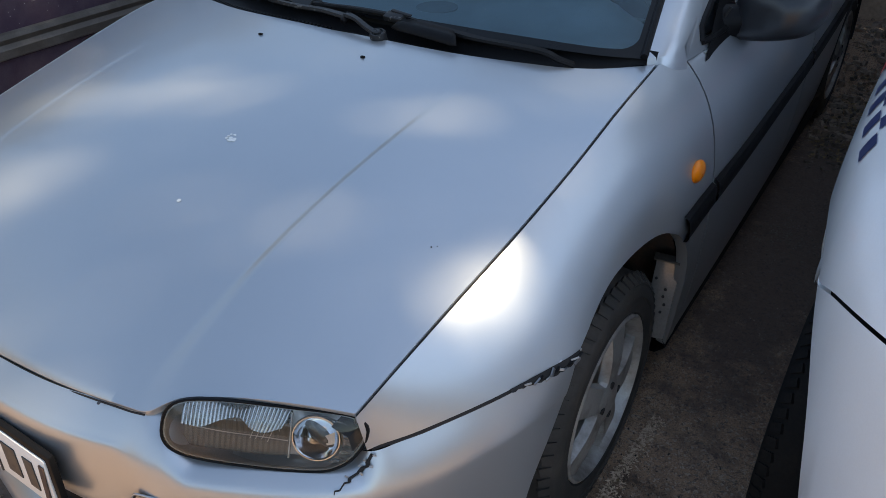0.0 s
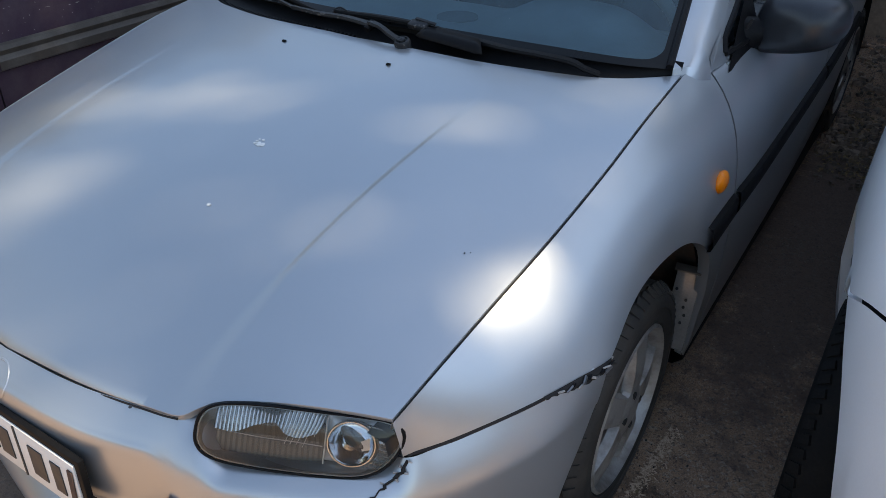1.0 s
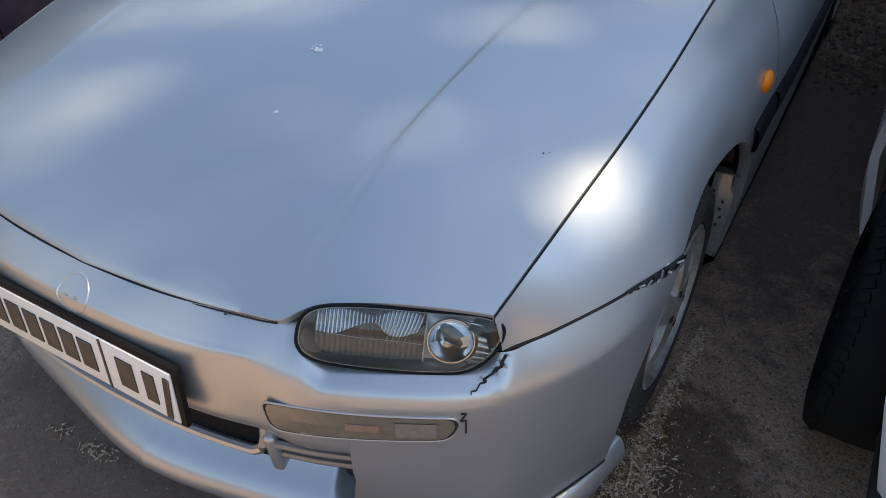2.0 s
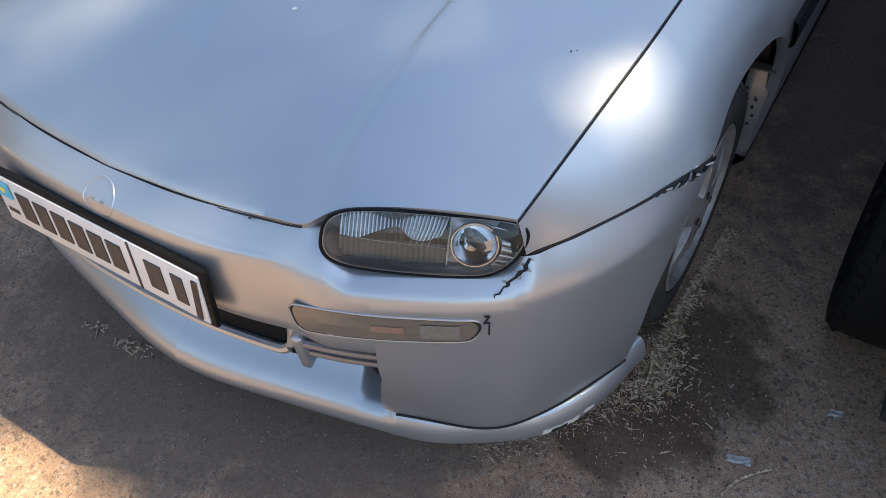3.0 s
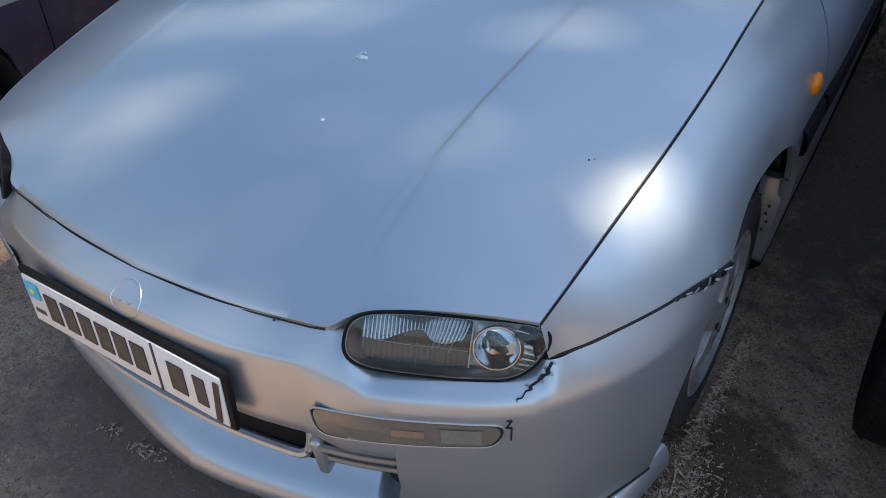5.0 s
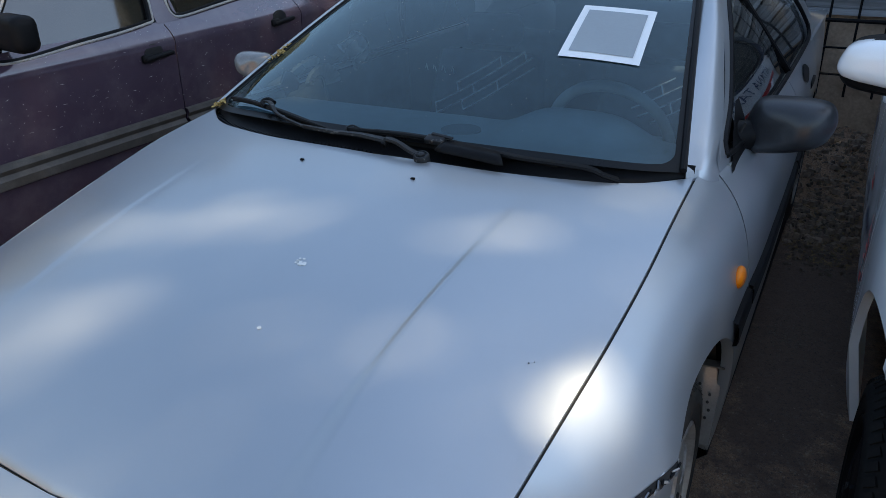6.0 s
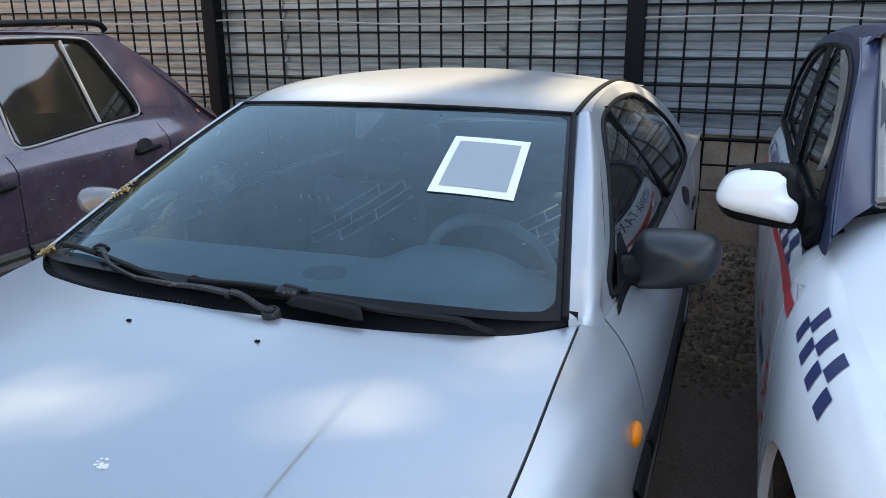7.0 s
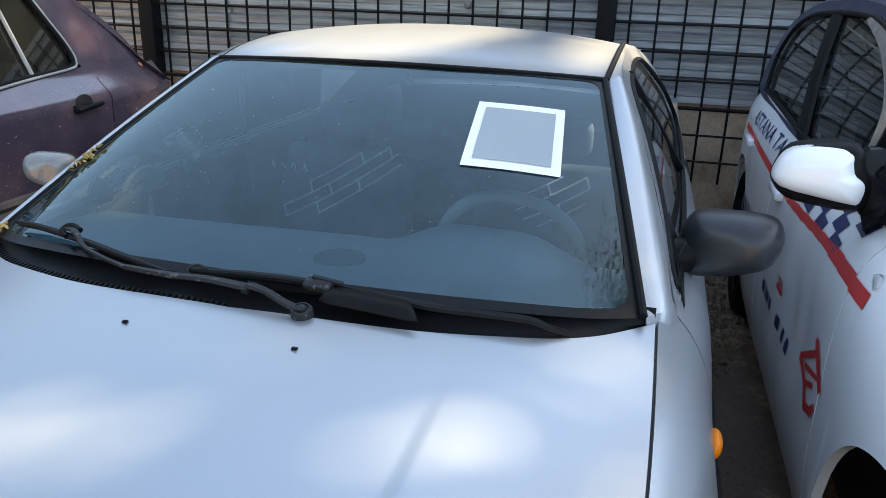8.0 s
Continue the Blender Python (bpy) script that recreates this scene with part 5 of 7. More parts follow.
sheet_paper = part("notice_sheet", sheet(lambda u, v: paper_point(u, v, 1.0, 0.003), 8, 8), PAPER, None, smooth=True)
tagged(sheet_paper, "white paper sheet taped to the windscreen with a plain grey print", "paper")
part("print_block", sheet(lambda u, v: paper_point(u, v, 0.80, 0.0045), 8, 8), CODE_GREY, sheet_paper, "plain grey square print")

verts, faces = [], []
for k in range(84):
    v = rnd.uniform(-0.01, 0.035) if k < 46 else rnd.gauss(0.345, 0.028)
    c = screen_point(0.0, v, 0.007) + Vector((rnd.gauss(0.006, 0.006), rnd.gauss(-0.008, 0.005), rnd.uniform(0, 0.004)))
    m = Matrix.Translation(c) @ Euler((rnd.uniform(-1, 1), rnd.uniform(-1, 1), rnd.uniform(0, 6))).to_matrix().to_4x4()
    o, l = len(verts), rnd.uniform(0.004, 0.010)
    verts += [tuple(m @ Vector(q)) for q in ((-l, 0, 0), (0, -l * 0.5, 0.001), (l, 0, 0.001), (0, l * 0.5, 0.002))]
    faces.append((o, o + 1, o + 2, o + 3))
lm = bpy.data.meshes.new("gutter_leaves")
lm.from_pydata(verts, [], faces)
tagged(part("gutter_leaves", lm, YELLOW_LEAF, None, smooth=False), "dry yellow leaf bits caught beside the windscreen", "leaves", kind="stuff")

# ---- white taxi ----
TX = 1.085          # its side next to the silver car
TC = TX + 0.87      # its middle
taxi = thing("white_taxi", (TC, 2.6, 0), "white taxi with dark blue roof, checker marks and dented door", "car")
T_AXLE, T_REAR = 1.10, 3.68
T_BELT = table((0.45, 0.7, 1.0, 1.3, 1.6, 2.6, 3.6, 4.5), (0.88, 0.925, 0.975, 1.005, 1.03, 1.025, 1.04, 1.05))
T_IN = table((0.42, 0.50, 0.62, 0.80, 1.0, 1.3, 2.0, 3.6, 4.2, 4.55), (0.62, 0.33, 0.17, 0.075, 0.03, 0.0, 0.0, 0.0, 0.06, 0.30))


def taxi_in(y, z):
    """How far the flank lies inside its widest line."""
    belt = T_BELT(y)
    t = max(0.0, (belt - z))
    x = T_IN(y) + 0.10 * math.exp(-t / 0.07)
    if z < 0.5:
        x += 0.05 * ((0.5 - z) / 0.3) ** 2
    # dents of the front door and wing
    x += 0.008 * math.exp(-((y - 1.93) / 0.08) ** 2 - ((z - 0.70) / 0.12) ** 2) + 0.012 * math.exp(-((y - 2.05) / 0.08) ** 2 - ((z - 0.62) / 0.1) ** 2)
    x += 0.004 * math.sin(y * 19 + z * 7) * math.exp(-((y - 2.05) / 0.30) ** 2 - ((z - 0.62) / 0.2) ** 2)
    return x


def taxi_arch(y):
    z = 0.21
    for c in (T_AXLE, T_REAR):
        d = abs(y - c)
        if d < 0.43:
            z = max(z, 0.30 + 0.45 * max(0, 1 - (d / 0.43) ** 2.2) ** (1 / 2.2))
    return z


def t_skin(side, y, z):
    return Vector((TC - side * (0.87 - taxi_in(y, z)), y, z))


def taxi_panel(name, y0, y1, n, side, ztop, zlow, mat=WHITE_PAINT):
    r = []
    for k in range(n + 1):
        y = lerp(y0, y1, k / n)
        a, b = ztop(y), max(zlow(y), taxi_arch(y))
        p = [t_skin(side, y, lerp(a, b, (j / 22) ** 1.2)) for j in range(23)]
        p.append(p[-1] + Vector((side * 0.022, 0, 0.003)))
        r.append(p)
    r.insert(0, [p + Vector((side * 0.014, 0.001, 0)) for p in r[0]])
    r.append([p + Vector((side * 0.014, -0.001, 0)) for p in r[-1]])
    return part(name, grid(r, flip=side < 0), mat, taxi, sharp=50)


SEAM = table((0.42, 0.62, 0.80, 0.94, 1.0), (0.83, 0.83, 0.78, 0.714, 0.706))
for side in (1, -1):
    taxi_panel("front_wing", 0.42, 1.615, 46, side, lambda y: T_BELT(y), lambda y: SEAM(y) + 0.003 if y < 0.99 else 0.21)
    taxi_panel("bumper_corner", 0.42, 0.985, 26, side, lambda y: SEAM(y) - 0.004, lambda y: 0.22)
    tf = taxi_panel("front_door", 1.621, 2.73, 40, side, lambda y: T_BELT(y), lambda y: 0.22)
    tr = taxi_panel("rear_door", 2.736, 3.62, 26, side, lambda y: T_BELT(y), lambda y: 0.22)
    taxi_panel("rear_quarter", 3.626, 4.55, 30, side, lambda y: T_BELT(y), lambda y: 0.22)
    for d, y in ((tf, 2.60), (tr, 3.50)):
        q = t_skin(side, y, 0.86)
        part("door_handle", block((0.03, 0.17, 0.035), Matrix.Translation(q + Vector((-side * 0.012, 0, 0))), 0.012, 3), WHITE_PAINT, d)

    def tg(y, z, side=side):
        t = (z - 1.02) / 0.42
        return TC - side * (0.87 - 0.065 - 0.109 * t + 0.012 * math.sin(math.pi * min(1, max(0, t))))
    OUT = [(1.50, 1.045), (1.64, 1.130), (1.85, 1.255), (2.10, 1.385), (2.38, 1.442), (2.75, 1.462), (3.15, 1.452), (3.55, 1.425), (3.88, 1.33), (4.04, 1.14), (4.02, 1.02), (3.4, 1.0), (2.6, 1.005), (1.9, 1.025)]
    INNER = [(1.72, 1.060), (1.80, 1.150), (1.94, 1.262), (2.10, 1.340), (2.30, 1.392), (2.6, 1.420), (3.1, 1.412), (3.5, 1.382), (3.74, 1.310), (3.84, 1.18), (3.80, 1.04), (3.4, 1.018), (2.6, 1.022), (2.0, 1.042)]
    part("window_frame", ring(OUT, INNER, 110, tg), BLUE_PAINT, taxi)
    part("frame_seal", tube([Vector((tg(y, z) - side * 0.002, y, z)) for y, z in INNER[:11]], 0.009, 8, 90), BLACK_PLASTIC, taxi)
    part("middle_pillar", grid([[Vector((tg(y, z) - side * o, y, z)) for y, z, o in ((lerp(2.66, 2.98, (zz - 1.01) / 0.41) + a, zz, 0.002 + b) for zz in (1.01, 1.1, 1.2, 1.3, 1.42))] for a, b in ((-0.01, -0.006), (0.0, 0.004), (0.07, 0.006), (0.14, 0.004), (0.15, -0.006))]), BLACK_PLASTIC, taxi)
    for nm, lp in (("front_glass", [(1.70, 1.05), (1.79, 1.155), (1.93, 1.268), (2.10, 1.348), (2.30, 1.40), (2.6, 1.43), (2.99, 1.42), (2.84, 1.2), (2.70, 1.01), (2.2, 1.02)]), ("rear_glass", [(2.78, 1.01), (2.95, 1.2), (3.10, 1.42), (3.3, 1.41), (3.52, 1.39), (3.75, 1.315), (3.85, 1.18), (3.81, 1.03), (3.3, 1.01)])):
        gl = part(nm, facing(patch(lp, 60, lambda y, z: tg(y, z) + side * 0.012), (-side, 0, 0)), TAXI_GLASS, taxi, "dark side glass")
        gl.visible_shadow = False
    visor = []
    for k in range(15):
        t = k / 14
        p = through_points([(0, 2.52, 1.425), (0, 2.24, 1.386), (0, 2.04, 1.316), (0, 1.93, 1.235), (0, 1.93, 1.150)], 15)[k]
        w = 0.055 * math.sin(math.pi * min(1, 0.12 + 0.85 * t)) ** 0.7
        visor.append([Vector((tg(p.y + w * f * 0.9, p.z - w * f * 0.5) - side * (0.004 + 0.012 * math.sin(math.pi * 0.5 * f)), p.y + w * f * 0.9, p.z - w * f * 0.5)) for f in (0, 0.5, 1)])
    part("wind_deflector", grid(visor), MIRROR_GREY, taxi, "smoked wind deflector along the window edge")
    part("belt_seal", tube([Vector((tg(y, T_BELT(y)) - side * 0.004, y, T_BELT(y) + 0.006)) for y in (1.72, 2.2, 2.8, 3.3, 3.75)], 0.010, 6, 40), BLACK_PLASTIC, taxi)
    edge = through_points([(TC - side * 0.691, 1.70, 1.120), (TC - side * 0.667, 2.03, 1.285), (TC - side * 0.637, 2.36, 1.455)], 15)
    rim_ = through_points([(tg(y, z), y, z) for y, z in OUT[:5]], 15)
    part("pillar_fold", tube([a.lerp(b, 0.28) + Vector((-side * 0.016, -0.010, 0.011)) for a, b in zip(rim_, edge)], 0.004, 6, 30), BLUE_PAINT, taxi)
    part("screen_pillar", grid([[a, a.lerp(b, 0.3) + Vector((-side * 0.016, -0.010, 0.010)), a.lerp(b, 0.65) + Vector((-side * 0.012, -0.012, 0.012)), b] for a, b in zip(rim_, edge)]), BLUE_PAINT, taxi)
    part("screen_seal", tube([p + Vector((side * 0.012, 0.004, 0.002)) for p in edge], 0.018, 8, 24), GREY_TRIM, taxi, "grey weathered screen seal")
    rim_z = table((2.10, 2.38, 2.75, 3.15, 3.55, 3.75), (1.385, 1.442, 1.462, 1.452, 1.425, 1.375))
    strip = []
    for k in range(25):
        y = lerp(2.30, 3.74, k / 24)
        v = max(0.0, (y - 2.31) / 1.54)
        s = 0.60 / (0.712 - 0.04 * v)
        zr = lerp(1.466, 1.41, v ** 3) + 0.065 * (1 - s ** 2.5) * math.sin(math.pi * (0.25 + 0.6 * v)) + 0.004
        a = Vector((tg(y, rim_z(y)), y, rim_z(y)))
        c = Vector((TC - side * 0.60, y, max(zr, rim_z(y) + 0.004)))
        strip.append([a, a.lerp(c, 0.45) + Vector((0, 0, 0.012)), c])
    part("roof_side", grid(strip, flip=side > 0), BLUE_PAINT, taxi)
    for y in (T_AXLE, T_REAR):
        r = []
        for k in range(21):
            a = lerp(-0.1, math.pi + 0.1, k / 20)
            r.append([Vector((TC - side * x, y - 0.375 * math.cos(a), 0.30 + 0.375 * math.sin(a))) for x in ((0.40, 0.70) if y < 2 else (0.50, 0.84))])
        part("wheelhouse", grid(r), DARK, taxi)
        wheel("taxi wheels", TC - side * 0.825, y, -side, taxi, SHADED_TYRE, STEEL)

# roof, bonnet, glass and nose of the taxi
def taxi_roof(u, v):
    a = (2 * u - 1) * lerp(0.637, 0.605, v)
    q = abs(a) / (0.712 - 0.04 * v)
    return Vector((TC + a, lerp(2.36 - 0.08 * (1 - (2 * u - 1) ** 2), 3.85, v), lerp(1.466, 1.41, v ** 3) + 0.065 * (1 - q ** 2.5) * math.sin(math.pi * (0.25 + 0.6 * v))))


part("roof", sheet(taxi_roof, 24, 20), BLUE_PAINT, taxi, "dark blue roof")
part("bonnet", sheet(lambda u, v: Vector((TC + (2 * u - 1) * (0.87 - taxi_in(lerp(0.52, 1.82, v), T_BELT(lerp(0.52, 1.82, v)))), lerp(0.52, 1.82, v) - lerp(0.10, 0.22, v) * (1 - (2 * u - 1) ** 2), T_BELT(lerp(0.52, 1.82, v)) + lerp(0.05, 0.105, v) * (1 - abs(2 * u - 1) ** 5))), 40, 24), WHITE_PAINT, taxi)
part("windscreen", facing(sheet(lambda u, v: Vector((TC + (2 * u - 1) * lerp(0.69, 0.637, v), lerp(1.70, 2.36, v) - lerp(0.26, 0.08, v) * (1 - (2 * u - 1) ** 2), lerp(1.115, 1.452, v) + 0.045 * (1 - (2 * u - 1) ** 2) + 0.02 * math.sin(math.pi * v))), 20, 12), (0, -1, 1)), TINTED, taxi)
part("rear_window", facing(sheet(lambda u, v: Vector((TC + (2 * u - 1) * lerp(0.58, 0.70, v), lerp(3.85, 4.4, v), lerp(1.41, 1.05, v))), 10, 8), (0, 1, 1)), TINTED, taxi)
part("tail_panel", sheet(lambda u, v: Vector((TC + (2 * u - 1) * 0.6, 4.5 + 0.05 * (1 - (2 * u - 1) ** 2), lerp(1.03, 0.25, v))), 10, 8), WHITE_PAINT, taxi)
part("nose_panel", sheet(lambda u, v: Vector((TC + (2 * u - 1) * 0.30, 0.40 - 0.02 * (1 - (2 * u - 1) ** 2), lerp(0.86, 0.22, v))), 10, 8), WHITE_PAINT, taxi)
part("underbody", block((1.4, 3.8, 0.03), pose(TC, 2.5, 0.22)), DARK, taxi)
part("cabin_floor", block((1.4, 2.4, 0.05), pose(TC, 2.9, 0.6)), CABIN, taxi)
for x in (-0.35, 0.35):
    part("front_seat", join(block((0.48, 0.14, 0.62), pose(TC + x, 2.95, 0.95, 14), 0.05, 3), block((0.26, 0.10, 0.17), pose(TC + x, 3.06, 1.32, 14), 0.04, 3)), CLOTH, taxi)

# mirror of the taxi
def shell(loop, c, prof, name, mat, parent, label=""):
    """A shell swept inwards from a closed outline facing forward."""
    L = through_points([(x, c.y, z) for x, z in loop], 64, closed=True)
    rr = [[c + (p - c) * f + Vector((0, dy, 0)) for p in L] for dy, f in prof]
    return part(name, grid(rr, closed=True, caps=True), mat, parent, label, sharp=60)


CAP = ((0.926, 1.100), (0.930, 1.130), (0.948, 1.160), (0.985, 1.176), (1.040, 1.180), (1.076, 1.174), (1.082, 1.150), (1.090, 1.126), (1.110, 1.110), (1.116, 1.092), (1.108, 1.058), (1.085, 1.056), (1.010, 1.068), (0.950, 1.080))
HULL = ((0.930, 1.090), (0.936, 1.130), (0.958, 1.166), (1.000, 1.180), (1.060, 1.186), (1.096, 1.178), (1.108, 1.140), (1.124, 1.110), (1.124, 1.060), (1.100, 1.040), (1.020, 1.046), (0.955, 1.060))
t_mirror = shell(CAP, Vector((1.024, 1.735, 1.118)), ((-0.062, 0.30), (-0.058, 0.62), (-0.046, 0.86), (-0.030, 0.965), (-0.010, 1.0), (0.012, 1.0)), "door_mirror", WHITE_PAINT, taxi, "white mirror cap on a black mirror housing")
shell(HULL, Vector((1.030, 1.735, 1.112)), ((-0.040, 0.80), (-0.020, 0.97), (0.014, 1.0), (0.052, 1.0), (0.058, 0.96)), "mirror_housing", BLACK_PLASTIC, t_mirror)
part("mirror_arm", join(tube([(1.100, 1.745, 1.090), (1.135, 1.752, 1.070), (1.160, 1.745, 1.045), (1.172, 1.72, 1.020)], 0.034, 12, 16, taper=0.050)), BLACK_PLASTIC, t_mirror)
part("mirror_sail", grid([[Vector((TX + 0.062 + o, y, z)) for y, z, o in ((1.62, 1.035, 0), (1.66, 1.085, 0.012), (1.76, 1.15, 0.030))], [Vector((TX + 0.064 + o, y, z)) for y, z, o in ((1.80, 1.035, 0), (1.82, 1.085, 0.012), (1.84, 1.15, 0.030))]]), BLACK_PLASTIC, t_mirror)


def decal(name, y, z, w, h, mat, turn=0.0, skew=0.0, par=None, off=0.0025):
    """A flat sticker laid on the taxi's left flank, w along the car."""
    c, s = math.cos(radians(turn)), math.sin(radians(turn))

    def f(u, v):
        a, b = (u - 0.5) * w + skew * (v - 0.5) * h, (v - 0.5) * h
        yy, zz = y + a * c - b * s, z + a * s + b * c
        return t_skin(1, yy, zz) + Vector((-off, 0, 0))
    return part(name, sheet(f, 4, 4), mat, par or taxi)


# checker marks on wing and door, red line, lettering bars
for k in range(4):
    decal("checker", 1.353 - 0.0872 * k, 0.935 - 0.009 * k, 0.041, 0.039, NAVY, turn=5, skew=0.22)
    if k < 3:
        decal("checker", 1.324 - 0.0905 * k, 0.969 - 0.008 * k, 0.042, 0.035, NAVY, turn=5, skew=0.26)
for k in range(3):
    for j in range(6):
        if (j + k) % 2 == 0:
            decal("checker", 1.76 + 0.088 * j + 0.045 * k, 1.000 - 0.036 * k, 0.086, 0.035, NAVY, turn=3, skew=-0.55)
for k in range(20):
    t = k / 19
    y = lerp(1.56, 3.75, t)
    decal("red_line", y, lerp(0.915, 0.878, smooth01(t * 2.2)) + 0.006 * math.sin(9 * t) * (1 - t), 0.118, 0.026 if k > 2 else 0.034, RED, turn=-2 if k < 8 else 0)
txt = bpy.data.curves.new("lettering", 'FONT')
txt.body = "ASTANA TAXI"
txt.size = 0.115
txt.align_x, txt.align_y = 'CENTER', 'CENTER'
tob = new("lettering", txt)
dg = bpy.context.evaluated_depsgraph_get()
tme = bpy.data.meshes.new_from_object(tob.evaluated_get(dg))
bpy.data.objects.remove(tob)
for v in tme.vertices:
    y, z = 3.17 - v.co.x * 1.35, 0.952 + v.co.y * 0.68 + v.co.x * 0.02
    q = t_skin(1, y, min(z, T_BELT(y)))
    v.co = q + Vector((-0.004, 0, 0.0))
part("lettering", tme, NAVY, taxi, "dark blue words on the white door", smooth=False)
for y, w in ((2.06, 0.06), (2.13, 0.05), (2.22, 0.09), (2.37, 0.05), (2.43, 0.05), (2.47, 0.03), (2.53, 0.07)):
    decal("name_bar", y, 0.552, w * 0.55, 0.042, NAVY)
    decal("name_bar", y + w * 0.30, 0.545, w * 0.22, 0.030, NAVY)
decal("crown_mark", 2.27, 0.640, 0.085, 0.016, RED)
for k in range(3):
    decal("crown_mark", 2.245 + 0.027 * k, 0.660, 0.010, 0.030, RED)
for k, y in enumerate((3.08, 3.18, 3.28, 3.38)):
    decal("number_bar", y, 0.62, 0.045, 0.075, NAVY)
decal("round_mark", 3.72, 0.66, 0.03, 0.11, NAVY)
# red emblem on the edge of wing and door
for y0, z0, y1, z1, w in ((1.722, 0.730, 1.655, 0.692, 0.026), (1.660, 0.695, 1.600, 0.655, 0.024), (1.871, 0.616, 1.700, 0.704, 0.018), (1.875, 0.616, 1.800, 0.612, 0.020), (1.805, 0.612, 1.745, 0.602, 0.020),
                          (1.790, 0.632, 1.640, 0.668, 0.014), (1.755, 0.604, 1.705, 0.560, 0.022), (1.715, 0.561, 1.640, 0.582, 0.022), (1.650, 0.580, 1.625, 0.606, 0.020), (1.745, 0.606, 1.665, 0.636, 0.014)):
    decal("emblem_stroke", (y0 + y1) / 2, (z0 + z1) / 2, math.hypot(y1 - y0, z1 - z0), w, RED, turn=math.degrees(math.atan2(z1 - z0, y1 - y0)), off=0.004)
part("side_repeater", disc(0.018, 0.014, Matrix.Translation(t_skin(1, 1.515, 0.955)) @ pose(0, 0, 0, 0, 90, 0), 20, 0.004), LAMP_GLASS, taxi)
for y, z, w, h in ((0.945, 0.722, 0.02, 0.03),):
    decal("paint_chip", y, z, w, h, GREY_TRIM, turn=20)

# ---- dark purple estate car ----
PX = -1.56
PC = PX - 0.85
est = thing("purple_estate", (PC, 1.6, 0), "dusty dark purple estate car with grey side trim and roof rails", "car")
P_AXLE, P_REAR = 0.42, 2.98


def p_in(y, z):
    x = 0.030 * (min(1.0, max(0.0, (z - 0.985) / 0.05)) - 1)
    if z > 1.02:
        x += 0.42 * (z - 1.02) + 0.02 * smooth01((z - 1.02) / 0.07)
    if z < 0.6:
        x += 0.04 * ((0.6 - z) / 0.4) ** 2
    return x + 0.10 * smooth01((y - 2.7) / 0.7) ** 2 + 0.12 * smooth01((0.2 - y) / 0.5)


def p_skin(y, z):
    return Vector((PX - p_in(y, z), y, z))


def p_x(y, z):
    return PX - p_in(y, z)


def p_glass(y, z):
    """The flat of the side windows, a little inside the skin."""
    return PX - 0.034 - 0.42 * (z - 1.02) - 0.10 * smooth01((y - 2.7) / 0.7) ** 2


def p_arch(y):
    z = 0.22
    for c in (P_AXLE, P_REAR):
        d = abs(y - c)
        if d < 0.36:
            z = max(z, 0.30 + 0.36 * max(0, 1 - (d / 0.36) ** 2.3) ** (1 / 2.3))
    return z


def p_panel(name, y0, y1, n, ztop, zlow=lambda y: 0.22):
    r = []
    for k in range(n + 1):
        y = lerp(y0, y1, k / n)
        a, b = ztop(y), max(zlow(y), p_arch(y))
        p = []
        for j in range(25):
            z = lerp(a, b, (j / 24) ** 1.8)
            q = p_skin(y, z)
            q.x += 0.004 * smooth01((z - 0.955) / 0.015) * (1 - smooth01((z - 1.0) / 0.06))
            p.append(q)
        p.append(p[-1] + Vector((-0.02, 0, 0.004)))
        r.append(p)
    r.insert(0, [p + Vector((-0.014, 0.001, 0)) for p in r[0]])
    r.append([p + Vector((-0.014, -0.001, 0)) for p in r[-1]])
    return part(name, grid(r, flip=True), PURPLE, est, sharp=50)


p_panel("front_wing", -0.35, 0.905, 40, lambda y: lerp(0.86, 1.0, smooth01((y + 0.35) / 1.2)))
pf = p_panel("front_door", 0.911, 1.862, 24, lambda y: 1.050)
pr = p_panel("rear_door", 1.868, 2.70, 22, lambda y: lerp(1.060, 1.090, smooth01((y - 1.9) / 0.7)))
p_panel("rear_quarter", 2.706, 3.20, 22, lambda y: 1.085)
OUTP = [(0.95, 1.060), (1.12, 1.21), (1.30, 1.37), (1.50, 1.455), (1.95, 1.490), (2.35, 1.490), (2.60, 1.470), (2.70, 1.430), (2.97, 1.235), (3.09, 1.100), (3.12, 1.072), (2.4, 1.058), (1.6, 1.040)]
W1 = [(1.10, 1.030), (1.25, 1.20), (1.42, 1.37), (1.58, 1.445), (1.76, 1.455), (1.835, 1.440), (1.852, 1.390), (1.846, 1.214), (1.822, 1.085), (1.78, 1.062), (1.50, 1.043)]
W2 = [(1.935, 1.090), (1.948, 1.25), (1.948, 1.420), (1.975, 1.452), (2.2, 1.455), (2.46, 1.447), (2.515, 1.415), (2.57, 1.30), (2.614, 1.20), (2.622, 1.140), (2.585, 1.114), (2.3, 1.095), (2.02, 1.068), (1.96, 1.070)]
part("pillar_frame", ring(OUTP, [(1.06, 1.03), (1.22, 1.205), (1.40, 1.375), (1.57, 1.455), (1.95, 1.466), (2.47, 1.458), (2.53, 1.415), (2.585, 1.30), (2.63, 1.20), (2.636, 1.130), (2.59, 1.102), (1.95, 1.062), (1.4, 1.035)], 130, p_x), PURPLE, est)
part("door_pillar", grid([[p_skin(y, z) + Vector((0.001, 0, 0)) for z in (1.05, 1.2, 1.3, 1.46)] for y in (1.835, 1.862, 1.870, 1.912, 1.955)], flip=True), PURPLE, est)
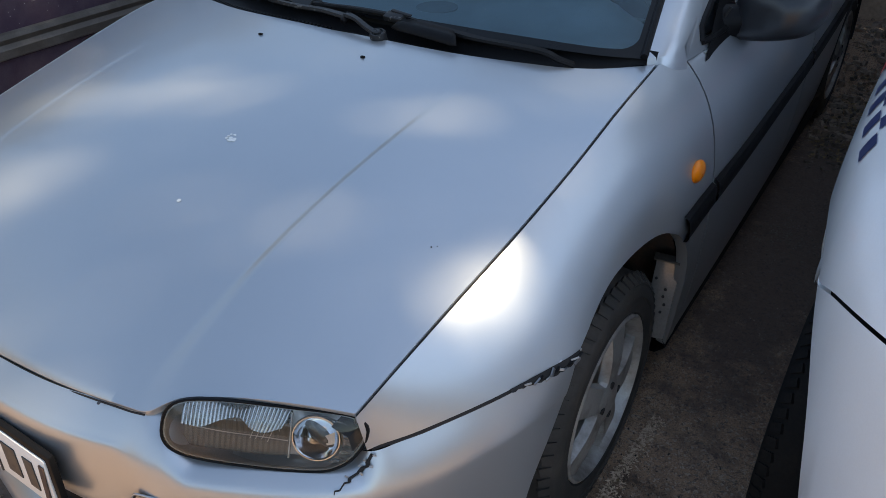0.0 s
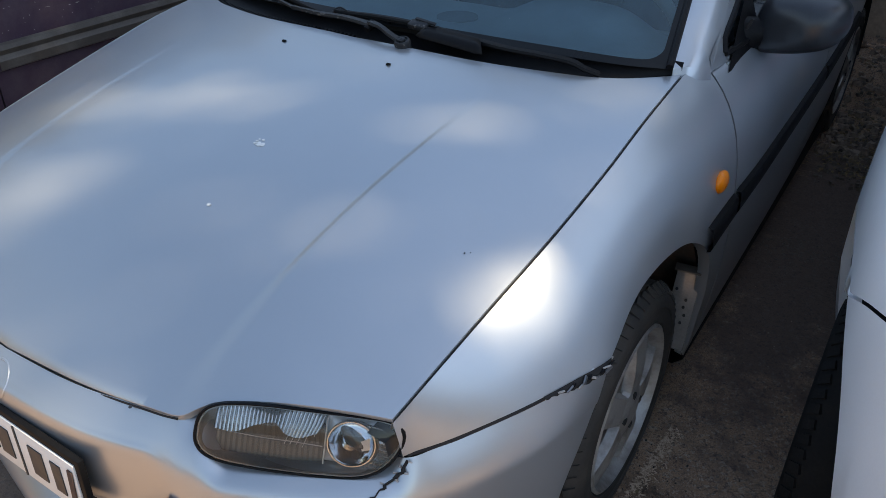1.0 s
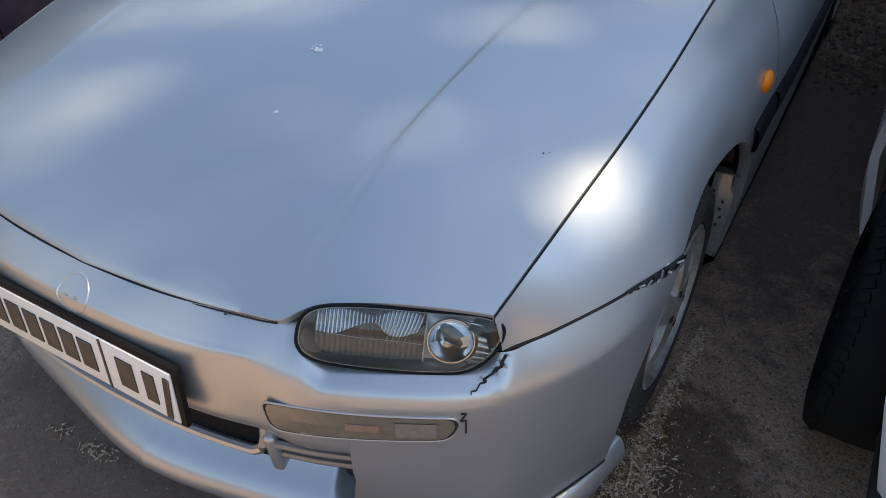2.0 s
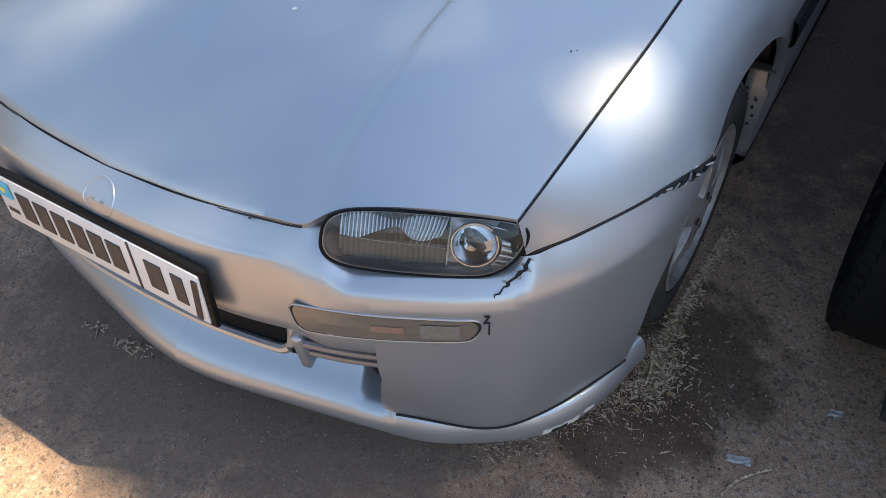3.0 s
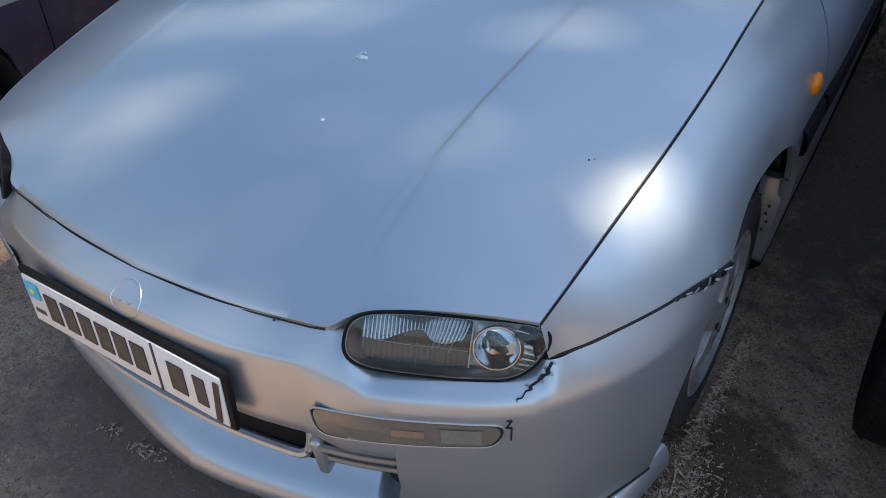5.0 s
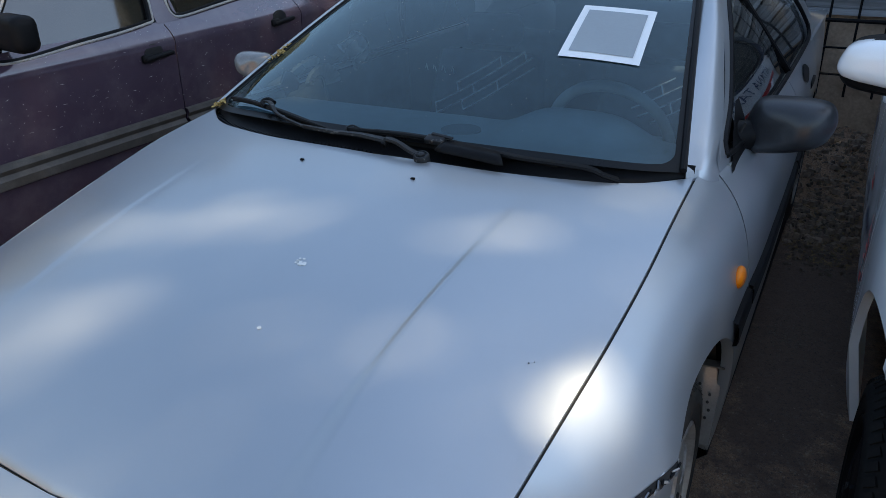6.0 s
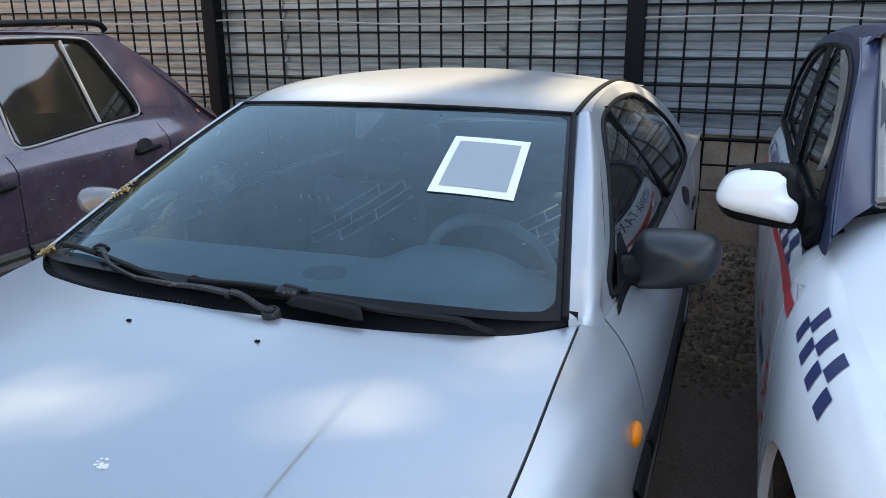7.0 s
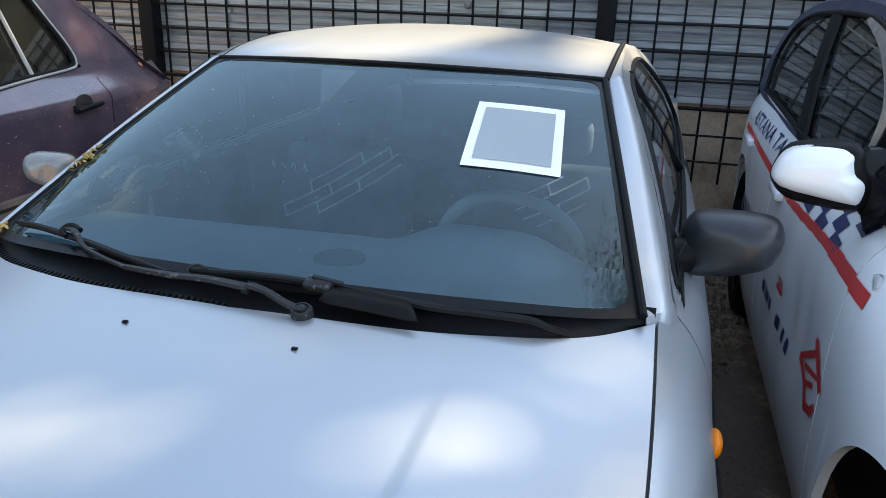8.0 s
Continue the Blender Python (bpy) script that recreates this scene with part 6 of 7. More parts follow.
for nm, w in (("front_window", W1), ("rear_window", W2)):
    gl = part(nm, facing(patch(w, 70, p_glass), (1, 0, 0)), ESTATE_GLASS, est, "dusty dark side glass")
    gl.visible_shadow = False
    lp = through_points([(p_x(y, z) + 0.002, y, z) for y, z in w], 70, closed=True)
    part("window_seal", tube(lp + [lp[0]], 0.009, 8, 140), BLACK_PLASTIC, est)
    mid = sum(lp, Vector()) / len(lp)
    rimw = [p + (p - mid).normalized() * 0.008 + Vector((0.006, 0, 0)) for p in lp]
    part("window_trim", tube(rimw + [rimw[0]], 0.0055, 8, 140), GREY_TRIM, est, "faded grey window trim")
part("glass_divider", tube([p_skin(2.362, 1.450), p_skin(2.382, 1.105)], 0.008, 6, 8), GREY_TRIM, est)
for d, y, hz in ((pf, 1.76, 0.945), (pr, 2.55, 0.975)):
    q = p_skin(y, hz)
    # dark disc stands in for the shaded cup behind the lever
    part("handle_recess_shade", disc(0.034, 0.008, Matrix.Translation(q + Vector((-0.001, -0.012, 0.010))) @ pose(0, 0, 0, 0, 90, 0) @ Matrix.Diagonal((1, 1.4, 1, 1)), 24, 0.002), DARK, d)
    part("door_handle", join(block((0.022, 0.150, 0.020), Matrix.Translation(q + Vector((0.020, 0.0, -0.006))) @ pose(0, 0, 0, 4), 0.009, 3), block((0.026, 0.05, 0.034), Matrix.Translation(q + Vector((0.010, -0.055, -0.008))), 0.010, 3)), BLACK_PLASTIC, d)
for d, y0, y1 in ((pf, 0.925, 1.848), (pr, 1.866, 2.66)):
    part("side_trim", grid([[p_skin(lerp(y0, y1, k / 10), z) + Vector((o, 0, 0)) for z, o in ((0.702, 0.0), (0.698, 0.014), (0.682, 0.020), (0.664, 0.010), (0.648, 0.022), (0.618, 0.020), (0.610, 0.0))] for k in range(11)], flip=True), TRIM_BROWN, d, "weathered grey rubbing strip")
part("trim_stub", block((0.01, 0.14, 0.06), Matrix.Translation(p_skin(0.84, 0.66)), 0.004), GREY_TRIM, est)
for y in (0.81, 0.85):
    part("trim_screw", disc(0.007, 0.016, Matrix.Translation(p_skin(y, 0.66)) @ pose(0, 0, 0, 0, 90, 0), 10), DARK, est)
part("roof", sheet(lambda u, v: Vector((lerp(PC - 0.62, PX - p_in(2, 1.44) - 0.004, u), lerp(1.45, 2.64, v), 1.455 + 0.030 * math.sin(math.pi * (0.1 + 0.8 * v)) + 0.05 * (1 - (2 * u - 1) ** 2))), 16, 16), PURPLE, est)
part("tail_slope", sheet(lambda u, v: Vector((lerp(PC - 0.62, PX - p_in(2.9, lerp(1.43, 1.0, v)) - 0.01, u), lerp(2.62, 3.17, v), lerp(1.462, 1.0, v) + 0.02 * math.sin(math.pi * v) + 0.03 * math.sin(math.pi * u))), 12, 10), PURPLE, est)
part("tail_panel", sheet(lambda u, v: Vector((lerp(PC - 0.8, PX - 0.10, u), 3.17, lerp(1.05, 0.3, v))), 8, 8), PURPLE, est)
part("bonnet", sheet(lambda u, v: Vector((lerp(PC - 0.83 + 0.1 * (1 - v), PX - 0.02 - 0.1 * (1 - v), u), lerp(-0.45 + 0.12 * (2 * u - 1) ** 2, 0.95, v), lerp(0.82, 1.02, smooth01(v)) + 0.03 * math.sin(math.pi * u))), 12, 10), PURPLE, est)
part("windscreen", facing(sheet(lambda u, v: Vector((lerp(PC - 0.7, PX - 0.05 - 0.15 * v, u), lerp(0.92, 1.52, v), lerp(1.03, 1.42, v))), 8, 6), (0, -1, 1)), TINTED, est)
part("nose_panel", sheet(lambda u, v: Vector((lerp(PC - 0.73, PX - 0.12, u), -0.46 + 0.12 * (2 * u - 1) ** 2 - 0.03 * math.sin(math.pi * v), lerp(0.82, 0.25, v))), 8, 6), PURPLE, est)
part("tail_lamp", block((0.05, 0.05, 0.20), Matrix.Translation((PX - 0.09, 3.09, 1.0)) @ pose(0, 0, 0, 32), 0.015, 3), TAIL_RED, est, "faded orange tail lamp")
part("roof_rail", join(tube([(PX - 0.21, 1.40, 1.46), (PX - 0.21, 1.55, 1.505), (PX - 0.21, 2.3, 1.520), (PX - 0.21, 2.58, 1.515), (PX - 0.21, 2.64, 1.485)], 0.014, 8, 40)), BLACK_PLASTIC, est, "black roof rail")
part("door_mirror", join(block((0.17, 0.09, 0.12), pose(PX + 0.07, 1.16, 1.12, 0, 0, -8), 0.03, 3), block((0.08, 0.05, 0.05), pose(PX - 0.03, 1.17, 1.09), 0.01)), BLACK_PLASTIC, est)
def far_side(me):
    """The same panel on the estate's other flank."""
    bm = bmesh.new()
    bm.from_mesh(me)
    bmesh.ops.transform(bm, matrix=Matrix.Translation((2 * PC, 0, 0)) @ Matrix.Diagonal((-1, 1, 1, 1)), verts=bm.verts)
    bmesh.ops.reverse_faces(bm, faces=bm.faces[:])
    return bm


for ob in [o for o in est.children if o.name.split(".")[0] in ("front_wing", "front_door", "rear_door", "rear_quarter", "pillar_frame", "door_pillar", "front_window", "rear_window")]:
    part(ob.name.split(".")[0], far_side(ob.data), ob.data.materials[0], est, sharp=50)
verts, faces = [], []
sp = random.Random(8)
for k in range(520):
    y, z = sp.uniform(0.95, 3.1), sp.uniform(0.62, 1.05)
    c = p_skin(y, z) + Vector((0.0055, 0, 0))
    l, w = (sp.uniform(0.004, 0.013), sp.uniform(0.0004, 0.0009)) if k % 7 == 0 else (sp.uniform(0.0005, 0.0020), sp.uniform(0.0005, 0.0020))
    tl = sp.uniform(-0.4, 0.4) * l
    o = len(verts)
    verts += [tuple(c + Vector(q)) for q in ((0, -l, -tl), (0, 0, -w), (0, l, tl), (0, 0, w))]
    faces.append((o, o + 1, o + 2, o + 3))
sm = bpy.data.meshes.new("dust_specks")
sm.from_pydata(verts, [], faces)
tagged(part("dust_specks", sm, SPECKS, est, smooth=False), kind="stuff")
part("underbody", block((1.4, 3.2, 0.03), pose(PC, 1.5, 0.24)), DARK, est)
part("cabin_floor", block((1.4, 2.2, 0.05), pose(PC, 2.1, 0.6)), DARK, est)
part("seat_row", block((1.2, 0.14, 0.6), pose(PC, 2.15, 0.95, 12), 0.05, 3), CLOTH, est)
for y in (P_AXLE, P_REAR):
    r = []
    for k in range(21):
        a = lerp(-0.1, math.pi + 0.1, k / 20)
        r.append([Vector((x, y - 0.37 * math.cos(a), 0.30 + 0.37 * math.sin(a))) for x in (PX - 0.36, PX - 0.025)])
    part("wheelhouse", grid(r), DARK, est)
    wheel("estate wheels", PX - 0.04, y, 1, est)

# ---- ground ----
def asphalt(name):
    """Worn asphalt: mixed aggregate of two sizes, dusty stains, pits."""
    m = bpy.data.materials.new(name)
    m.use_nodes = True
    n, l = m.node_tree.nodes, m.node_tree.links
    b = n["Principled BSDF"]
    geo = n.new("ShaderNodeNewGeometry")

    def tex(kind, scale, **kw):
        t = n.new(kind)
        t.inputs["Scale"].default_value = scale
        for k, v in kw.items():
            t.inputs[k].default_value = v
        l.new(geo.outputs["Position"], t.inputs["Vector"])
        return t

    def mixed(f, a, c, lo, hi, mode='MIX', amount=1.0):
        r = n.new("ShaderNodeMapRange")
        r.inputs["From Min"].default_value, r.inputs["From Max"].default_value, r.inputs["To Max"].default_value = lo, hi, amount
        l.new(f, r.inputs["Value"])
        x = n.new("ShaderNodeMix")
        x.data_type, x.blend_type = 'RGBA', mode
        l.new(r.outputs["Result"], x.inputs["Factor"])
        for sock, v in (("A", a), ("B", c)):
            if isinstance(v, tuple):
                x.inputs[sock].default_value = (*v, 1)
            else:
                l.new(v, x.inputs[sock])
        return x.outputs["Result"]
    big = tex("ShaderNodeTexNoise", 2.4, Detail=8.0, Roughness=0.62)
    col_ = mixed(big.outputs["Fac"], (0.300, 0.180, 0.116), (0.440, 0.286, 0.188), 0.35, 0.72)
    blot = tex("ShaderNodeTexNoise", 22.0, Detail=6.0, Roughness=0.7)
    col_ = mixed(blot.outputs["Fac"], col_, (0.115, 0.080, 0.064), 0.52, 0.70, amount=0.6)
    stone = tex("ShaderNodeTexVoronoi", 135.0, Randomness=1.0)
    sep = n.new("ShaderNodeSeparateColor")
    l.new(stone.outputs["Color"], sep.inputs[0])
    col_ = mixed(sep.outputs[0], col_, (0.42, 0.35, 0.29), 0.80, 0.98, amount=0.62)
    col_ = mixed(sep.outputs[1], col_, (0.050, 0.042, 0.040), 0.76, 0.98, amount=0.62)
    fine = tex("ShaderNodeTexVoronoi", 420.0, Randomness=1.0)
    sep2 = n.new("ShaderNodeSeparateColor")
    l.new(fine.outputs["Color"], sep2.inputs[0])
    col_ = mixed(sep2.outputs[0], col_, (0.46, 0.38, 0.32), 0.84, 1.0, amount=0.60)
    col_ = mixed(sep2.outputs[1], col_, (0.040, 0.034, 0.032), 0.62, 0.95, amount=0.60)
    l.new(col_, b.inputs["Base Color"])
    b.inputs["Roughness"].default_value = 0.88
    b.inputs["Specular IOR Level"].default_value = 0.3
    rough = tex("ShaderNodeTexNoise", 260.0, Detail=4.0, Roughness=0.7)
    sm = n.new("ShaderNodeMath")
    l.new(rough.outputs["Fac"], sm.inputs[0])
    l.new(blot.outputs["Fac"], sm.inputs[1])
    bp = n.new("ShaderNodeBump")
    bp.inputs["Strength"].default_value, bp.inputs["Distance"].default_value = 0.45, 0.005
    l.new(sm.outputs[0], bp.inputs["Height"])
    l.new(bp.outputs["Normal"], b.inputs["Normal"])
    return m


GROUND = asphalt("packed_dark_asphalt")


def stain_or_shade(mat, cx, cy, rx, ry, colour):
    """A ragged-edged patch in the ground's colour: damp soil, darker ground, painted shade."""
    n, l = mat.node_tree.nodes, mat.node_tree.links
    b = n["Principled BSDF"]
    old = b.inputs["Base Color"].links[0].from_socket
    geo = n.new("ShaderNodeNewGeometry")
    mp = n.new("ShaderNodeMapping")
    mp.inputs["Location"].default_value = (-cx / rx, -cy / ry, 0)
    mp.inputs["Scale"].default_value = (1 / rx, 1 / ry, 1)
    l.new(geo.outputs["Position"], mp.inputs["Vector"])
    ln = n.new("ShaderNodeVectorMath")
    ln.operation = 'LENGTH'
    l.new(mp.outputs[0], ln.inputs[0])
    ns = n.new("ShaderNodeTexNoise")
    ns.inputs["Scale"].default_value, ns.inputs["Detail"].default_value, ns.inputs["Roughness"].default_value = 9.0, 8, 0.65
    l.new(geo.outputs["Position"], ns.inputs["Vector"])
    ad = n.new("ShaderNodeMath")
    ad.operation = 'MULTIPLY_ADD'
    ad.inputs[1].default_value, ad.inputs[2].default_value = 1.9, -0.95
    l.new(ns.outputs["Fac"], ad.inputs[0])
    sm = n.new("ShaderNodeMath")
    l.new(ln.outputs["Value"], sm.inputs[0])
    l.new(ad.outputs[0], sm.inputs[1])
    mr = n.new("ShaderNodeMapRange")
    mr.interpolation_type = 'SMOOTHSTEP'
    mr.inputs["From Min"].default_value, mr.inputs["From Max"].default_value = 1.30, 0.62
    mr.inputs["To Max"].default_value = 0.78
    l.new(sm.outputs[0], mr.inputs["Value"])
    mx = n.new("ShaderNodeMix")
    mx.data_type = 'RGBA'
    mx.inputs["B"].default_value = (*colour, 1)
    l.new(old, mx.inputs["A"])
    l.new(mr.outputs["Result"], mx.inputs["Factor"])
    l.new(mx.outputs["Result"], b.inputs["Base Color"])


# darker ground round the car's nose
stain_or_shade(GROUND, -0.05, 0.16, 0.75, 0.36, (0.150, 0.104, 0.080))
# damp soil beside the front tyre
stain_or_shade(GROUND, 0.91, 0.72, 0.20, 0.24, (0.034, 0.018, 0.010))
stain_or_shade(GROUND, 0.83, 0.50, 0.17, 0.17, (0.075, 0.044, 0.027))
# shade between the two cars, painted into the ground's colour
stain_or_shade(GROUND, 0.96, 2.45, 0.30, 1.20, (0.085, 0.060, 0.052))
SOIL = material("damp_soil", (0.030, 0.021, 0.015), 0.9, 0, var=0.4, scale=6, fine=90, second=(0.06, 0.042, 0.03), bump=0.8, bump_d=0.006)
STRAW = material("dry_straw", (0.62, 0.46, 0.34), 0.8, 0, var=0.3, scale=120, second=(0.15, 0.090, 0.055), mix_at=(0.42, 0.60))
GRAVEL = material("pale_gravel", (0.27, 0.20, 0.155), 0.85, 0, var=0.3, scale=60, second=(0.13, 0.098, 0.078))
LEAF_DRY = material("dry_leaves", (0.24, 0.16, 0.08), 0.8, 0, var=0.3, scale=30, second=(0.10, 0.07, 0.04))


def ground_z(x, y):
    """Near level; dirt banks up at the fence foot."""
    d = math.hypot(x, y - 1.5)
    z = 0.006 * noise.noise(Vector((x * 0.9, y * 0.9, 0))) * max(0, 1 - d / 30)
    bank = smooth01((y - 3.75) / 0.6) * (1 - smooth01((y - 5.5) / 1.5))
    z += bank * (0.20 + 0.08 * noise.noise(Vector((x * 2.2, y * 2.2, 3))) + 0.03 * noise.noise(Vector((x * 9, y * 9, 3))))
    return z


xs = [-400, -150, -60, -25, -12, -8] + [-6 + 0.12 * k for k in range(101)] + [8, 12, 25, 60, 150, 400]
ys = [-400, -150, -60, -25, -12, -7] + [-5 + 0.12 * k for k in range(101)] + [9, 14, 25, 60, 150, 400]
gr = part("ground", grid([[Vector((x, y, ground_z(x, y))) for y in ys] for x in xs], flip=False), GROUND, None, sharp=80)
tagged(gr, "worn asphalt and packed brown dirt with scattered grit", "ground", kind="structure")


def scatter(name, n, where, make, mat, label, cat="debris"):
    """Loose bits that nobody could count, in one mesh."""
    verts, faces = [], []
    for _ in range(n):
        x, y = where()
        v, f = make()
        m = pose(x, y, ground_z(x, y), rnd.uniform(-14, 14), rnd.uniform(-14, 14), rnd.uniform(0, 360))
        o = len(verts)
        verts += [tuple(m @ Vector(p)) for p in v]
        faces += [tuple(i + o for i in q) for q in f]
    me = bpy.data.meshes.new(name)
    me.from_pydata(verts, [], faces)
    ob = part(name, me, mat, None, smooth=False)
    return tagged(ob, label, cat, kind="stuff")


BOXF = [(0, 1, 2, 3), (7, 6, 5, 4), (0, 4, 5, 1), (1, 5, 6, 2), (2, 6, 7, 3), (3, 7, 4, 0)]


def bit(a, b, c):
    def f():
        l, w, h = rnd.uniform(*a) / 2, rnd.uniform(*b) / 2, rnd.uniform(*c)
        j = lambda: rnd.uniform(0.7, 1.0)
        lo = [(-l * j(), -w * j(), 0), (l * j(), -w * j(), 0), (l * j(), w * j(), 0), (-l * j(), w * j(), 0)]
        hi = [(x * 0.7, y * 0.7, h) for x, y, _ in lo]
        return lo + hi, BOXF
    return f


def leafbit():
    l, w, h = rnd.uniform(0.006, 0.016), rnd.uniform(0.004, 0.009), rnd.uniform(0.002, 0.008)
    return [(-l, 0, 0.001), (0, -w, h), (l, 0, 0.002), (0, w, h)], [(0, 1, 2, 3)]


def around_wheel():
    t = rnd.random()
    if t < 0.42:
        y = rnd.uniform(0.70, 1.20)
        return 0.806 + 0.05 * (y - 0.7) + abs(rnd.gauss(0, 0.016)), y
    if t < 0.66:
        return rnd.gauss(0.835, 0.030), rnd.gauss(0.655, 0.060)
    if t < 0.93:
        k = rnd.random()
        return lerp(0.60, 0.86, k) + rnd.gauss(0, 0.022), lerp(0.275, 0.64, k) + rnd.gauss(0, 0.024)
    return rnd.gauss(0.87, 0.08), rnd.gauss(0.58, 0.10)


PLINTH_BITS = material("brown_rubble", (0.16, 0.125, 0.10), 0.9, 0, var=0.3, scale=30, second=(0.09, 0.07, 0.055))
scatter("straw_litter", 620, around_wheel, bit((0.008, 0.034), (0.001, 0.0035), (0.001, 0.004)), STRAW, "dry straw and chaff beside the front wheel")
scatter("chaff", 4200, around_wheel, bit((0.0015, 0.0075), (0.001, 0.003), (0.001, 0.003)), STRAW, "pale chaff round the tyre")
scatter("grit", 3600, lambda: (rnd.gauss(0.5, 0.9), rnd.gauss(0.2, 0.8)), bit((0.002, 0.007), (0.002, 0.006), (0.001, 0.004)), GRAVEL, "small grey grit on the ground")
scatter("fine_grit", 2600, lambda: (rnd.gauss(0.5, 0.8), rnd.gauss(0.1, 0.6)), bit((0.0012, 0.004), (0.0012, 0.003), (0.0008, 0.003)), GRAVEL, "pale fine grit trodden into the ground")
scatter("gap_gravel", 130, lambda: (rnd.gauss(0.90, 0.06), rnd.gauss(2.28, 0.07)), bit((0.004, 0.012), (0.003, 0.009), (0.002, 0.005)), PLINTH_BITS, "pale gravel between the two cars")
scatter("gap_litter", 900, lambda: (rnd.uniform(0.84, 1.10), rnd.uniform(3.0, 4.3)), leafbit, LEAF_DRY, "dry leaves and dirt between the two cars")
scatter("gap_rubble", 300, lambda: (rnd.uniform(0.84, 1.10), rnd.uniform(2.9, 4.3)), bit((0.008, 0.03), (0.006, 0.024), (0.003, 0.016)), PLINTH_BITS, "small rubble between the two cars")
scatter("bank_rubble", 1800, lambda: (rnd.uniform(-1, 1.8), rnd.uniform(3.2, 4.6)), bit((0.01, 0.06), (0.01, 0.045), (0.004, 0.03)), GRAVEL, "rubble and dry litter at the fence foot")
scatter("dry_leaf_litter", 900, lambda: (rnd.uniform(-1, 1.8), rnd.uniform(3.0, 4.6)), leafbit, LEAF_DRY, "dry fallen leaves at the fence foot")
scatter("nose_litter", 60, lambda: (rnd.choice((-0.41, -0.38, -0.29, -0.27, -0.24)) + rnd.gauss(0, 0.016), rnd.gauss(0.078, 0.010)), bit((0.008, 0.030), (0.0015, 0.005), (0.002, 0.006)), STRAW, "dry bits under the front lip")
scatter("soil_crumbs", 350, lambda: (rnd.gauss(0.86, 0.10), rnd.gauss(0.68, 0.20)), bit((0.002, 0.007), (0.002, 0.006), (0.001, 0.004)), SOIL, "damp brown soil crumbs beside the tyre")
scatter("leaf_crumbs", 90, lambda: (rnd.gauss(0.825, 0.022), rnd.gauss(0.72, 0.08)), leafbit, LEAF_DRY, "curled dry leaf crumbs against the tyre")
for nm, pt, lab in (("twig", [(1.055, 0.410, 0.004), (1.072, 0.462, 0.006), (1.098, 0.500, 0.007), (1.130, 0.535, 0.004)], "thin pale twig on the asphalt"),
                    ("twig", [(0.812, 0.690, 0.014), (0.826, 0.645, 0.012), (0.832, 0.598, 0.006)], "straw stalk on the soil"),
                    ("twig", [(0.808, 0.680, 0.010), (0.826, 0.668, 0.010), (0.842, 0.660, 0.006)], "short pale straw stalk beside the tyre"),
                    ("dark_twig", [(0.35, -0.05, 0.004), (0.38, -0.08, 0.006), (0.40, -0.12, 0.004)], "thin dark twig on the asphalt"),
                    ("dark_twig", [(0.44, 0.0, 0.004), (0.43, -0.04, 0.006), (0.46, -0.07, 0.004)], "thin dark curved twig on the asphalt")):
    tagged(part(nm, tube(pt, 0.0028, 6, 12), STRAW if nm == "twig" else DARK, None), lab, "twig")
for x, y, sx, sy in ((1.066, 0.522, 0.022, 0.010), (1.214, 0.739, 0.014, 0.009)):
    rows = []
    for u in range(9):
        rows.append([])
        for v in range(7):
            a, q = u / 8 * 2 - 1, v / 6 * 2 - 1
            r = 1 + 0.35 * noise.noise(Vector((a * 1.7, q * 1.7, x * 9)))
            rows[-1].append(Vector((x + a * sx * r, y + q * sy * r + 0.3 * a * sx, 0.006 + 0.007 * noise.noise(Vector((a * 2.3, q * 2.3, x * 5))))))
    b = part("plastic_scrap", grid(rows), GREY_TRIM, None)
    tagged(b, "crumpled pale plastic scrap on the asphalt", "litter")

# ---- fence ----
FY = 4.46
PLATE = bpy.data.materials.new("galvanised_sheet")
PLATE.use_nodes = True
pn, pl = PLATE.node_tree.nodes, PLATE.node_tree.links
pb = pn["Principled BSDF"]
geo = pn.new("ShaderNodeNewGeometry")
mp = pn.new("ShaderNodeMapping")
mp.inputs["Scale"].default_value = (0.9, 1, 15)
pl.new(geo.outputs["Position"], mp.inputs["Vector"])
ns = pn.new("ShaderNodeTexNoise")
ns.inputs["Scale"].default_value, ns.inputs["Detail"].default_value, ns.inputs["Roughness"].default_value = 3.0, 8, 0.65
pl.new(mp.outputs[0], ns.inputs["Vector"])
cr = pn.new("ShaderNodeValToRGB")
cr.color_ramp.elements[0].position, cr.color_ramp.elements[0].color = 0.28, (0.115, 0.117, 0.124, 1)
cr.color_ramp.elements[1].position, cr.color_ramp.elements[1].color = 0.74, (0.36, 0.367, 0.39, 1)
pl.new(ns.outputs["Fac"], cr.inputs[0])
pl.new(cr.outputs[0], pb.inputs["Base Color"])
pb.inputs["Metallic"].default_value, pb.inputs["Roughness"].default_value = 0.35, 0.55


# lighter, warmer copy of PLATE for the left-hand sheets
PLATE_WARM = PLATE.copy()
PLATE_WARM.name = "warm_galvanised_sheet"
for nd in PLATE_WARM.node_tree.nodes:
    if nd.type == 'VALTORGB':
        nd.color_ramp.elements[0].color = (0.160, 0.154, 0.145, 1)
        nd.color_ramp.elements[1].color = (0.49, 0.475, 0.455, 1)


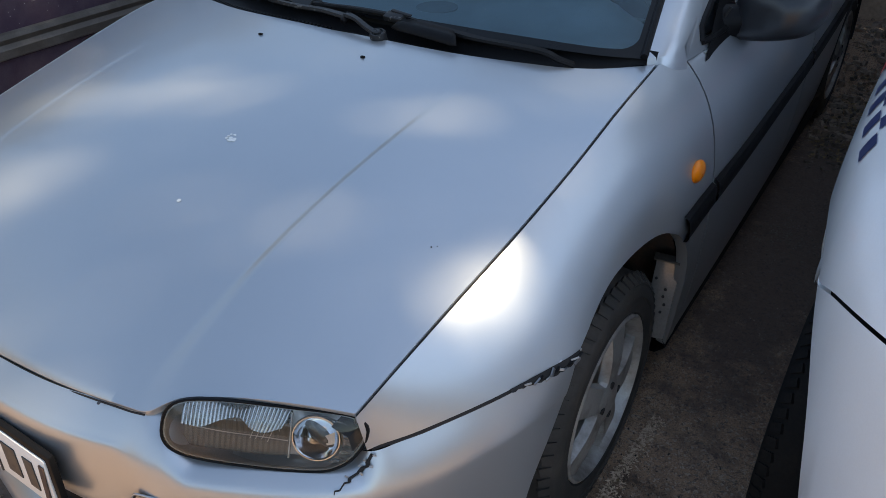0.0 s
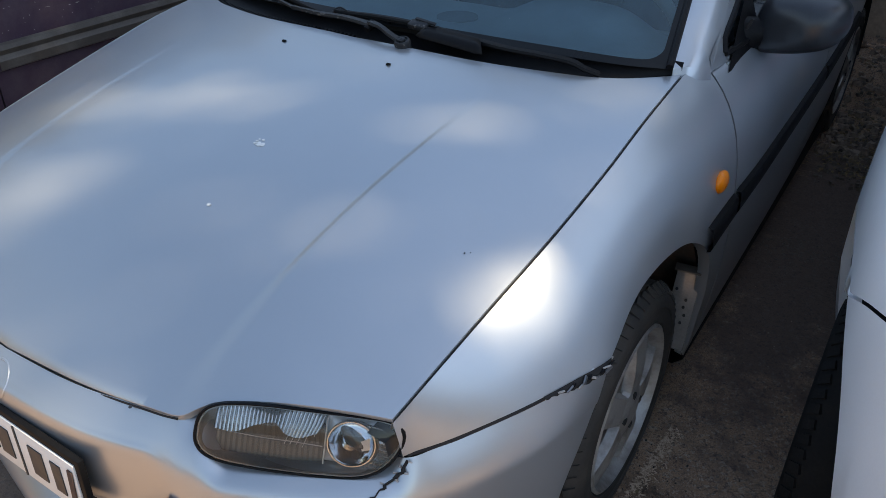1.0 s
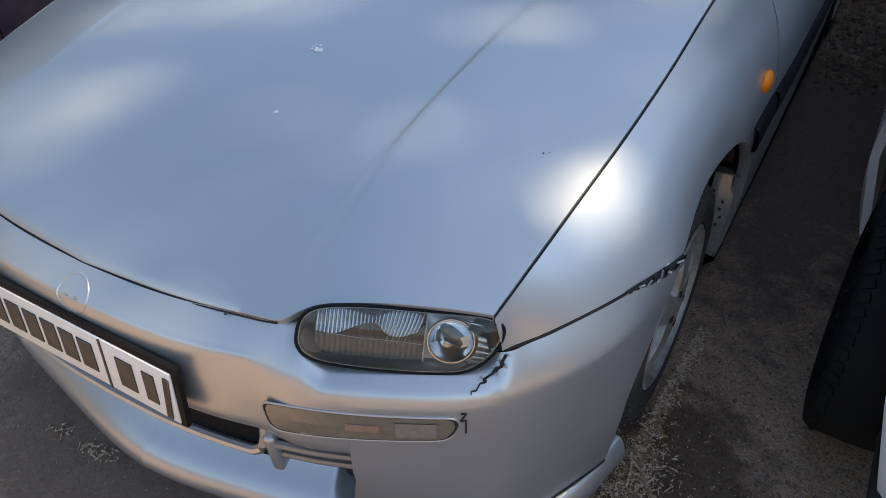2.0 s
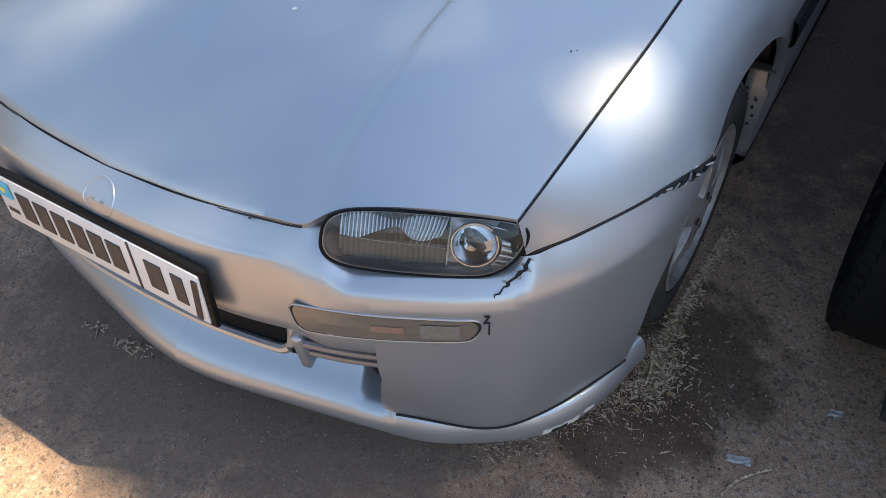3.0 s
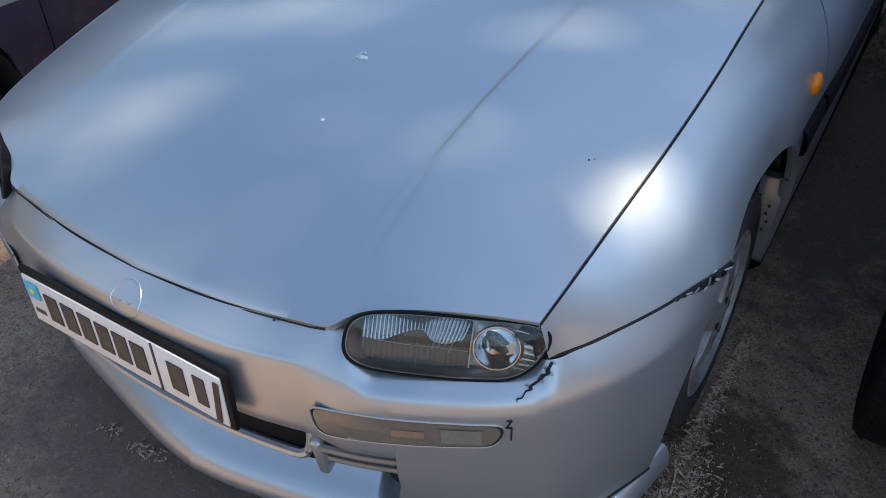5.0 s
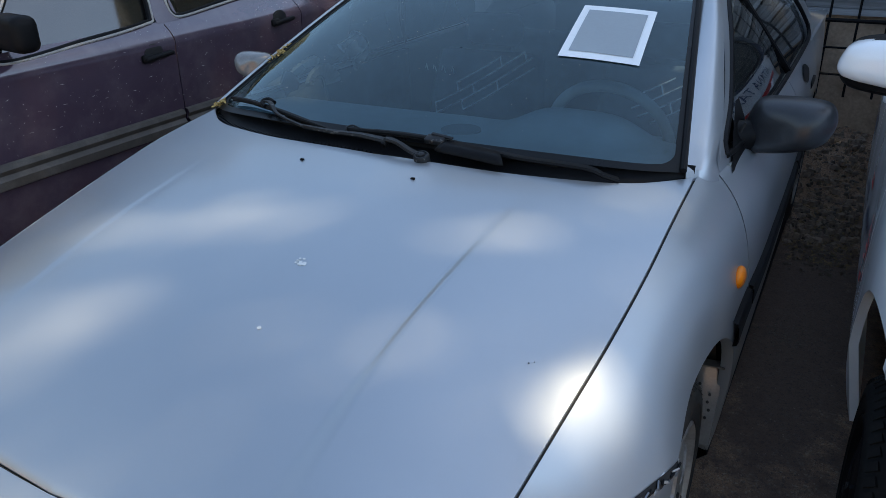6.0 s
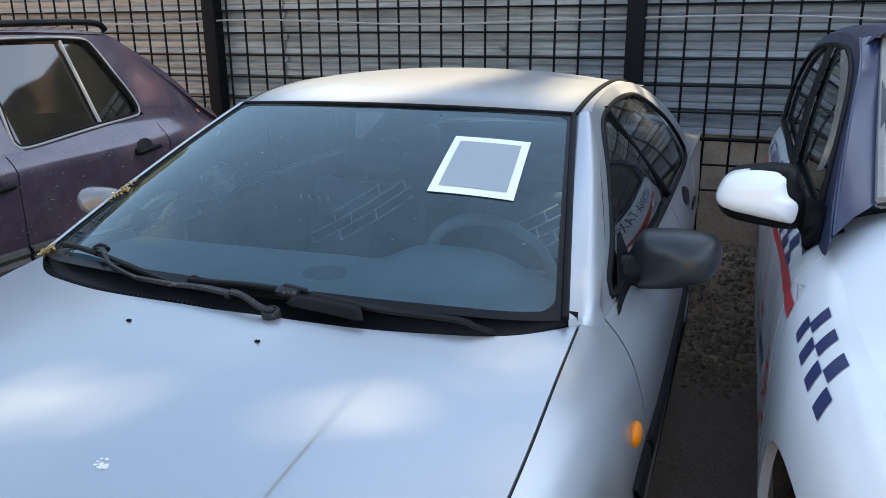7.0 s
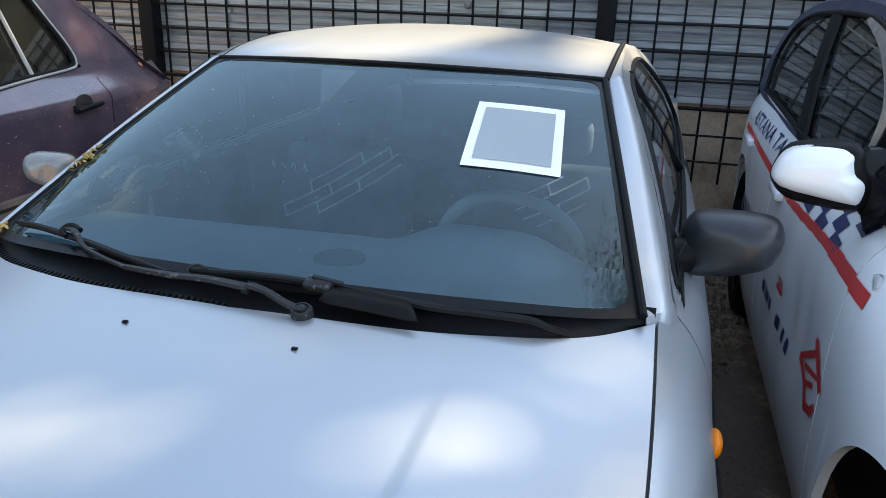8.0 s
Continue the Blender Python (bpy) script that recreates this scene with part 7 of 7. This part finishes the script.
def cladding(x0, x1, yo, lap):
    """Profiled sheet, ribs lying level."""
    rows = []
    z = 0.86
    prof = []
    while z < 2.35:
        prof += [(z, 0.0), (z + 0.030, 0.003), (z + 0.034, 0.008), (z + 0.040, 0.003), (z + 0.078, 0.0), (z + 0.092, 0.046), (z + 0.128, 0.046)]
        z += 0.145
    n = 30
    for k in range(n + 1):
        x = lerp(x0, x1, k / n)
        sag = 0.004 * noise.noise(Vector((x * 1.3, 0, 2)))
        rows.append([Vector((x + (0.018 * noise.noise(Vector((lap, zz * 7, 1))) if k in (0, n) else 0), FY + 0.05 + yo + d + sag, zz)) for zz, d in prof])
    return grid(rows)


for i, (a, b) in enumerate(((-9.0, -6.1), (-6.2, -4.2), (-4.3, -2.02), (-2.08, 0.06), (0.0, 2.1), (2.05, 4.2), (4.15, 7.0))):
    c = part("cladding_sheet", cladding(a, b, 0.016 * (i % 2), i), PLATE_WARM if i < 4 else PLATE, None, sharp=25)
    tagged(c, "weathered grey profiled steel sheet behind the fence", "fence sheet", "fence sheets")
PLINTH = material("stained_concrete", (0.48, 0.35, 0.255), 0.9, 0, var=0.3, scale=5, fine=60, second=(0.27, 0.19, 0.135), bump=0.6, bump_d=0.006)
tagged(part("wall_plinth", block((18, 0.25, 1.0), pose(0, FY + 0.22, 0.36)), PLINTH, None), "stained concrete wall under the fence", "wall", kind="structure")


def fence_panel(x0):
    """Welded mesh between two posts."""
    f = thing("mesh_fence_panel", (x0 + 1.45, FY, 0.3), "black welded mesh fence panel", "fence", "fence panels")
    for k in range(20):
        x = x0 + 0.07 + k * 0.1445
        part("upright_wire", tube([(x, FY, 0.42), (x + 0.004, FY, 2.35)], 0.0075, 6), STEEL, f)
    for k in range(13):
        z = 0.545 + k * 0.148
        part("cross_wire", tube([(x0, FY - 0.013, z), (x0 + 2.9, FY - 0.013, z)], 0.0065 if k != 2 else 0.012, 6), STEEL, f)
    return f


for x in (-8.45, -5.5, -2.55, 0.355, 3.26, 6.16):
    p = part("fence_post", block((0.10, 0.10, 2.5), pose(x, FY, 1.2), 0.006), STEEL, None)
    tagged(p, "square black steel fence post", "post", "fence posts")
for x in (-8.4, -5.5, -2.5, 0.41, 3.31):
    fence_panel(x)
tagged(part("fence_cable", tube([(x, FY - 0.02, 1.50 + 0.02 * math.sin(x * 2.1)) for x in (-6, -4.5, -3, -2.2, -1, 0, 1, 2, 3.5, 5)], 0.006, 6, 90), GREY_TRIM, None), "thin grey cable tied along the fence", "cable")
tagged(part("sheet_bolt", join(disc(0.022, 0.02, pose(-0.445, FY + 0.040, 1.345, 90), 20, 0.004)), OLD_METAL, None), "round bolt plate on the steel sheet", "bolt")

# ---- unseen tree added outside the view, towards the sun, to cast dappled shade ----
BARK = material("grey_bark", (0.10, 0.085, 0.07), 0.9, 0, var=0.3, scale=8, fine=60, bump=0.8, bump_d=0.01)
FOLIAGE = material("green_leaves", (0.06, 0.10, 0.03), 0.6, 0, var=0.3, scale=3, fine=30, second=(0.09, 0.12, 0.04), bump=0)
tree = thing("unseen_shade_tree", (10.4, 5.2, 0), "unseen leafy tree added to cast dappled shade on the cars", "tree")
CROWN = SUN_DIR * 14.5
crown_c = Vector((0.1, 1.6, 0.9)) + CROWN
tb = random.Random(11)
trunk = [(10.4, 5.2, 0), (10.3, 5.4, 3.5), (9.7, 5.7, 8.0), (crown_c.x + 0.6, crown_c.y - 0.2, crown_c.z - 1.5)]
part("trunk", tube(trunk, 0.24, 12, 20, taper=0.10), BARK, tree)
for k in range(9):
    a = 2 * math.pi * k / 9
    e = crown_c + Vector((3.0 * math.cos(a), 3.0 * math.sin(a), tb.uniform(0.0, 1.0)))
    part("limb", tube([trunk[2], Vector(trunk[2]).lerp(e, 0.5) + Vector((0, 0, 0.4)), e], 0.07, 6, 10, taper=0.02), BARK, tree)
# leaves left out along the sun's path to put bright patches where wanted: (x, y) where the beam meets bonnet height,
# half widths, turn, share of leaves left
LIGHT_PATCHES = ((-0.215, 0.587, 0.33, 0.086, 13, 0.20), (-0.25, 0.255, 0.26, 0.082, 22, 0.12), (0.27, 0.39, 0.18, 0.066, 20, 0.22), (0.47, 0.53, 0.14, 0.056, 20, 0.28), (0.375, 0.767, 0.130, 0.066, 20, 0.15),
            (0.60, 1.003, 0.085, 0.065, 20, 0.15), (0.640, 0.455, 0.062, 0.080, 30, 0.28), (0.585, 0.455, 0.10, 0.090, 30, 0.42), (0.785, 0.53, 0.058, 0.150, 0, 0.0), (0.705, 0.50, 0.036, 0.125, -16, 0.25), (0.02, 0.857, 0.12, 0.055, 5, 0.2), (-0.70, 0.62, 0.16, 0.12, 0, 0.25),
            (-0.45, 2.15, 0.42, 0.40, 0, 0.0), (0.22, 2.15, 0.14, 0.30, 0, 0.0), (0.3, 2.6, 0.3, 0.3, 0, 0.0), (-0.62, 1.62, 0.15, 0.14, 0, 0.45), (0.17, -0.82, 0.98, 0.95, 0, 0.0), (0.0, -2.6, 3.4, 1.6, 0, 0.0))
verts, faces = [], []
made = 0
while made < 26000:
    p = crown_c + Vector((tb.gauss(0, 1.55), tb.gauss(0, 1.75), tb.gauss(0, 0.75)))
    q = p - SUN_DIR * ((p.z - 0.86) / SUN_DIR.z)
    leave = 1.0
    for ox, oy, rx, ry, turn, share in LIGHT_PATCHES:
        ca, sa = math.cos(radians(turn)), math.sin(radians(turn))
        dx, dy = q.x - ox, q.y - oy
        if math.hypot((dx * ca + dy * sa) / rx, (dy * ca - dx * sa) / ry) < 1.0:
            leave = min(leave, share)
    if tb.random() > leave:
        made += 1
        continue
    s = tb.uniform(0.05, 0.10)
    m = Matrix.Translation(p) @ Euler((tb.uniform(-1, 1), tb.uniform(-1, 1), tb.uniform(0, 6.3))).to_matrix().to_4x4()
    o = len(verts)
    verts += [tuple(m @ Vector(c)) for c in ((-s, 0, 0), (0, -s * 0.55, 0.01), (s, 0, 0), (0, s * 0.55, 0.01))]
    faces.append((o, o + 1, o + 2, o + 3))
    made += 1
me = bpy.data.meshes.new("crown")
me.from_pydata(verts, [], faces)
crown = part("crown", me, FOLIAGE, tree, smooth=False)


# ---- wooded slope beyond the lot, seen only in reflections; south and west stretches added to darken these ----
SLOPE = material("dry_wooded_slope", (0.05, 0.045, 0.025), 0.9, 0, var=0.4, scale=0.6, fine=4, second=(0.09, 0.075, 0.04), bump=0.6, bump_d=0.3)
rows = []
for k in range(-76, 90):
    a = radians(lerp(-20, 120, k / 60))
    h = (lerp(2.5, 5.5, smooth01((-17 - k) / 6)) + 8.5 * smooth01((-46 - k) / 10)) * (1 + 0.3 * noise.noise(Vector((k * 0.31, 2, 5)))) if k < -3 else 14.0 + 2.5 * noise.noise(Vector((k * 0.4, 1, 5))) if k > 61 else lerp(9.0, 25 + 2 * math.sin(k * 0.13 + 1.0), smooth01((math.degrees(a) - 35) / 15)) + 1.5 * noise.noise(Vector((k * 0.7, 0, 5)))
    rows.append([Vector((1 + r * math.cos(a), 3 + r * math.sin(a), z)) for r, z in ((26, -0.2), (30, h * 0.55), (36, h), (60, -0.5))])
tagged(part("backdrop", grid(rows), SLOPE, None), "dry wooded slope beyond the lot, extended unseen to darken reflections", "hillside", kind="structure")
